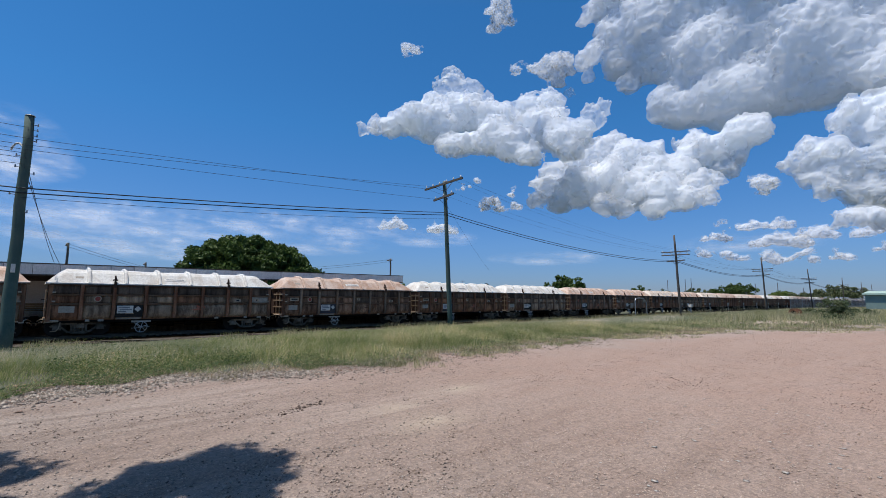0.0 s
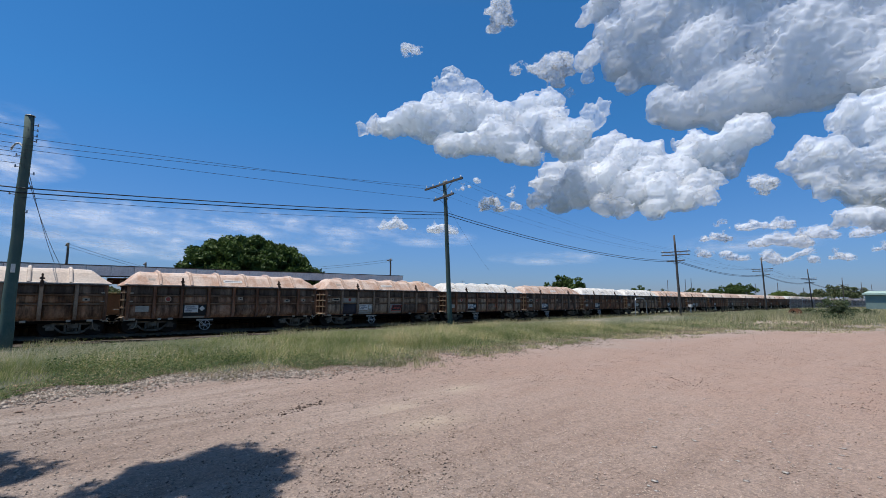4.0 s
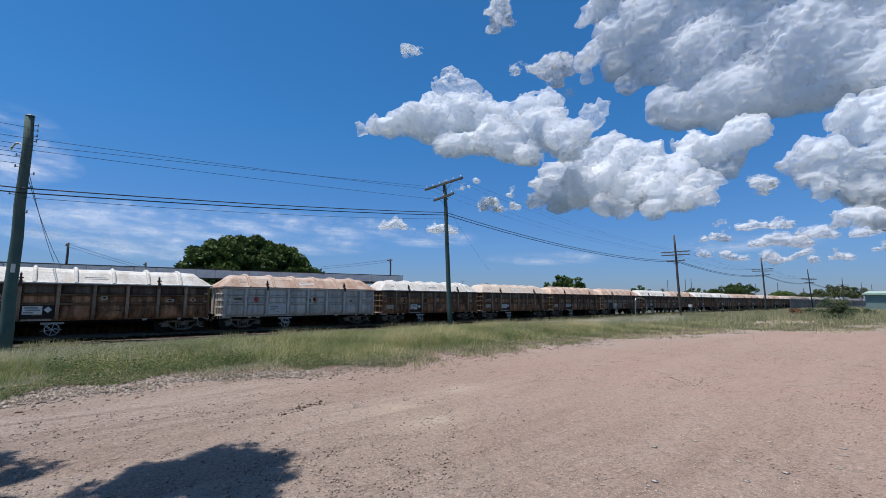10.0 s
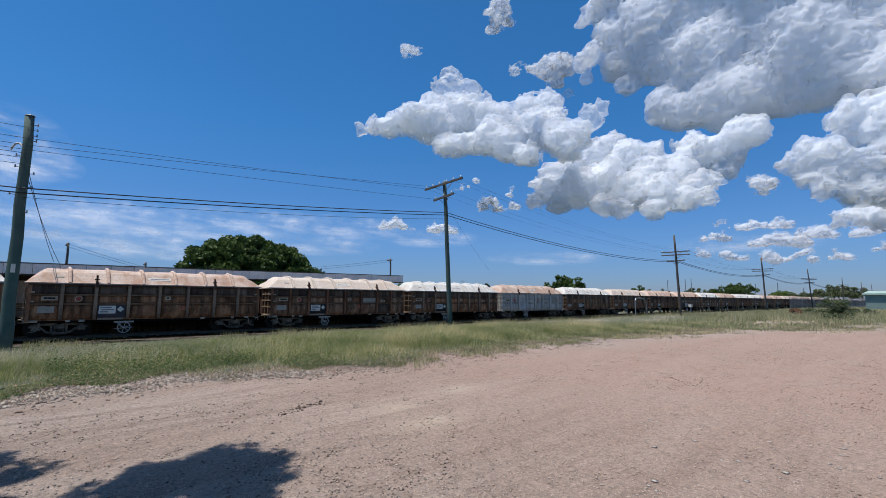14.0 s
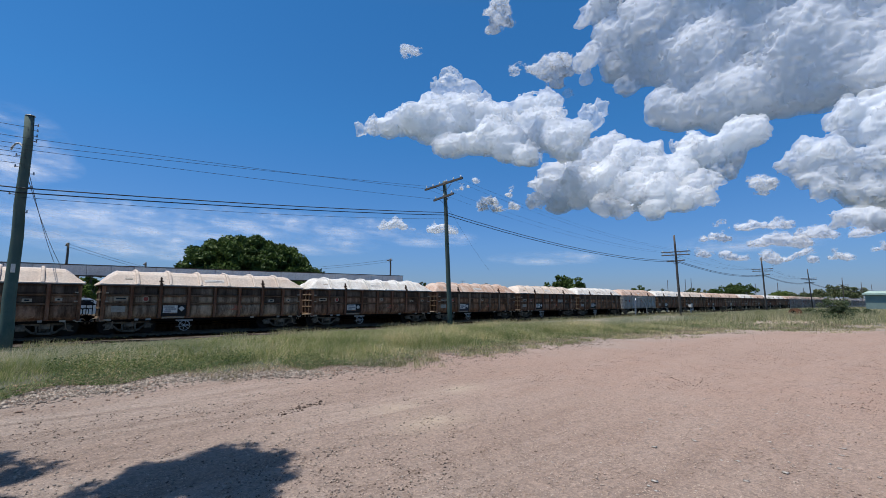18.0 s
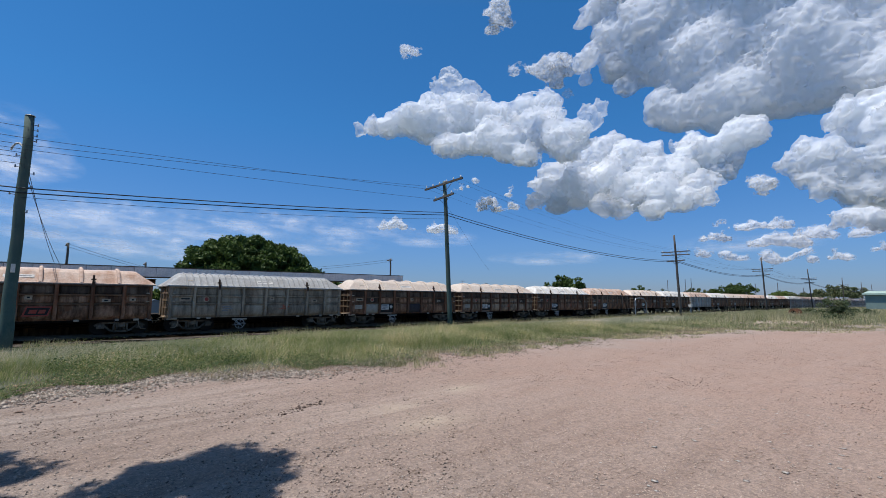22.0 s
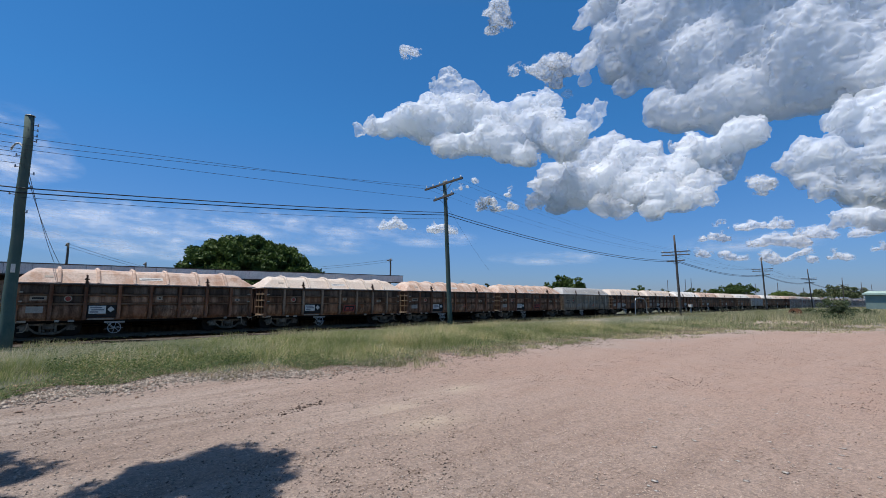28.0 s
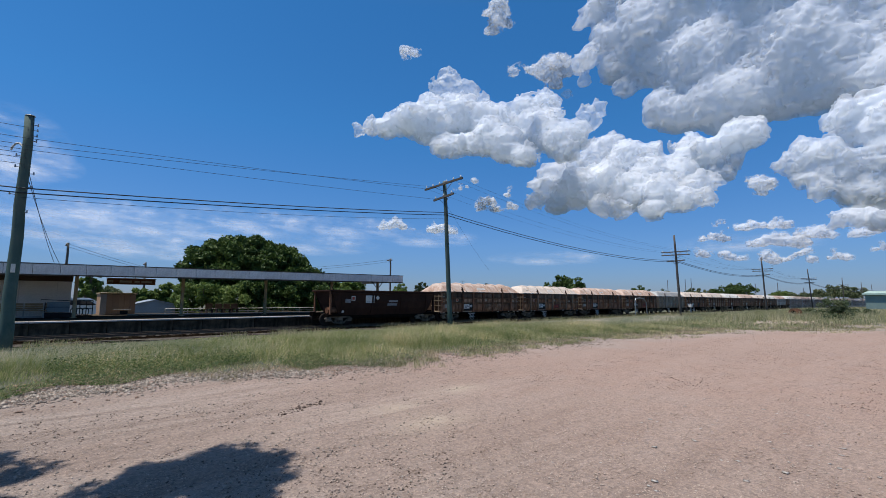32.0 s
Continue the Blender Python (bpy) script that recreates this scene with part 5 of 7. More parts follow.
def make_canopy():
    c = thing("platform_canopy", "long flat platform canopy with a pale panelled fascia on cream posts", "canopy")
    bm = loft(B(), [[(x, 31.35, 3.2 + rise(x)), (x, 37.8, 3.2 + rise(x)), (x, 37.8, 3.46 + rise(x)), (x, 31.35, 3.46 + rise(x))] for x in (-26, 24.05)])
    part("roof_deck", bm, "canopy_dark", c)
    pan = mesh_of("fascia_panel", bevelled(box(B(), -0.538, 0.538, -0.025, 0.025, -0.26, 0.26), 0.006), "fascia")
    for i in range(45):
        x = 23.57 - i * 1.092
        part("fascia_panel", pan, "", c, at=pose(x, 31.3, 3.2 + rise(x), 0, -0.68, 0))
    bm = loft(B(), [[(x, 31.25, 3.47 + rise(x)), (x, 31.39, 3.47 + rise(x)), (x, 31.39, 3.52 + rise(x)), (x, 31.25, 3.52 + rise(x))] for x in (-26, 24.14)])
    part("roof_gutter", bm, "canopy_dark", c)
    bm = loft(B(), [[(x, 31.27, 2.86 + rise(x)), (x, 31.37, 2.86 + rise(x)), (x, 31.37, 2.935 + rise(x)), (x, 31.27, 2.935 + rise(x))] for x in (-26, 24.11)])
    part("fascia_rail", bm, "canopy_dark", c)
    part("end_fascia", box(B(), 24.08, 24.13, 31.33, 37.8, 3.22, 3.76), "fascia", c)
    for x in (-20.1, -14.55, -9.0, -3.46, 2.07, 7.62, 13.17, 18.68, 23.3):
        top = 3.2 + rise(x)
        post = part("post", bevelled(box(B(), x - 0.085, x + 0.085, 33.85, 34.05, PLAT - 0.01, top + 0.01), 0.012), "post_cream", c)
        part("base_plate", bevelled(box(B(), x - 0.16, x + 0.16, 33.79, 34.11, PLAT - 0.008, PLAT + 0.03), 0.008), "post_cream", post)
        part("cross_beam", box(B(), x - 0.06, x + 0.06, 31.42, 37.1, top - 0.14, top - 0.002), "canopy_dark", c)
        for s in (-1, 1) if x > 18 else ():
            bm = B()
            rod(bm, (x, 33.95 + s * 0.08, top - 0.75), (x, 33.95 + s * 1.0, top - 0.1), 0.035, seg=6)
            part("brace", bm, "canopy_dark", c)


def make_station_building():
    s = thing("station_building", "low off-white station building under the canopy", "building")
    part("front_wall", box(B(), -25.2, 1.96, 35.74, 35.94, PLAT - 0.01, 3.12), "wall_white", s)
    part("end_wall", box(B(), 1.76, 1.96, 35.943, 39.3, PLAT - 0.01, 3.12), "wall_white", s)
    part("back_wall", box(B(), -25.2, 1.75, 39.1, 39.3, PLAT - 0.01, 3.12), "wall_white", s)
    part("far_end_wall", box(B(), -25.2, -25.0, 35.943, 39.09, PLAT - 0.01, 3.12), "wall_white", s)
    part("plinth", box(B(), -25.2, 0.7, 35.64, 35.73, PLAT - 0.01, PLAT + 0.08), "coping", s)
    # dark strip painting the eave's shade along the wall top
    part("wall_cap", box(B(), -25.2, 2.0, 35.67, 35.738, 2.72, 3.1), "canopy_dark", s)
    for i in range(12):
        part("joint_strip", box(B(), 1.28 - i * 1.68, 1.32 - i * 1.68, 35.725, 35.739, 0.7, 2.7), "fascia", s)
    for i in range(3):
        x = -2.86 - i * 3.72
        d = part("door", bevelled(box(B(), x - 0.45, x + 0.45, 35.7, 35.74, PLAT + 0.01, 2.62), 0.008), "canopy_dark", s)
        part("handle", box(B(), x + 0.32, x + 0.36, 35.64, 35.702, 1.5, 1.62), "galvanised", d)


def make_bench(x, length, y=35.2):
    b = thing("bench", "long pale tan slatted platform bench against the station wall", "bench", (x, y, PLAT), "platform benches")
    for k in range(3):
        part("seat_slat", bevelled(box(B(), 0, length, -0.32 + k * 0.13, -0.21 + k * 0.13, 0.41, 0.445), 0.006), "seat_tan", b)
    for k in range(3):
        part("back_slat", bevelled(box(B(), 0, length, 0.09, 0.125, 0.5 + k * 0.12, 0.6 + k * 0.12), 0.006), "seat_tan", b)
    for q in (0.12, length / 2, length - 0.18):
        bm = box(B(), q, q + 0.06, -0.3, -0.24, 0, 0.41)
        box(bm, q, q + 0.06, 0.04, 0.088, 0, 0.84)
        box(bm, q, q + 0.06, -0.3, 0.088, 0.36, 0.41)
        part("bench_frame", bm, "coping", b)


def make_railing(x0, x1, y, z, height, material, label, bars=2, gap=0.9):
    r = thing("railing", label, "railing", (0, 0, 0), "railings on the platform")
    n = max(2, int(round((x1 - x0) / gap)) + 1)
    for i in range(n):
        x = x0 + (x1 - x0) * i / (n - 1)
        bm = B()
        rod(bm, (x, y, z), (x, y, z + height), 0.025, seg=6)
        part("post", bm, material, r)
    for k in range(bars):
        h = z + height * (1 - 0.5 * k / max(1, bars - 1) if bars > 1 else 1)
        bm = B()
        rod(bm, (x0, y, h), (x1, y, h), 0.025, seg=6)
        part("rail_bar", bm, material, r)


def make_station_things():
    make_bench(-1.14, 2.04)
    make_bench(-4.68, 2.04)
    t = thing("ticket_trolley", "pale blue panelled trolley with dark rails beside the wall", "trolley", (1.5, 35.1, PLAT))
    part("panel", bevelled(box(B(), -0.62, 0.42, -0.02, 0.02, 0.34, 0.92), 0.01), "seat_blue", t)
    part("base", bevelled(box(B(), -0.7, 0.75, -0.25, 0.3, 0.0, 0.28), 0.02), "black_paint", t)
    bm = B()
    for x in (-0.7, 0.72):
        rod(bm, (x, -0.2, 0.1), (x, -0.2, 1.0 if x > 0 else 0.92), 0.02, seg=6)
    rod(bm, (-0.9, -0.2, 1.06), (0.72, -0.2, 0.98), 0.02, seg=6)
    rod(bm, (-0.7, -0.2, 0.62), (0.72, -0.2, 0.62), 0.016, seg=6)
    part("handrail", bm, "black_paint", t)
    make_railing(2.15, 3.1, 36.1, PLAT, 1.0, "black_paint", "black steel railing beside the kiosk", 3, 0.37)
    b = thing("bicycle_rack", "dark low bicycle rack on the platform", "rack", (2.5, 36.5, PLAT))
    for k in range(3):
        bm = tube(B(), [(-0.3 + k * 0.3 + 0.16 * math.cos(a), 0, 0.3 + 0.24 * math.sin(a)) for a in np.linspace(0, 6.28, 13)], 0.025)
        part("hoop", bm, "black_paint", b)
    part("foot_bar", box(B(), -0.6, 0.6, -0.04, 0.04, 0.0, 0.07), "black_paint", b)
    k = thing("kiosk", "pink-brown boarded kiosk with a flat roof and counter", "kiosk", (-9.32, -4.58, 0))
    for i in range(5):
        x = 13.35 + i * 0.335
        part("board", bevelled(box(B(), x, x + 0.33, 43.0, 43.05, PLAT, 1.98), 0.006), "kiosk_brown", k)
    part("side_wall", box(B(), 13.0, 13.3, 43.08, 45.2, PLAT, 1.98), "kiosk_brown", k)
    part("far_side_wall", box(B(), 14.83, 15.01, 43.08, 45.2, PLAT, 1.98), "kiosk_brown", k)
    part("back_wall", box(B(), 13.31, 14.82, 45.1, 45.2, PLAT, 1.98), "kiosk_brown", k)
    part("corner_pier", bevelled(box(B(), 13.0, 13.34, 42.92, 43.07, PLAT, 2.12), 0.01), "coping", k)
    part("roof_slab", bevelled(box(B(), 12.95, 15.1, 42.9, 45.3, 1.985, 2.1), 0.015), "post_cream", k)
    part("counter", bevelled(box(B(), 13.75, 14.75, 42.7, 43.0, 0.92, 0.97), 0.01), "coping", k)
    # flat black board: the opening's darkness is painted, there is no hole
    part("hatch", bevelled(box(B(), 14.15, 14.6, 42.985, 43.0, 0.62, 0.86), 0.01), "black_paint", k)
    sh = thing("tin_shed", "small blue-grey sheet-metal shed behind the platform", "shed", (-12.55, -5.33, 0))
    for nm, q in (("wall", (19.0, 22.1, 50.0, 50.06, -0.2, 1.2)), ("wall", (19.0, 22.1, 52.9, 52.96, -0.2, 1.2)), ("wall", (19.0, 19.06, 50.062, 52.898, -0.2, 1.2)), ("wall", (22.04, 22.1, 50.062, 52.898, -0.2, 1.2))):
        part(nm, box(B(), *q), "shed_blue", sh)
    bm = loft(B(), [[(18.85, y, 1.2), (20.55, y, 1.62), (22.25, y, 1.2), (22.25, y, 1.14), (20.55, y, 1.55), (18.85, y, 1.14)] for y in (49.9, 53.1)])
    part("roof", bm, "shed_blue", sh)
    part("gable", loft(B(), [[(19.0, y, 1.19), (22.1, y, 1.19), (20.55, y, 1.56)] for y in (50.0, 50.05)]), "shed_blue", sh)
    sg = thing("station_sign", "dark brown station name board with pale lettering on posts", "sign", (-10.06, -4.5, 0))
    part("board", bevelled(box(B(), 13.9, 16.7, 41.9, 41.96, 2.66, 3.06), 0.01), "sign_brown", sg)
    part("frame_bar", box(B(), 13.85, 16.75, 41.89, 41.97, 3.062, 3.1), "post_cream", sg)
    for x0, x1 in ((13.95, 14.25), (14.6, 15.3), (15.45, 15.75), (15.85, 16.5)):
        part("letter_bar", box(B(), x0, x1, 41.888, 41.9, 2.78, 2.93), "sign_cream", sg)
    for x in (14.9, 15.5, 16.05):
        bm = B()
        rod(bm, (x, 41.98, 2.7), (x, 41.98, 3.3), 0.03, seg=6)
        part("post", bm, "canopy_dark", sg)
    make_railing(7.5, 19.3, 38.06, PLAT, 0.4, "white_paint", "low white rail along the back of the platform", 2, 1.4)
    for x in (10.11, 10.82, 11.4, 11.97):
        st = thing("timber_chair", "brown timber-backed chair fixed to the platform", "chair", (x, 37.6, PLAT), "seats on the platform")
        part("backrest", bevelled(box(B(), 0.0, 0.5, 0.2, 0.26, 0.35, 0.76), 0.01), "wood_seat", st)
        part("seat", bevelled(box(B(), 0.0, 0.5, -0.2, 0.2, 0.36, 0.42), 0.01), "wood_seat", st)
        for q in (0.03, 0.42):
            part("leg", box(B(), q, q + 0.05, -0.15, 0.25, 0.0, 0.36), "canopy_dark", st)
    make_car()


def make_car():
    c = thing("parked_car", "white car parked beyond the platform railing", "car", pose(3.25, 48.24, -0.17, 0, 0, 8))
    prof = [(-2.1, 0.4), (-2.15, 0.9), (-2.05, 1.3), (-1.75, 1.8), (-1.2, 1.92), (0.5, 1.9), (1.0, 1.6), (1.35, 1.22), (2.0, 1.1), (2.12, 0.8), (2.05, 0.4)]
    bm = loft(B(), [[(x, y, z) for x, z in prof] for y in (-0.85, 0.85)])
    part("body", bevelled(bm, 0.06, 2), "car_white", c)
    for s in (-1, 1):
        part("side_window", loft(B(), [[(-1.75, y, 1.3), (-1.5, y, 1.68), (0.5, y, 1.68), (1.0, y, 1.3)] for y in (s * 0.85, s * 0.862)]), "glass_dark", c)
        for x in (-1.35, 1.35):
            bm = B()
            rod(bm, (x, s * 0.7, 0.32), (x, s * 0.88, 0.32), 0.31, seg=16)
            wh = part("wheel", bm, "black_paint", c)
            bm = B()
            rod(bm, (x, s * 0.875, 0.32), (x, s * 0.89, 0.32), 0.18, seg=12)
            part("rim", bm, "galvanised", wh)


# ---- trees ----
def leaf_cloud(name, centres, spread, count, size, material, droop=0.3):
    """Many small leaves round the twig ends: folded quads, each turned its own way."""
    centres = np.asarray(centres, float)
    k = rng.integers(0, len(centres), count)
    d = rng.normal(0, 1, (count, 3))
    d /= np.linalg.norm(d, axis=1)[:, None]
    rad = np.asarray(spread, float)[k] * (0.55 + 0.55 * rng.random(count))
    c = centres[k] + d * rad[:, None] * np.array([1, 1, 0.8])
    s = size * (0.6 + 0.8 * rng.random(count))
    u = rng.normal(0, 1, (count, 3)) + d * 0.4
    u[:, 2] -= droop
    u /= np.linalg.norm(u, axis=1)[:, None]
    v = np.cross(u, rng.normal(0, 1, (count, 3)) + d)
    v /= np.linalg.norm(v, axis=1)[:, None]
    u, v = u * s[:, None], v * (s * 0.42)[:, None]
    P = np.stack([c - u, c + v - u * 0.1, c + u, c - v - u * 0.1], 1)
    i = np.arange(count)[:, None] * 4
    return raw(name, P.reshape(-1, 3), i + np.arange(4)[None], material)


def make_tree(x, y, height, width, material, label, depth=None, leaves=9000, leaf=0.22, low=0.25, clusters=90, group="trees behind the station", bushy=0.0, seed=1, lean=0.0, clump=(0.045, 0.09), shell=0.45):
    """A tapered trunk with limbs and an uneven crown of leaf clusters with gaps."""
    r = np.random.default_rng(seed)
    gz = GROUND
    t = thing("tree", label, "tree", (x, y, gz), group)
    hh = height - gz
    depth = depth or width
    bm = B()
    fork = hh * max(0.12, low * 0.9)
    tr = 0.022 * hh + 0.06
    rod(bm, (0, 0, -0.1), (0.05 * hh * 0.2, 0, fork), tr, tr * 0.75, 10)
    part("trunk", bm, "bark", t)
    cen, spr = [], []
    for k in range(clusters):
        a, q = r.uniform(0, 2 * math.pi), r.random() ** shell
        e = math.asin(r.uniform(-0.55, 1))
        px = math.cos(a) * math.cos(e) * q * width * 0.44
        py = math.sin(a) * math.cos(e) * q * depth * 0.44
        top = hh * (low + (1 - low) * (0.5 + 0.46 * math.sin(e) * q))
        top *= 1 - lean * max(0.0, (0.65 * px - 0.76 * py) / (0.44 * width)) ** 1.2      # the crown slopes away to one side
        cen.append((px, py, min(hh * 0.95, max(bushy + 0.2, top)) + r.normal(0, 0.02 * hh)))
        spr.append(width * r.uniform(*clump) * (1.2 if clusters < 60 else 1.0))
    bm = B()
    for k in range(0, clusters, max(1, clusters // 9)):
        cx, cy, cz = cen[k]
        tube(bm, [(0.01 * hh, 0, fork * 0.9), (cx * 0.35, cy * 0.35, fork + (cz - fork) * 0.45), (cx * 0.85, cy * 0.85, cz * 0.93)], tr * 0.28, 6)
    part("limbs", bm, "bark", t)
    part("crown", leaf_cloud("crown", cen, spr, leaves, leaf, material), "", t)
    return t


def make_trees():
    make_tree(19.6, 51.8, 8.9, 18.6, "leaf", "broad dense dark-green mango tree behind the station", 15, 130000, 0.2, 0.05, 430, seed=3, lean=0.5, clump=(0.024, 0.05), shell=0.22)
    r = np.random.default_rng(4)
    for k, (x0, x1, y, h) in enumerate(((9.4, 15.1, 45.1, 3.2), (15.0, 20.3, 45.6, 3.6), (20.2, 25.5, 46.0, 3.4), (25.0, 29.9, 48.2, 3.0))):
        hd = thing("hedge", "light green shrubs behind the platform" if k == 0 else "dense dark-green shrubs growing under the mango tree", "hedge", ((x0 + x1) / 2, y, GROUND), "shrubs behind the platform")
        w = (x1 - x0) / 2
        cen = [(r.uniform(-w, w), r.normal(0, 0.7), r.uniform(0.05, 1) ** 0.8 * h * 0.92) for q in range(80)]
        part("foliage", leaf_cloud("foliage", cen, [0.55] * 80, 13000, 0.15, "leaf_light" if k == 0 else "leaf"), "", hd)
        bm = B()
        for q in range(8):
            tube(bm, [(cen[q][0] * 0.8, 0, -0.1), (cen[q][0] * 0.9, cen[q][1] * 0.5, 0.7), cen[q]], 0.04, 5)
        part("stems", bm, "bark", hd)
    far = [(35.8, 59.0, 5.3, 6.0, "leaf_light"), (29.1, 53.6, 5.0, 5.0, "leaf_light"), (4.3, 53.6, 4.6, 2.2, "leaf_light"), (7.8, 50.0, 2.7, 2.8, "leaf_light"), (9.9, 50.9, 3.4, 2.6, "leaf_light"), (7.2, 71.5, 3.5, 4.0, "leaf_far"), (-1.1, 80.4, 3.8, 3.4, "leaf_far"), (75.3, 98.3, 6.1, 5.5, "leaf_light")]
    for k, (x, y, h, w, m) in enumerate(far):
        make_tree(x, y, h, w, m, "light green leafy tree in a garden beyond the station", None, 7000, 0.16, 0.15, 50, "garden trees", seed=20 + k)
    far = [(171.5, 107.2, 12.6, 20, "leaf"), (348.8, 151.9, 13.4, 20, "leaf"), (527.4, 134.0, 19.8, 42, "leaf"), (737.2, 134.0, 16, 32, "leaf_light"), (113.0, 134.0, 8.8, 7.4, "leaf_dark"), (159.6, 142.9, 10.0, 7.4, "leaf_dark"),
           (419.3, 160.8, 12.1, 17, "leaf_far"), (550.6, 178.7, 16.2, 26, "leaf_far"), (662.4, 196.5, 17.3, 26, "leaf_far"), (553.2, 53.6, 16.5, 46, "leaf_far"), (392.1, 53.6, 7.0, 13, "leaf_far"), (477.3, 71.5, 9, 22, "leaf_far"), (369.3, 196.5, 10.6, 17, "leaf_far")]
    for k, (x, y, h, w, m) in enumerate(far):
        make_tree(x, y, h, w, m, "distant broad green tree beyond the railway", None, 6000, 0.02 * w + 0.1, 0.12, 60, "distant trees", seed=50 + k)
    # the tree whose shade falls on the gravel; it stands beside and behind the camera
    t = thing("tree", "leafy shade tree standing over the gravel yard", "tree", (-0.6, -2.1, GROUND), "shade tree")
    r = np.random.default_rng(9)
    bm = B()
    rod(bm, (0, 0, -0.1), (0.2, 0.3, 4.2), 0.34, 0.24, 12)
    part("trunk", bm, "bark", t)
    cen, spr = [], []
    for cx, cy, cz, sx, sy, n in ((0.46, 8.7, 8.2, 0.18, 0.2, 22), (-0.04, 8.58, 8.2, 0.23, 0.22, 28), (0.19, 7.95, 8.2, 0.18, 0.2, 22), (-0.33, 8.31, 8.2, 0.16, 0.18, 13), (-0.6, 8.76, 8.2, 0.12, 0.09, 6), (-1.67, 10.41, 8.1, 0.05, 0.2, 4), (-1.6, 9.74, 8.1, 0.05, 0.11, 3), (-1.9, 8.94, 8.2, 0.09, 0.18, 4), (-1.9, 6.0, 8.9, 0.8, 0.8, 34), (-1.9, 2.9, 8.6, 2.0, 2.0, 50), (-0.5, -0.2, 9.0, 2.1, 2.0, 50)):
        for k in range(n):
            cen.append((cx + r.normal(0, sx), cy + r.normal(0, sy), cz + r.normal(0, 0.35)))
            spr.append(r.uniform(0.16, 0.34))
    bm = B()
    for k in range(0, len(cen), 9):
        x, y, z = cen[k]
        tube(bm, [(0.2, 0.3, 4.1), (0.2 + x * 0.3, 0.3 + y * 0.3, 6.0), (x * 0.75, y * 0.75, 7.6), (x, y, z)], 0.05, 6)
    part("limbs", bm, "bark", t)
    part("crown", leaf_cloud("crown", cen, spr, 34000, 0.075, "leaf"), "", t)
    r = np.random.default_rng(5)
    for x, y, w, h, n, mt, words in ((66.0, 7.0, 1.0, 2.4, 42, "leaf_bush", "tall grey-green bush standing in rough grass"), (78.2, 10.6, 1.2, 0.8, 22, "leaf_far", "low grey-green scrub beside the cable drum"), (60.3, 6.4, 1.1, 0.5, 18, "leaf_far", "low grey-green scrub at the yard's edge"), (72.4, 8.6, 1.6, 0.7, 22, "leaf_far", "low grey-green scrub at the yard's edge"), (85.2, 6.8, 1.8, 0.9, 24, "leaf_far", "low grey-green scrub at the yard's edge")):
        b = thing("bush", words, "bush", (x, y, GROUND), "bushes")
        cen = [(r.normal(0, w * 0.6), r.normal(0, w * 0.6), h * (0.12 + 0.8 * r.random() ** 1.2)) for k in range(n)]
        part("foliage", leaf_cloud("foliage", cen, r.uniform(0.25, 0.5, n), n * 110, 0.09, mt), "", b)
        bm = B()
        for k in range(8):
            tube(bm, [(0, 0, -0.1), (cen[k][0] * 0.4, cen[k][1] * 0.4, cen[k][2] * 0.5), cen[k]], 0.035, 5)
        part("stems", bm, "bark", b)


# ---- poles and wires ----
def insulator(bm, p, k=1.0):
    x, y, z = p
    if k < 1:
        rod(bm, (x, y, z), (x, y, z + 0.1), 0.028, 0.018, 6)
        return
    rod(bm, (x, y, z), (x, y, z + 0.06), 0.02, seg=6)
    rod(bm, (x, y, z + 0.05), (x, y, z + 0.11), 0.06, 0.05, 8)
    rod(bm, (x, y, z + 0.11), (x, y, z + 0.17), 0.045, 0.02, 8)


def make_pole(base, top, r0, r1, arms, material, label, seg=14):
    """A round pole, maybe leaning, with cross-arms (height, half length, tilt, pins) across the line."""
    p = thing("utility_pole", label, "pole", base, "line of utility poles")
    b, t = Vector((0, 0, -0.3)), Vector(top) - Vector(base)
    bm = B()
    u = [b.lerp(t, k / 8) + Vector((0.02 * math.sin(k * 2.1), 0.02 * math.cos(k * 1.7), 0)) for k in range(9)]
    loft(bm, [[q + Vector((math.cos(a) * r, math.sin(a) * r, 0)) for a in np.linspace(0, 2 * math.pi, seg, endpoint=False)] for q, r in zip(u, np.linspace(r0, r1, 9))])
    part("shaft", bm, material, p, flat=False)
    bm = B()
    rod(bm, t, t + Vector((0, 0, 0.03)), r1 + 0.015, r1, seg)
    part("pole_cap", bm, "galvanised", p)
    for z, half, tilt, pins in arms:
        f = (z - base[2]) / (top[2] - base[2])
        c = t * f + Vector((-r1 - 0.05, 0, 0))
        bm = loft(B(), [[(c.x - 0.05, s * half, c.z - s * tilt - 0.06), (c.x + 0.05, s * half, c.z - s * tilt - 0.06), (c.x + 0.05, s * half, c.z - s * tilt + 0.06), (c.x - 0.05, s * half, c.z - s * tilt + 0.06)] for s in (-1, 1)])
        arm = part("cross_arm", bm, "pole_wood", p)
        for k in range(pins):
            q = -1 + 2 * (k + 0.25) / (pins - 0.5)
            bm = B()
            insulator(bm, (c.x, q * half, c.z - q * tilt + 0.06))
            part("insulator", bm, "insulator", arm)
        bm = B()
        for s in (-1, 1):
            rod(bm, (c.x + 0.05, s * half * 0.5, c.z - s * tilt * 0.5), (t.x * f, 0, c.z - 0.5), 0.018, seg=5)
        part("arm_brace", bm, "galvanised", p)
    return p


def wire(a, b, r, sag, label="thin overhead line wire", name="overhead_wire", n=14):
    a, b = Vector(a), Vector(b)
    pts = [a.lerp(b, k / n) - Vector((0, 0, 4 * sag * (k / n) * (1 - k / n))) for k in range(n + 1)]
    tagged(part(name, tube(B(), pts, r, 5), "wire"), label, "wire", "overhead wires")


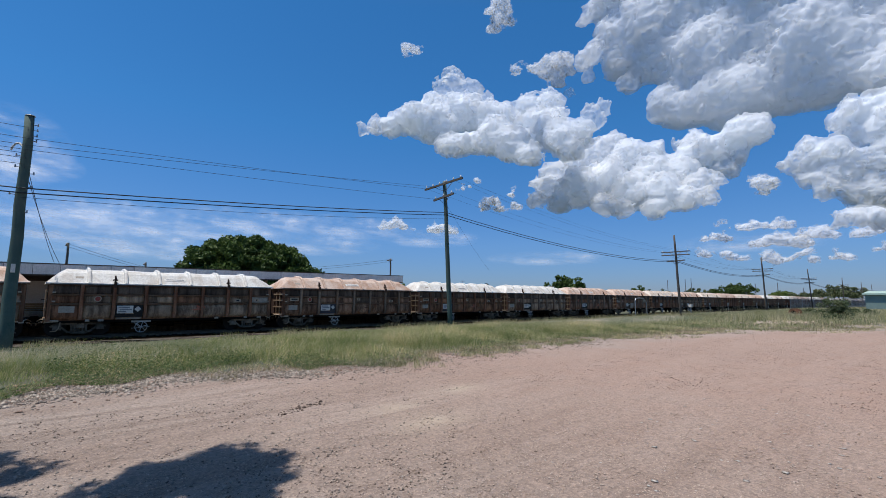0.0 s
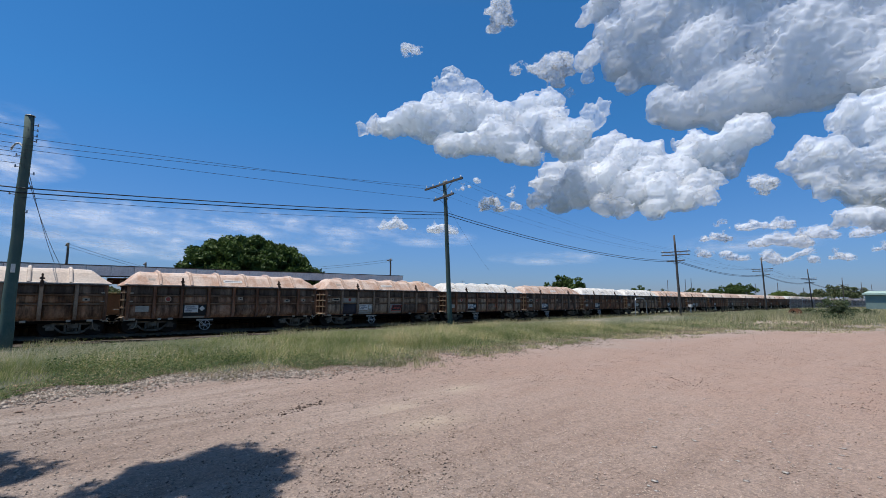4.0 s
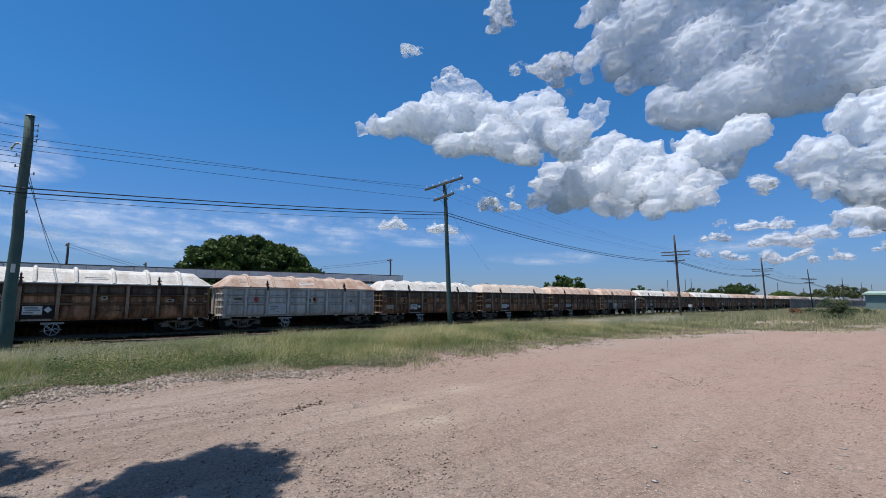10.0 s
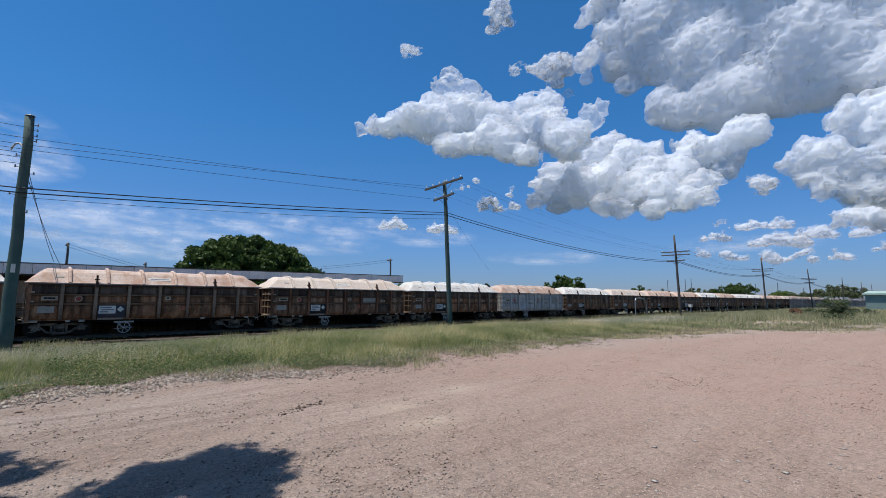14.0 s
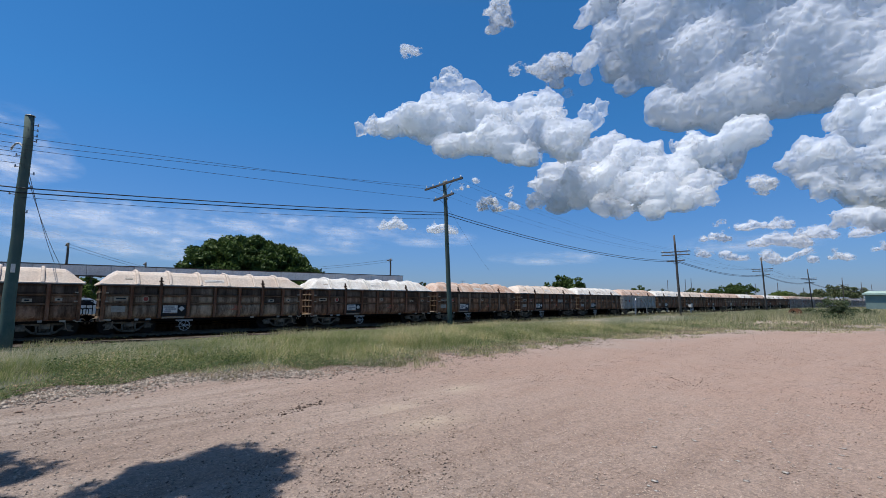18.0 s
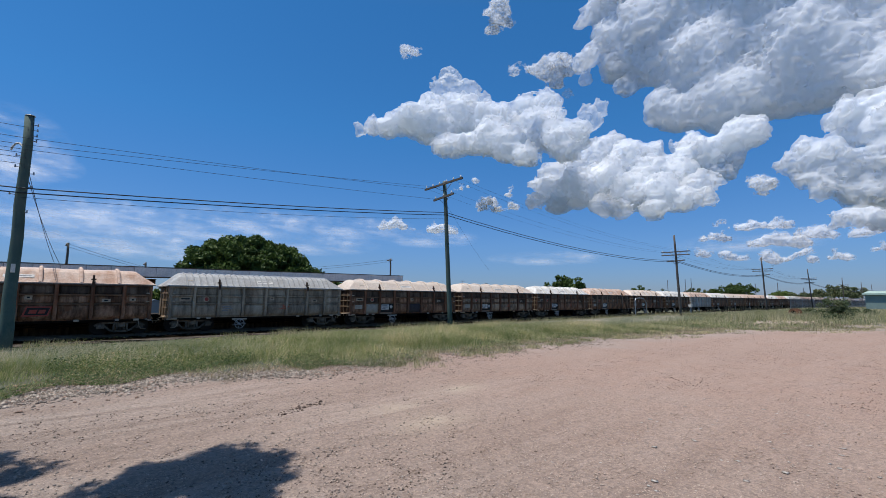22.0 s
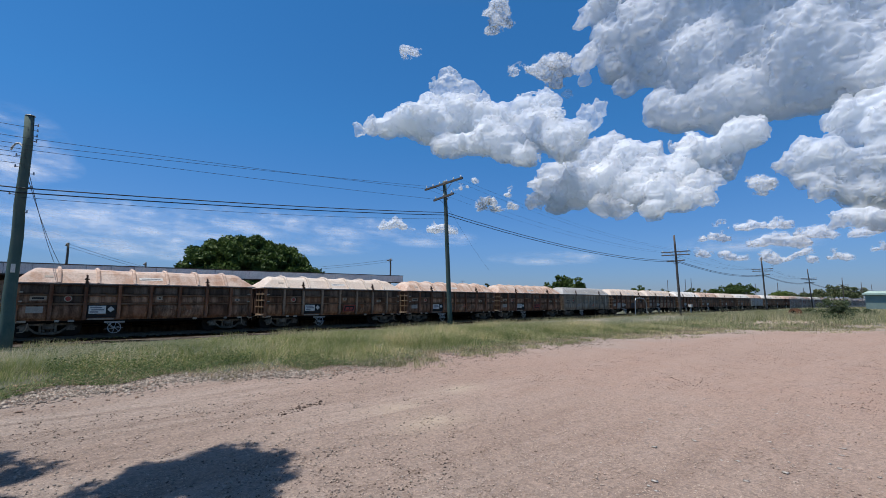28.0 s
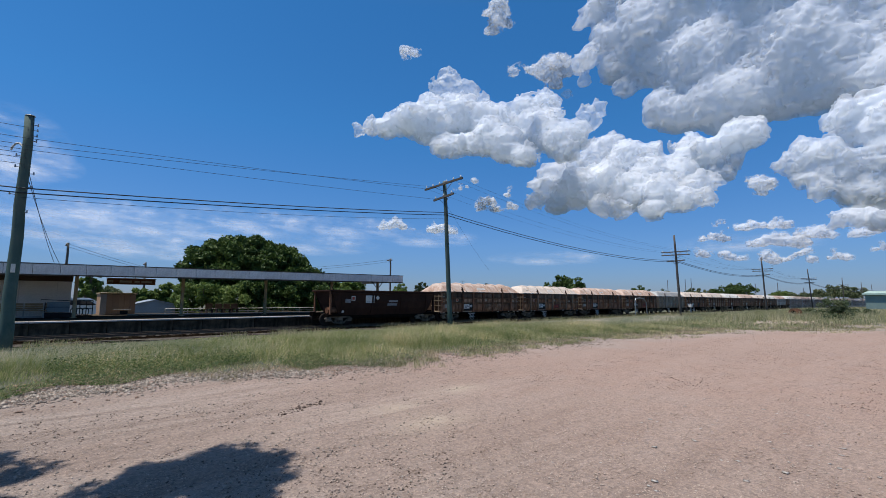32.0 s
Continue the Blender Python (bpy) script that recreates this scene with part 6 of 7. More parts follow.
def make_poles():
    L, C = (-0.44, POLE_Y, -0.15), (-0.44, POLE_Y, 8.28)
    p = make_pole(L, C, 0.2, 0.135, [], "pole_green", "upright green-painted round utility pole with a lamp bracket")
    bm = tube(B(), [(0.02 - 0.65 * k, 0.76 * k, z) for k, z in ((0.08, 6.9), (0.13, 7.15), (0.22, 7.33), (0.36, 7.44), (0.5, 7.43), (0.62, 7.33), (0.68, 7.2))], 0.035)
    part("bracket", bm, "insulator", p, "white curved bracket")
    for k, (dx, z) in enumerate(((0.4, 8.1), (0.4, 7.9), (0.4, 7.7), (0.4, 7.5), (0.42, 6.3), (0.4, 5.8), (0.36, 4.9), (-0.0, 6.9), (0.0, 6.5), (-0.05, 5.5))):
        bm = B()
        rod(bm, (0.02, -0.02, z), (0.02 + (dx - 0.22) * 1.2, -0.12, z), 0.014, seg=5)
        insulator(bm, (0.02 + (dx - 0.22) * 1.2, -0.12, z - 0.03), 0.5)
        part("pin_insulator", bm, "galvanised", p)
    part("pole_tag", bevelled(box(B(), -0.06, 0.06, -0.205, -0.19, 2.75, 3.05), 0.004), "white_paint", p, "small white tag")
    make_pole((20.68, POLE_Y, -0.15), (20.1, POLE_Y, 9.66), 0.165, 0.12, [(9.47, 1.85, 0.07, 6), (8.59, 0.98, 0.085, 3)], "pole_green", "green-grey timber telegraph pole with two cross-arms")
    rest = [((61.3, POLE_Y, -0.15), (60.43, POLE_Y, 10.09)), ((105.84, POLE_Y, -0.15), (104.52, POLE_Y, 10.22)), ((157.0, POLE_Y, -0.15), (153.7, POLE_Y, 10.34)), ((224.0, POLE_Y, -0.15), (224.3, POLE_Y, 10.67)), ((293.1, POLE_Y, -0.15), (294.6, POLE_Y, 11.04)), ((353.6, POLE_Y, -0.15), (351.3, POLE_Y, 11.5))]
    for b, t in rest:
        make_pole(b, t, 0.17, 0.11, [(7.97, 1.74, 0.0, 4), (7.57, 1.68, -0.02, 4), (6.82, 1.12, 0.04, 2)], "pole_wood", "dark timber telegraph pole with three cross-arms beside the track", 10)
    for x, y, z, half in ((2.8, 62.5, 7.6, 0.55), (11.4, 71.5, 6.5, 0.55), (39.0, 53.6, 7.7, 0.6), (180.5, 178.7, 12.4, 2.2)):
        make_pole((x, y, GROUND), (x, y, z), 0.14, 0.11, [(z - 0.25, half, 0.0, 2)], "pole_wood", "grey timber street pole beyond the station", 8)
    for x, y, z in ((476, 179, 23), (525, 179, 25), (543, 179, 27), (1059, 232, 36), (1253, 232, 44), (1563, 232, 38)):
        m = thing("light_mast", "tall thin mast far beyond the railway", "mast", (x, y, GROUND), "distant masts")
        bm = B()
        rod(bm, (0, 0, -0.3), (0, 0, z), 0.0009 * x * 0.9, 0.0007 * x * 0.9, 8)
        part("shaft", bm, "galvanised", m)
    Lc = lambda z: (-0.44, POLE_Y - 0.2, z)
    Mc = lambda y, z: (20.68 - 0.58 * (z + 0.15) / 9.81 - 0.17, y, z)
    far = [(60.7, POLE_Y), (104.93, POLE_Y), (154.75, POLE_Y), (224.2, POLE_Y), (294.2, POLE_Y)]
    # two heavy cables
    for dz in (0.0, -0.17):
        lab = "heavy black overhead cable slung from pole to pole"
        wire((-42, POLE_Y - 0.2, 5.55 + dz + 0.6), Lc(5.58 + dz), 0.022, 0.5, lab, "overhead_cable")
        wire(Lc(5.58 + dz), Mc(POLE_Y - 0.18, 7.52 + dz), 0.022, 0.12, lab, "overhead_cable")
        prev = Mc(POLE_Y - 0.18, 7.52 + dz)
        for k, (x, y) in enumerate(far):
            q = (x, y - 0.18, 6.85 + dz)
            wire(prev, q, 0.022 + 0.006 * k, 0.8, lab, "overhead_cable")
            prev = q
    wire(Lc(5.25), Mc(POLE_Y - 0.18, 7.1), 0.008, 0.2)
    for z in (7.8, 6.85, 6.68, 6.45):
        wire((-42, POLE_Y - 0.3, z + 0.5), Lc(z), 0.009, 0.5)
    # thin wires to the cross-arms
    for z0, y1, z1 in ((7.4, POLE_Y + 1.7, 9.45), (7.15, POLE_Y + 1.1, 9.5), (6.98, POLE_Y + 0.9, 8.6)):
        wire(Lc(z0), Mc(y1, z1), 0.008, 0.06)
        wire((-42, POLE_Y, z0 + 0.7), Lc(z0), 0.009, 0.5)
    for y0, z0, y1, z1 in ((POLE_Y + 1.7, 9.45, POLE_Y + 1.5, 8.0), (POLE_Y + 0.8, 9.5, POLE_Y + 0.65, 8.0), (POLE_Y - 0.9, 9.6, POLE_Y - 0.9, 8.0), (POLE_Y - 1.45, 9.6, POLE_Y - 1.55, 8.0)):
        prev = Mc(y0, z0)
        for k, (x, y) in enumerate(far[:3]):
            q = (x, y1, z1)
            wire(prev, q, 0.005 + 0.002 * k, 0.8)
            prev = q
    for dz in (0.0, 0.35):
        wire(Lc(6.7 - dz), (0.95 + dz * 0.6, 31.6, 3.5), 0.011, 0.25, "service cable running down to the canopy", "service_cable")
    wire(Mc(POLE_Y, 8.4), (46.4, 40.2, 5.2), 0.006, 0.3, "thin service line crossing the track", "service_cable")
    for z in (7.5, 7.2):
        wire((2.8, 62.5, z), (11.4, 71.5, z - 1.6), 0.016, 0.1)
        wire((11.4, 71.5, z - 1.6), (39.0, 53.6, z + 0.1), 0.016, 0.9)


# ---- far right: fence, shed, drum, pipe hoop ----
def make_far_right():
    f = thing("mesh_fence", "tall galvanised wire-mesh fence across the railway land", "fence", (0, 0, 0))
    pts = [(142.7 + 8.26 * k, 24.1 - 1.25 * k) for k in range(9)]
    for x, y in pts:
        bm = B()
        rod(bm, (x, y, GROUND - 0.2), (x, y, 2.9), 0.06, seg=6)
        part("post", bm, "galvanised", f)
    for (x0, y0), (x1, y1) in zip(pts, pts[1:]):
        bm = B()
        for k in range(13):
            z = 0.0 + 0.23 * k
            rod(bm, (x0, y0, z), (x1, y1, z), 0.022, seg=3)
        for k in range(30):
            a = k / 30
            rod(bm, (x0 + (x1 - x0) * a, y0 + (y1 - y0) * a, 0.0), (x0 + (x1 - x0) * a, y0 + (y1 - y0) * a, 2.8), 0.022, seg=3)
        part("mesh_panel", bm, "galvanised", f)
    s = thing("warehouse", "pale-green roofed sheet-metal warehouse beyond the yard", "building", (0, 0, 0))
    part("front_wall", box(B(), 152, 152.2, -30, 10.7, GROUND - 0.1, 3.4), "wall_green", s)
    part("side_wall", box(B(), 152.21, 188, 10.5, 10.7, GROUND - 0.1, 3.4), "wall_green", s)
    part("back_wall", box(B(), 187.8, 188, -30, 10.49, GROUND - 0.1, 3.4), "wall_green", s)
    part("far_side_wall", box(B(), 152.21, 187.79, -30, -29.8, GROUND - 0.1, 3.4), "wall_green", s)
    part("roof", loft(B(), [[(151.5, y, 3.4), (151.5, y, 3.8), (170, y, 4.7), (188.5, y, 3.8), (188.5, y, 3.4)] for y in (-30.5, 11.2)]), "roof_green", s)
    h = thing("pipe_hoop", "pale bent pipe standing beside the track", "pipe", (54.8, 23.8, GROUND))
    bm = tube(B(), [(-1.6, 0, -0.1), (-1.6, 0, 1.9), (-1.4, 0, 2.15), (-0.2, 0, 2.2), (0.9, 0, 2.1), (1.5, 0, 1.6), (1.6, 0, -0.1)], 0.06, 8)
    part("bent_pipe", bm, "galvanised", h)
    part("foot", box(B(), -1.8, -1.4, -0.2, 0.2, -0.05, 0.08), "coping", h)
    d = thing("rusty_drum", "rusty cable drum lying in the grass", "drum", pose(69.5, 11.3, GROUND + 0.5, 0, 0, 80))
    bm = B()
    rod(bm, (0, -0.45, 0), (0, 0.45, 0), 0.34, seg=14)
    part("core", bm, "rust_dark", d)
    for s2 in (-1, 1):
        bm = B()
        rod(bm, (0, s2 * 0.45, 0), (0, s2 * 0.52, 0), 0.55, seg=18)
        rim = part("flange", bm, "rust", d)
        # solid disc, black for the shade inside the drum's hollow
        bm = B()
        rod(bm, (0, s2 * 0.518, 0), (0, s2 * 0.535, 0), 0.3, seg=14)
        part("hub", bm, "black_steel", rim, "black disc painted as the dark hollow of the hub")
    bxs = thing("relay_box", "small white trackside equipment box on a post", "box", (72.3, 24.1, GROUND))
    part("case", bevelled(box(B(), -0.26, 0.26, -0.2, 0.2, 0.95, 1.35), 0.02), "white_paint", bxs)
    part("leg", box(B(), -0.07, 0.07, -0.07, 0.07, -0.05, 0.92), "galvanised", bxs)


# ---- clouds ----
CLOUDS, UNIT = [], 0.00125


def value_noise(shape, cell, r):
    """Smooth random field over a grid, with lumps of about cell grid steps."""
    A = r.uniform(-1, 1, [int(n / cell) + 3 for n in shape]).astype(np.float32)
    for ax, n in enumerate(shape):
        q = np.arange(n) / cell + r.random()
        i = np.minimum(q.astype(int), A.shape[ax] - 2)
        w = (q - i).astype(np.float32)
        w = w * w * (3 - 2 * w)
        w = w.reshape([-1 if k == ax else 1 for k in range(3)])
        A = np.take(A, i, ax) * (1 - w) + np.take(A, i + 1, ax) * w
    return A


def surface_net(F, level):
    """The surface on which a field over a grid has this level: corners in grid steps, and quads."""
    S = F > level
    n = np.array(F.shape) - 1
    sl = lambda d, e=None: tuple(slice(o, o + m) for o, m in zip(d, n if e is None else e))
    corners = [(i, j, k) for i in (0, 1) for j in (0, 1) for k in (0, 1)]
    count = sum(S[sl(c)].astype(np.int8) for c in corners)
    cells = np.argwhere((count > 0) & (count < 8))
    index = np.full(n, -1, np.int32)
    index[tuple(cells.T)] = np.arange(len(cells))
    val = {c: F[tuple((cells + np.array(c)).T)] - level for c in corners}
    total, hits = np.zeros((len(cells), 3), np.float32), np.zeros(len(cells), np.float32)
    for c in corners:
        for ax in range(3):
            if c[ax] == 0:
                d = tuple(1 if k == ax else v for k, v in enumerate(c))
                cross = (val[c] > 0) != (val[d] > 0)
                t = val[c] / np.where(cross, val[c] - val[d], 1)
                p = np.tile(np.array(c, np.float32), (len(cells), 1))
                p[:, ax] = t
                total[cross] += p[cross]
                hits += cross
    V = cells + total / np.maximum(hits, 1)[:, None]
    quads = []
    for ax in range(3):
        o1, o2 = (ax + 1) % 3, (ax + 2) % 3
        e = np.array([m - 1 if k != ax else m for k, m in enumerate(n)])
        base = np.array([0 if k == ax else 1 for k in range(3)])
        step = np.array([1 if k == ax else 0 for k in range(3)])
        A, Bq = S[sl(base, e)], S[sl(base + step, e)]
        for up in (True, False):
            at = np.argwhere((A & ~Bq) if up else (~A & Bq)) + base
            ring4 = []
            for p, q in ((1, 1), (0, 1), (0, 0), (1, 0)):
                d = at.copy()
                d[:, o1] -= p
                d[:, o2] -= q
                ring4.append(index[tuple(d.T)])
            quads.append(np.stack(ring4 if up else ring4[::-1], 1))
    return V, np.concatenate(quads)


def pieces(count, Q, least):
    """The separate shreds of a surface: vertices and faces of each that holds at least this share of it."""
    lab = np.arange(count)
    while True:
        low = lab[Q].min(1)
        nxt = lab.copy()
        for k in range(4):
            np.minimum.at(nxt, Q[:, k], low)
        nxt = np.minimum(nxt, nxt[nxt])
        nxt = nxt[nxt]
        if (nxt == lab).all():
            break
        lab = nxt
    ids, sizes = np.unique(lab, return_counts=True)
    for i in ids[sizes >= max(least * count, min(sizes.max(), 12))]:
        own = np.flatnonzero(lab == i)
        to = np.zeros(count, int)
        to[own] = np.arange(len(own))
        yield own, to[Q[lab[Q[:, 0]] == i]]


def cloud(name, label, dist, drift, puffs, lean=0.008, calm=1.0):
    """A cumulus of swelling puffs (azimuth, elevation, radius in degrees) at a distance: a field of vapour, torn by turbulence, thickening inwards through its veils to the body. lean: how far it slopes back with height; calm: how strongly its face heaves."""
    r = np.random.default_rng(len(CLOUDS) + 11)
    az0, el0 = np.mean([p[0] for p in puffs]), np.mean([p[1] for p in puffs])

    def place(az, el, d):
        a, e = radians(az), radians(el)
        return np.array((math.cos(a) * math.cos(e), math.sin(a) * math.cos(e), math.sin(e))) * d
    small = name.startswith("small")
    u = dist * UNIT                                    # unit of length of the cloud's own grid
    mid = place(az0, el0, dist)
    ahead = mid / dist
    side = np.array((math.sin(radians(az0)), -math.cos(radians(az0)), 0))
    axes = np.stack([side, np.cross(side, ahead), ahead])
    cen, rad = [], []
    for az, el, q in puffs:
        rr = radians(q) / UNIT * (1.22 if small else 1.0)
        c = axes @ (place(az, el, dist * (1 + lean * (el - el0)) + (0 if small else r.normal(0, 0.3) * calm * rr * u)) - mid) / u
        cen.append(c)
        rad.append(rr)
    cen, rad = np.array(cen), np.array(rad)
    step = 1.3 if small else (2.0 if len(puffs) < 32 or rad.max() < 60 else 2.6)
    big = 1.0 if not small else 0.5
    lo, hi = (cen - rad[:, None]).min(0) - 16 * big, (cen + rad[:, None]).max(0) + 16 * big
    shape = [int(v) + 2 for v in (hi - lo) / step]
    X, Y, Z = [(lo[k] + step * np.arange(shape[k])).astype(np.float32).reshape([-1 if j == k else 1 for j in range(3)]) for k in range(3)]
    F = np.full(shape, -26.0, np.float32)
    for c, q in zip(cen, rad):
        win = tuple(slice(max(0, int((c[k] - q - 26 - lo[k]) / step)), int((c[k] + q + 26 - lo[k]) / step) + 1) for k in range(3))
        d = q - np.sqrt((X[win[0]] - c[0]) ** 2 + ((Y[:, win[1]] - c[1]) * (np.where(Y[:, win[1]] < c[1], 2.4, 1.3) if small else np.where(Y[:, win[1]] < c[1], 1.4, 1.0))) ** 2 + (Z[:, :, win[2]] - c[2]) ** 2)
        k = 4.0 + 0.16 * q / calm                           # neighbouring puffs melt into one another
        h = np.maximum(k - np.abs(F[win] - d), 0) / k
        F[win] = np.maximum(F[win], d) + h * h * k / 4
    curl, shred = np.zeros(shape, np.float32), np.zeros(shape, np.float32)
    for cell, amp in ((44, 10.0), (24, 8.5), (13, 7.0), (7, 4.6), (4, 2.6)):
        cell, amp = cell * big, amp * big * (0.9 if small else 1.0)
        n1 = value_noise(shape, max(1.6, cell / step), r)
        n1 = amp * (n1 if small else 0.45 * n1 + 0.55 * (0.55 - 1.6 * np.abs(n1)))
        if cell > 8 * big:
            curl += n1 * calm
        else:
            shred += n1
    ob = thing(name, label, "cloud", tuple(mid), "clouds in the sky")
    layers = (("cloud_body", 3.0, 1.3, 0.4), ("cloud_veil", 1.6, 1.5, 0.26), ("cloud_veil", 0.2, 1.7, 0.16)) if small else (("cloud_body", 6.0, 1.05, 1.0), ("cloud_veil", 2.6, 1.2, 0.5), ("cloud_veil", -0.6, 1.4, 0.3))
    for part_name, level, gain, thick in layers:
        G = F + curl * gain + shred * (0.36 * calm if thick == 1 else gain)
        for ax in range(3):
            end = [slice(None)] * 3
            for k in (0, -1):
                end[ax] = k
                G[tuple(end)] = -30
        V, Q = surface_net(G, level)
        V = ((lo + V * step) * u) @ axes
        for own, faces in pieces(len(V), Q, 0.06 if small else 0.1):
            me = raw(part_name, V[own], faces, "cloud", True)
            if thick < 1:
                me.materials[0] = veil(thick)
            part(part_name, me, "", ob)
    CLOUDS.append((ob, mid, drift))


def wisp(az, el, wide, high, label="thin white streak of high cloud"):
    """A sheet of thin cloud high over the horizon."""
    a, e, d = radians(az), radians(el), 4850
    bm = B()
    w, h = radians(wide) * d / 2, radians(high) * d / 2
    n = 8
    loft(bm, [[(-w + 2 * w * i / n, -3.2 * h * (j / n - 0.5) + 14.0 * math.sin(i * 0.9 + j * 0.7), -h + 2 * h * j / n) for i in range(n + 1)] for j in range(n + 1)], False, False)
    ob = part("cirrus_streak", bm, "wisp")
    ob.matrix_basis = Matrix.Translation((math.cos(a) * math.cos(e) * d, math.sin(a) * math.cos(e) * d, math.sin(e) * d)) @ pose(0, 0, 0, 0, 0, az - 90)
    tagged(ob, label, "cloud", "high thin clouds")


cloud("cumulus_cloud", "bright white cumulus cloud with a grey flat base", 1800, (-16.2, 3.6), [(58.0, 20.9, 0.9), (56.6, 21.2, 1.11), (54.4, 21.7, 1.53), (54.3, 20.0, 0.84), (51.4, 22.3, 2.09), (51.5, 20.0, 0.84), (49.2, 23.6, 1.94), (46.5, 25.9, 1.78), (46.3, 27.3, 1.02), (47.7, 26.6, 0.82), (43.9, 25.7, 1.37), (45.0, 23.1, 2.64), (48.5, 21.6, 2.38), (42.4, 24.8, 0.82), (41.5, 22.3, 2.22), (46.9, 19.2, 1.13), (44.5, 19.7, 1.9), (40.9, 19.9, 2.31), (38.7, 22.4, 1.52), (36.1, 23.2, 1.77), (33.9, 23.5, 1.62), (32.5, 21.8, 1.22), (35.1, 20.7, 2.47), (38.3, 18.8, 2.1), (36.4, 17.7, 1.4), (32.6, 19.5, 1.85), (30.1, 19.9, 1.48), (28.7, 21.6, 1.2), (27.5, 22.6, 0.79), (27.0, 23.6, 0.52), (31.6, 18.2, 1.23)], 0.028)
cloud("cumulus_cloud", "white billowing cumulus cloud with shaded hollows", 1900, (-7.6, 3.8), [(35.6, 12.5, 1.13), (34.1, 13.8, 1.54), (33.0, 15.3, 1.53), (32.4, 11.6, 1.4), (30.2, 16.5, 1.91), (30.3, 13.2, 2.48), (27.9, 17.6, 1.88), (25.8, 18.4, 1.32), (27.0, 14.3, 2.7), (27.1, 11.3, 1.22), (24.3, 16.1, 2.37), (23.8, 12.4, 2.12), (21.2, 16.9, 1.03), (21.9, 14.5, 2.08), (20.8, 12.1, 1.94), (18.9, 14.2, 1.78), (18.8, 11.3, 1.4), (17.0, 12.7, 1.37), (15.8, 12.9, 0.86), (16.4, 11.4, 0.75), (20.0, 15.8, 1.4), (18.3, 16.3, 1.51), (25.2, 10.6, 0.8), (21.5, 10.5, 0.91)], 0.028)
cloud("cumulus_cloud", "huge grey-bellied cumulus cloud with bright ragged edges", 3000, (-24.0, 24.0), [(26.8, 32.8, 1.95), (28.1, 28.6, 1.27), (29.2, 27.7, 0.84), (28.6, 26.0, 0.65), (28.8, 32.0, 0.75), (24.9, 30.3, 2.71), (24.5, 26.9, 2.26), (24.1, 24.7, 1.14), (25.2, 33.6, 2.64), (20.8, 29.5, 4.21), (20.4, 26.3, 2.69), (19.4, 21.7, 2.11), (20.7, 20.8, 0.95), (18.0, 20.8, 2.34), (15.1, 30.3, 4.54), (15.5, 25.2, 4.12), (15.1, 21.1, 2.75), (12.4, 21.0, 3.02), (10.9, 25.2, 4.76), (10.1, 29.3, 4.59), (8.9, 20.8, 2.78), (6.8, 24.2, 4.48), (6.1, 20.1, 2.15), (4.4, 26.9, 4.27), (3.8, 22.2, 3.29), (-0.5, 25.0, 2.84), (-0.1, 20.0, 2.92), (4.9, 31.8, 5.44), (11.0, 34.5, 5.77), (18.3, 36.0, 5.57), (24.7, 36.7, 3.49), (13.7, 19.1, 1.42), (2.6, 19.8, 1.43)], 0.013, 0.55)
cloud("cumulus_cloud", "pale grey tail of cloud under the great cloud", 2350, (-18.8, 14.1), [(17.2, 17.5, 1.73), (15.5, 16.3, 1.89), (13.8, 17.0, 1.91), (12.1, 17.2, 1.58), (12.9, 15.1, 1.43), (14.0, 13.8, 1.09), (14.2, 12.1, 0.67), (17.2, 15.3, 1.24), (11.0, 17.6, 0.98), (15.0, 14.4, 1.1)], 0.014)
cloud("cumulus_cloud", "white and grey cumulus cloud with torn edges", 2300, (-23.0, 2.3), [(9.4, 14.0, 0.69), (8.6, 14.6, 0.62), (7.5, 14.9, 0.89), (8.0, 13.4, 0.62), (6.4, 13.6, 1.53), (7.0, 12.3, 1.11), (5.0, 14.3, 1.29), (4.7, 12.4, 1.71), (5.7, 10.7, 1.09), (3.3, 10.6, 1.47), (4.5, 17.0, 0.95), (3.2, 17.4, 1.45), (2.5, 15.5, 1.75), (1.4, 17.2, 1.81), (1.1, 12.9, 2.02), (2.2, 10.1, 1.54), (0.1, 15.4, 2.77), (4.5, 9.9, 0.96)], 0.008)
cloud("cumulus_cloud", "long white cumulus cloud low over the horizon", 3500, (-21.0, 3.5), [(5.4, 7.5, 0.54), (4.7, 8.1, 0.7), (3.7, 8.5, 1.0), (2.7, 8.7, 1.19), (1.5, 8.5, 1.73), (3.5, 7.4, 0.63), (2.3, 7.3, 0.72)], 0.014)
cloud("small_cloud", "small torn white cloud", 1800, (-7.2, 7.2), [(40.9, 34.2, 0.89), (39.9, 33.4, 0.96), (39.0, 34.3, 0.76), (40.7, 32.5, 0.71), (38.5, 33.0, 0.58), (39.8, 35.1, 0.76), (41.4, 33.6, 0.51)])
cloud("small_cloud", "ragged thin white cloud beside the great cloud", 2400, (-12.0, 7.2), [(37.5, 27.6, 0.67), (36.0, 28.0, 0.66), (34.2, 27.8, 0.99), (33.1, 26.9, 0.99), (32.0, 28.2, 0.91), (32.4, 25.9, 0.86), (31.5, 27.1, 0.65), (38.2, 29.5, 0.4), (31.2, 24.9, 0.53)])
cloud("small_cloud", "tiny white puff of cloud", 1800, (-5.4, 10.8), [(51.7, 30.2, 0.53), (52.1, 29.7, 0.4), (51.1, 30.1, 0.33), (52.1, 30.5, 0.26)])
cloud("small_cloud", "small pale cloud puff", 1900, (-7.6, 1.9), [(11.3, 12.2, 0.76), (10.6, 11.8, 0.64), (11.7, 12.5, 0.47), (11.1, 11.3, 0.47), (10.3, 12.5, 0.35)])
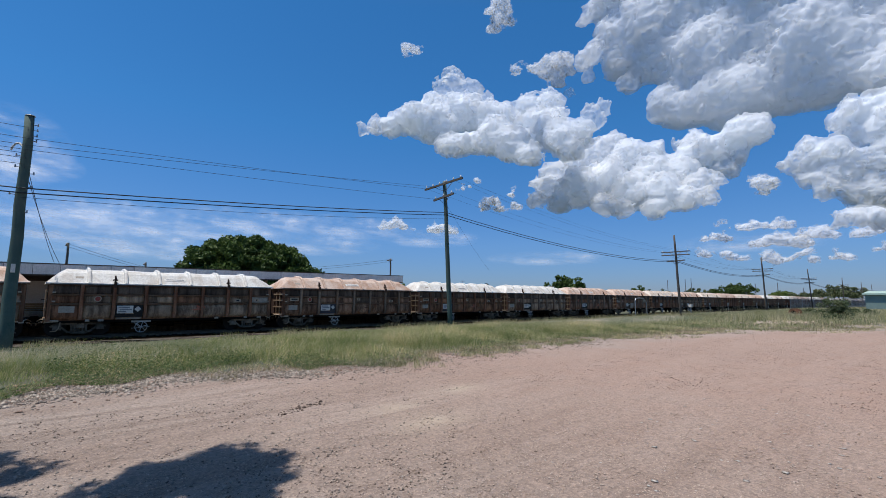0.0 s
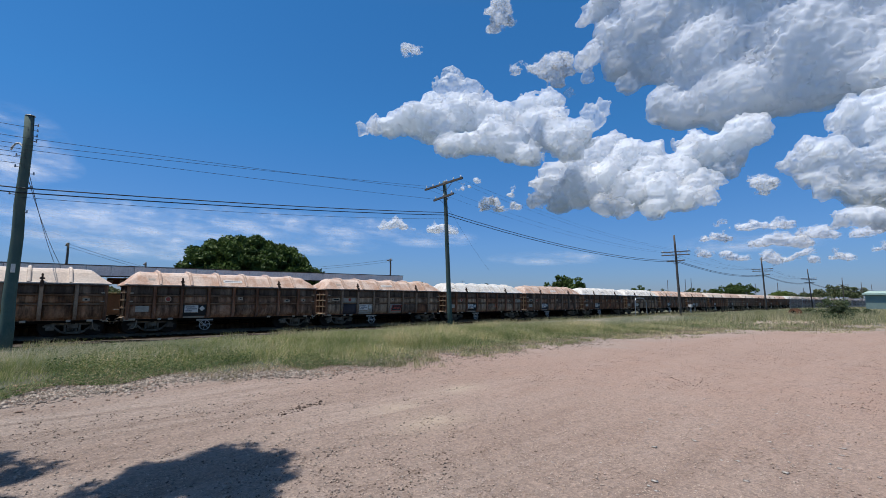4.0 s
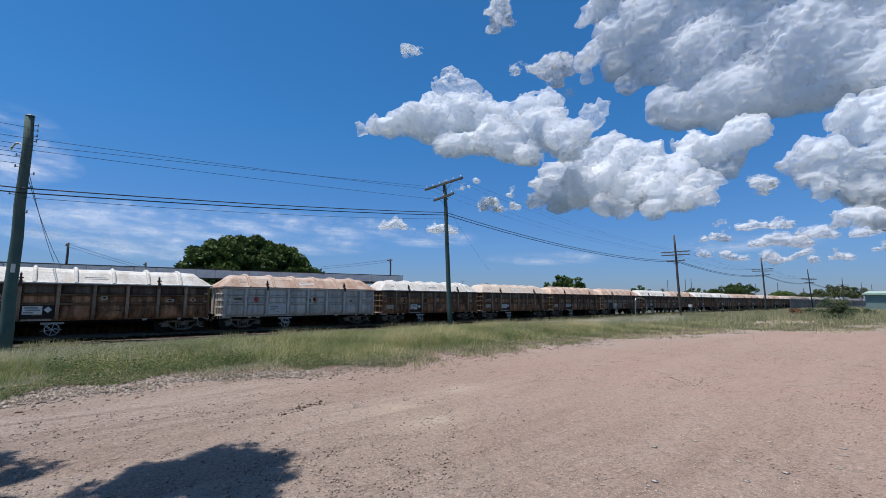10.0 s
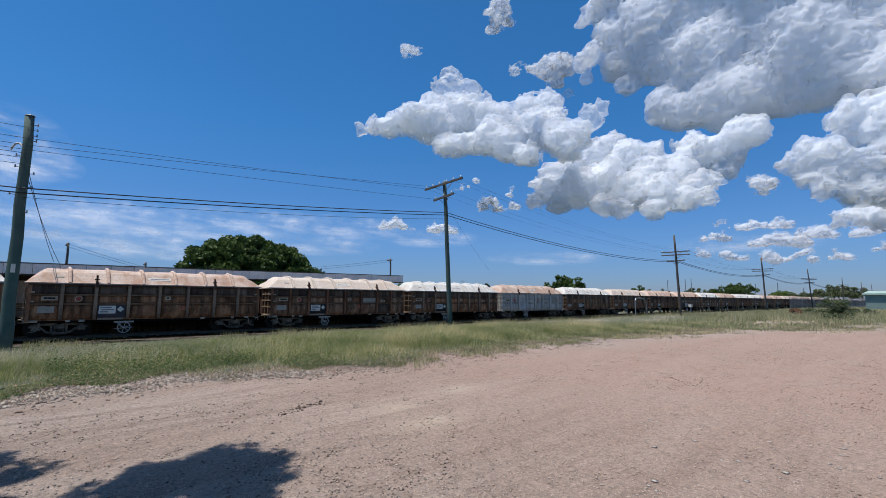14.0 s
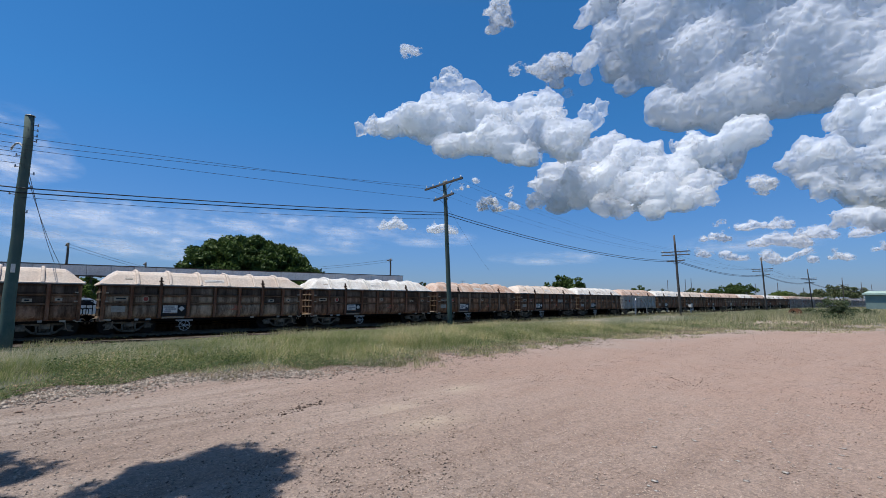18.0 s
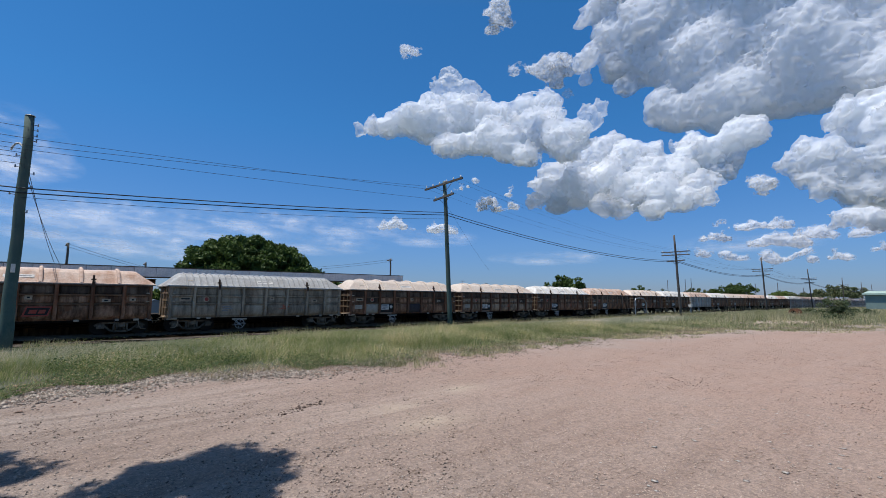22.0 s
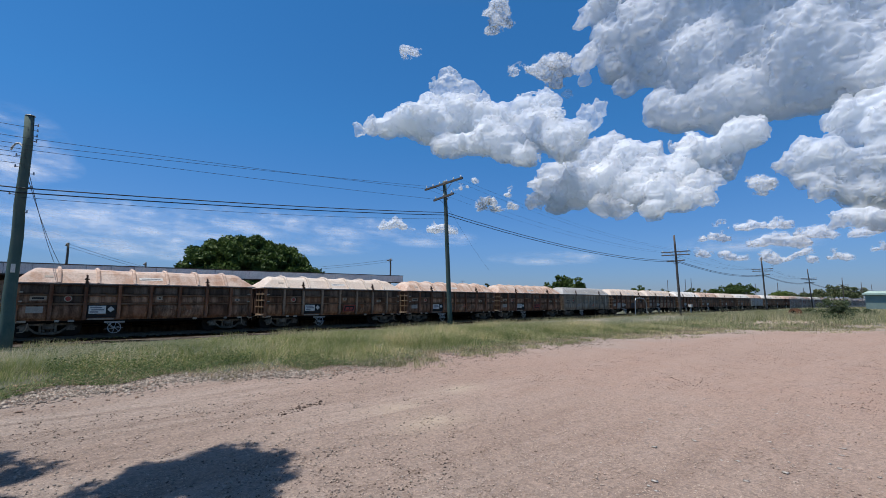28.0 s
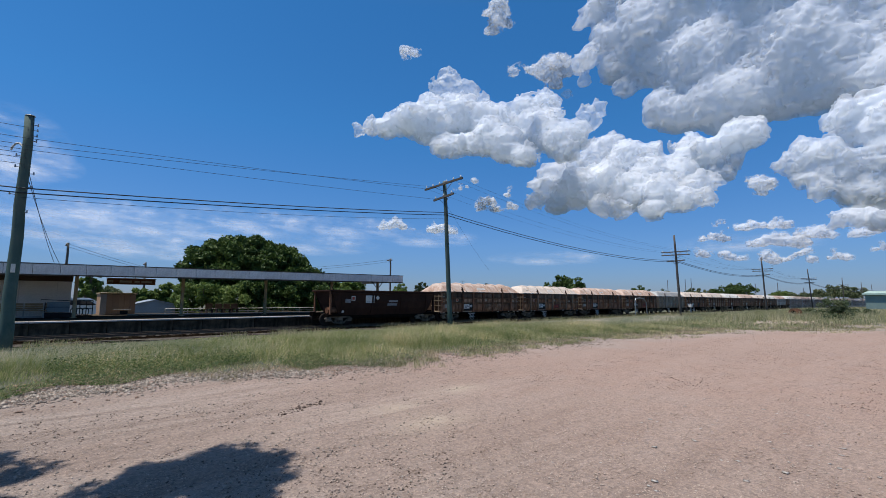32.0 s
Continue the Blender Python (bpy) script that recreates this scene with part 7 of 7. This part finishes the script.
cloud("small_cloud", "small white cloud with a grey base", 2000, (-18.0, 0.0), [(42.1, 11.8, 0.79), (41.0, 12.3, 0.93), (40.2, 11.5, 0.72), (39.1, 13.3, 0.57), (38.4, 13.8, 0.43), (42.6, 11.4, 0.58), (38.2, 11.8, 0.36)])
cloud("small_cloud", "thin white wisp of cloud", 2000, (-12.0, 0.0), [(45.0, 14.2, 0.43), (44.0, 14.4, 0.5), (43.0, 15.0, 0.36)])
cloud("small_cloud", "small white cloud low in the sky", 2300, (-2.3, 0.0), [(54.9, 9.2, 0.57), (53.6, 9.5, 0.65), (52.3, 9.2, 0.58), (51.4, 9.0, 0.36)])
cloud("small_cloud", "small white cloud low in the sky", 2300, (-2.3, 0.0), [(48.4, 8.8, 0.51), (47.4, 9.3, 0.65), (46.4, 8.8, 0.51)])
cloud("small_cloud", "small flat white cloud near the horizon", 4700, (-18.8, 0.0), [(16.7, 6.8, 0.44), (15.9, 6.9, 0.56), (14.9, 6.8, 0.49), (14.4, 6.6, 0.31)])
cloud("small_cloud", "small flat white cloud near the horizon", 4700, (-18.8, 0.0), [(12.9, 7.8, 0.42), (12.0, 7.9, 0.53), (11.1, 7.7, 0.53), (10.1, 7.8, 0.58), (9.2, 7.7, 0.52), (8.5, 7.5, 0.4)])
cloud("small_cloud", "small flat white cloud near the horizon", 4600, (-18.4, 0.0), [(11.9, 6.0, 0.41), (11.1, 6.1, 0.53), (10.1, 6.0, 0.52), (9.2, 5.9, 0.51), (8.3, 5.9, 0.45), (7.7, 5.7, 0.34)])
cloud("small_cloud", "small flat white cloud near the horizon", 4700, (-18.8, 0.0), [(8.4, 6.5, 0.4), (7.6, 6.6, 0.5), (6.9, 6.6, 0.5), (6.1, 6.4, 0.38)])
cloud("small_cloud", "small white cloud near the horizon", 4400, (-14.1, 0.0), [(14.8, 5.1, 0.49), (14.3, 4.7, 0.55), (13.6, 4.5, 0.42), (14.9, 5.4, 0.37)])
cloud("small_cloud", "small white cloud near the horizon", 4400, (-14.1, 0.0), [(11.2, 4.4, 0.47), (10.4, 4.2, 0.46), (9.7, 4.2, 0.46), (8.9, 4.3, 0.45), (8.4, 4.8, 0.45), (7.7, 4.1, 0.39)])
cloud("small_cloud", "small white cloud near the horizon", 4400, (-14.1, 0.0), [(6.3, 4.3, 0.27), (5.8, 4.3, 0.33), (5.2, 4.2, 0.27)])
cloud("small_cloud", "small flat white cloud near the horizon", 4700, (-14.1, 0.0), [(3.9, 6.4, 0.32), (3.2, 6.5, 0.42), (2.5, 6.5, 0.47), (1.9, 6.4, 0.36)])
cloud("small_cloud", "small white cloud near the horizon", 4400, (-14.1, 0.0), [(17.5, 5.0, 0.38), (17.0, 5.2, 0.44), (16.6, 5.0, 0.31)])
cloud("small_cloud", "small white cloud near the horizon", 4700, (-14.1, 0.0), [(15.5, 8.2, 0.31), (14.8, 8.3, 0.37), (14.3, 8.0, 0.3)])
cloud("small_cloud", "small white cloud near the horizon", 4400, (-14.1, 0.0), [(2.8, 4.8, 0.41), (2.2, 4.9, 0.51), (1.7, 4.8, 0.41)])


def make_wisps():
    for az, el, w, h in ((92.7, 13.5, 10.3, 6.0), (90.6, 12.5, 8.0, 2.6), (85.7, 8.9, 14.9, 3.1), (80.7, 7.7, 11.5, 2.2), (70.8, 9.2, 19.5, 2.9), (59.2, 9.0, 17.2, 2.9), (82.9, 6.1, 20.7, 3.6), (64.1, 6.7, 18.4, 2.6), (49.1, 7.8, 13.8, 2.2), (34.0, 5.2, 16.1, 1.7), (12.6, 6.2, 16.1, 1.9), (76.0, 5.1, 23.0, 2.4), (89.4, 8.5, 16.1, 2.9), (88.3, 6.5, 13.8, 2.2), (73.7, 7.5, 16.1, 1.9)):
        wisp(az, el, w, h)


# ---- build ----
make_ground()
make_track()
make_platform()
make_canopy()
make_station_building()
make_station_things()
make_train()
make_trees()
make_poles()
make_far_right()
make_wisps()
make_stones()
make_grass()


INSECT = []


def make_insect():
    """A small dark fly that darts past."""
    f = thing("flying_insect", "small dark winged insect darting past in the air", "insect", (-0.23, -2.0, 1.6))
    bm = B()
    loft(bm, [[(x, r * math.cos(a), r * math.sin(a)) for a in np.linspace(0, 2 * math.pi, 8, endpoint=False)] for x, r in ((-0.007, 0.0008), (-0.004, 0.0026), (0.0, 0.003), (0.003, 0.0022), (0.0045, 0.0026), (0.007, 0.001))])
    part("body", bm, "black_paint", f, flat=False)
    for s in (-1, 1):
        bm = loft(B(), [[(-0.001 + w, s * y, 0.002 + 0.0015 * y / 0.012 + d) for w, d in ((-q, 0), (q, 0), (q, 0.0003), (-q, 0.0003))] for y, q in ((0.001, 0.001), (0.006, 0.0026), (0.0125, 0.0012))])
        part("wing", bm, "sign_grey", f, "thin grey wing")
    INSECT.append(f)


make_insect()


def share_keys(ob, source):
    """Let ob follow the same keys as source (the same roll of a wheel)."""
    ob.rotation_mode = "QUATERNION"
    ob.animation_data_create()
    ob.animation_data.action = source.animation_data.action
    ob.animation_data.action_slot = source.animation_data.action_slot


def motions():
    """The train rolls past, its wheels turning; the clouds drift."""
    ts = [t for t, x in TRAIN]
    xs = [x for t, x in TRAIN]
    for i, w in enumerate(WAGONS):
        off = (i - 17) * PITCH - HALF + (0.44 if i == 0 else 0)
        walk(w, [(t, pose(x + off, TRACK, 0)) for t, x in TRAIN])
    lead = {}
    for w in WAGONS:
        for b in [c for c in w.children if c.name.split(".")[0] == "bogie"]:
            for o in [c for c in b.children if c.name.split(".")[0] == "wheelset"]:
                side = o.location.x > 0
                if side in lead:
                    share_keys(o, lead[side])
                else:
                    x0 = o.location.x
                    walk(o, [(k / 15, pose(x0, 0, 0.42, 0, math.degrees(float(np.interp(k / 15, ts, xs)) / 0.42) % 360, 0)) for k in range(481)])
                    lead[side] = o
    darts = [(11.9, 0.945, 0.818, 2.749, 60), (12.0, 1.15, 0.949, 2.329, 100), (12.1, 1.179, 0.949, 2.269, 40), (12.2, 1.184, 0.958, 2.303, 0), (12.3, 1.294, 0.844, 2.357, -30), (12.4, 1.433, 0.678, 2.363, -70), (12.5, 1.289, 0.315, 2.644, -130)]
    rest = pose(-0.23, -2.0, 1.6, 0, -90, 0)
    walk(INSECT[0], [(0, rest), (11.3, rest), (11.6, pose(-0.1, -1.0, 2.6))] + [(t, pose(x, y, z, 0, 0, turn)) for t, x, y, z, turn in darts] + [(12.8, pose(0.6, -1.2, 2.7, 0, 0, 170)), (13.4, rest), (32, rest)])
    right = Vector((math.sin(radians(AHEAD)), -math.cos(radians(AHEAD)), 0))
    for ob, mid, (dx, dz) in CLOUDS:
        d = right * dx - Vector((0, 0, dz))
        m = Vector(mid)
        walk(ob, [(0, Matrix.Translation(m - d / 2)), (32, Matrix.Translation(m + d / 2))])


motions()
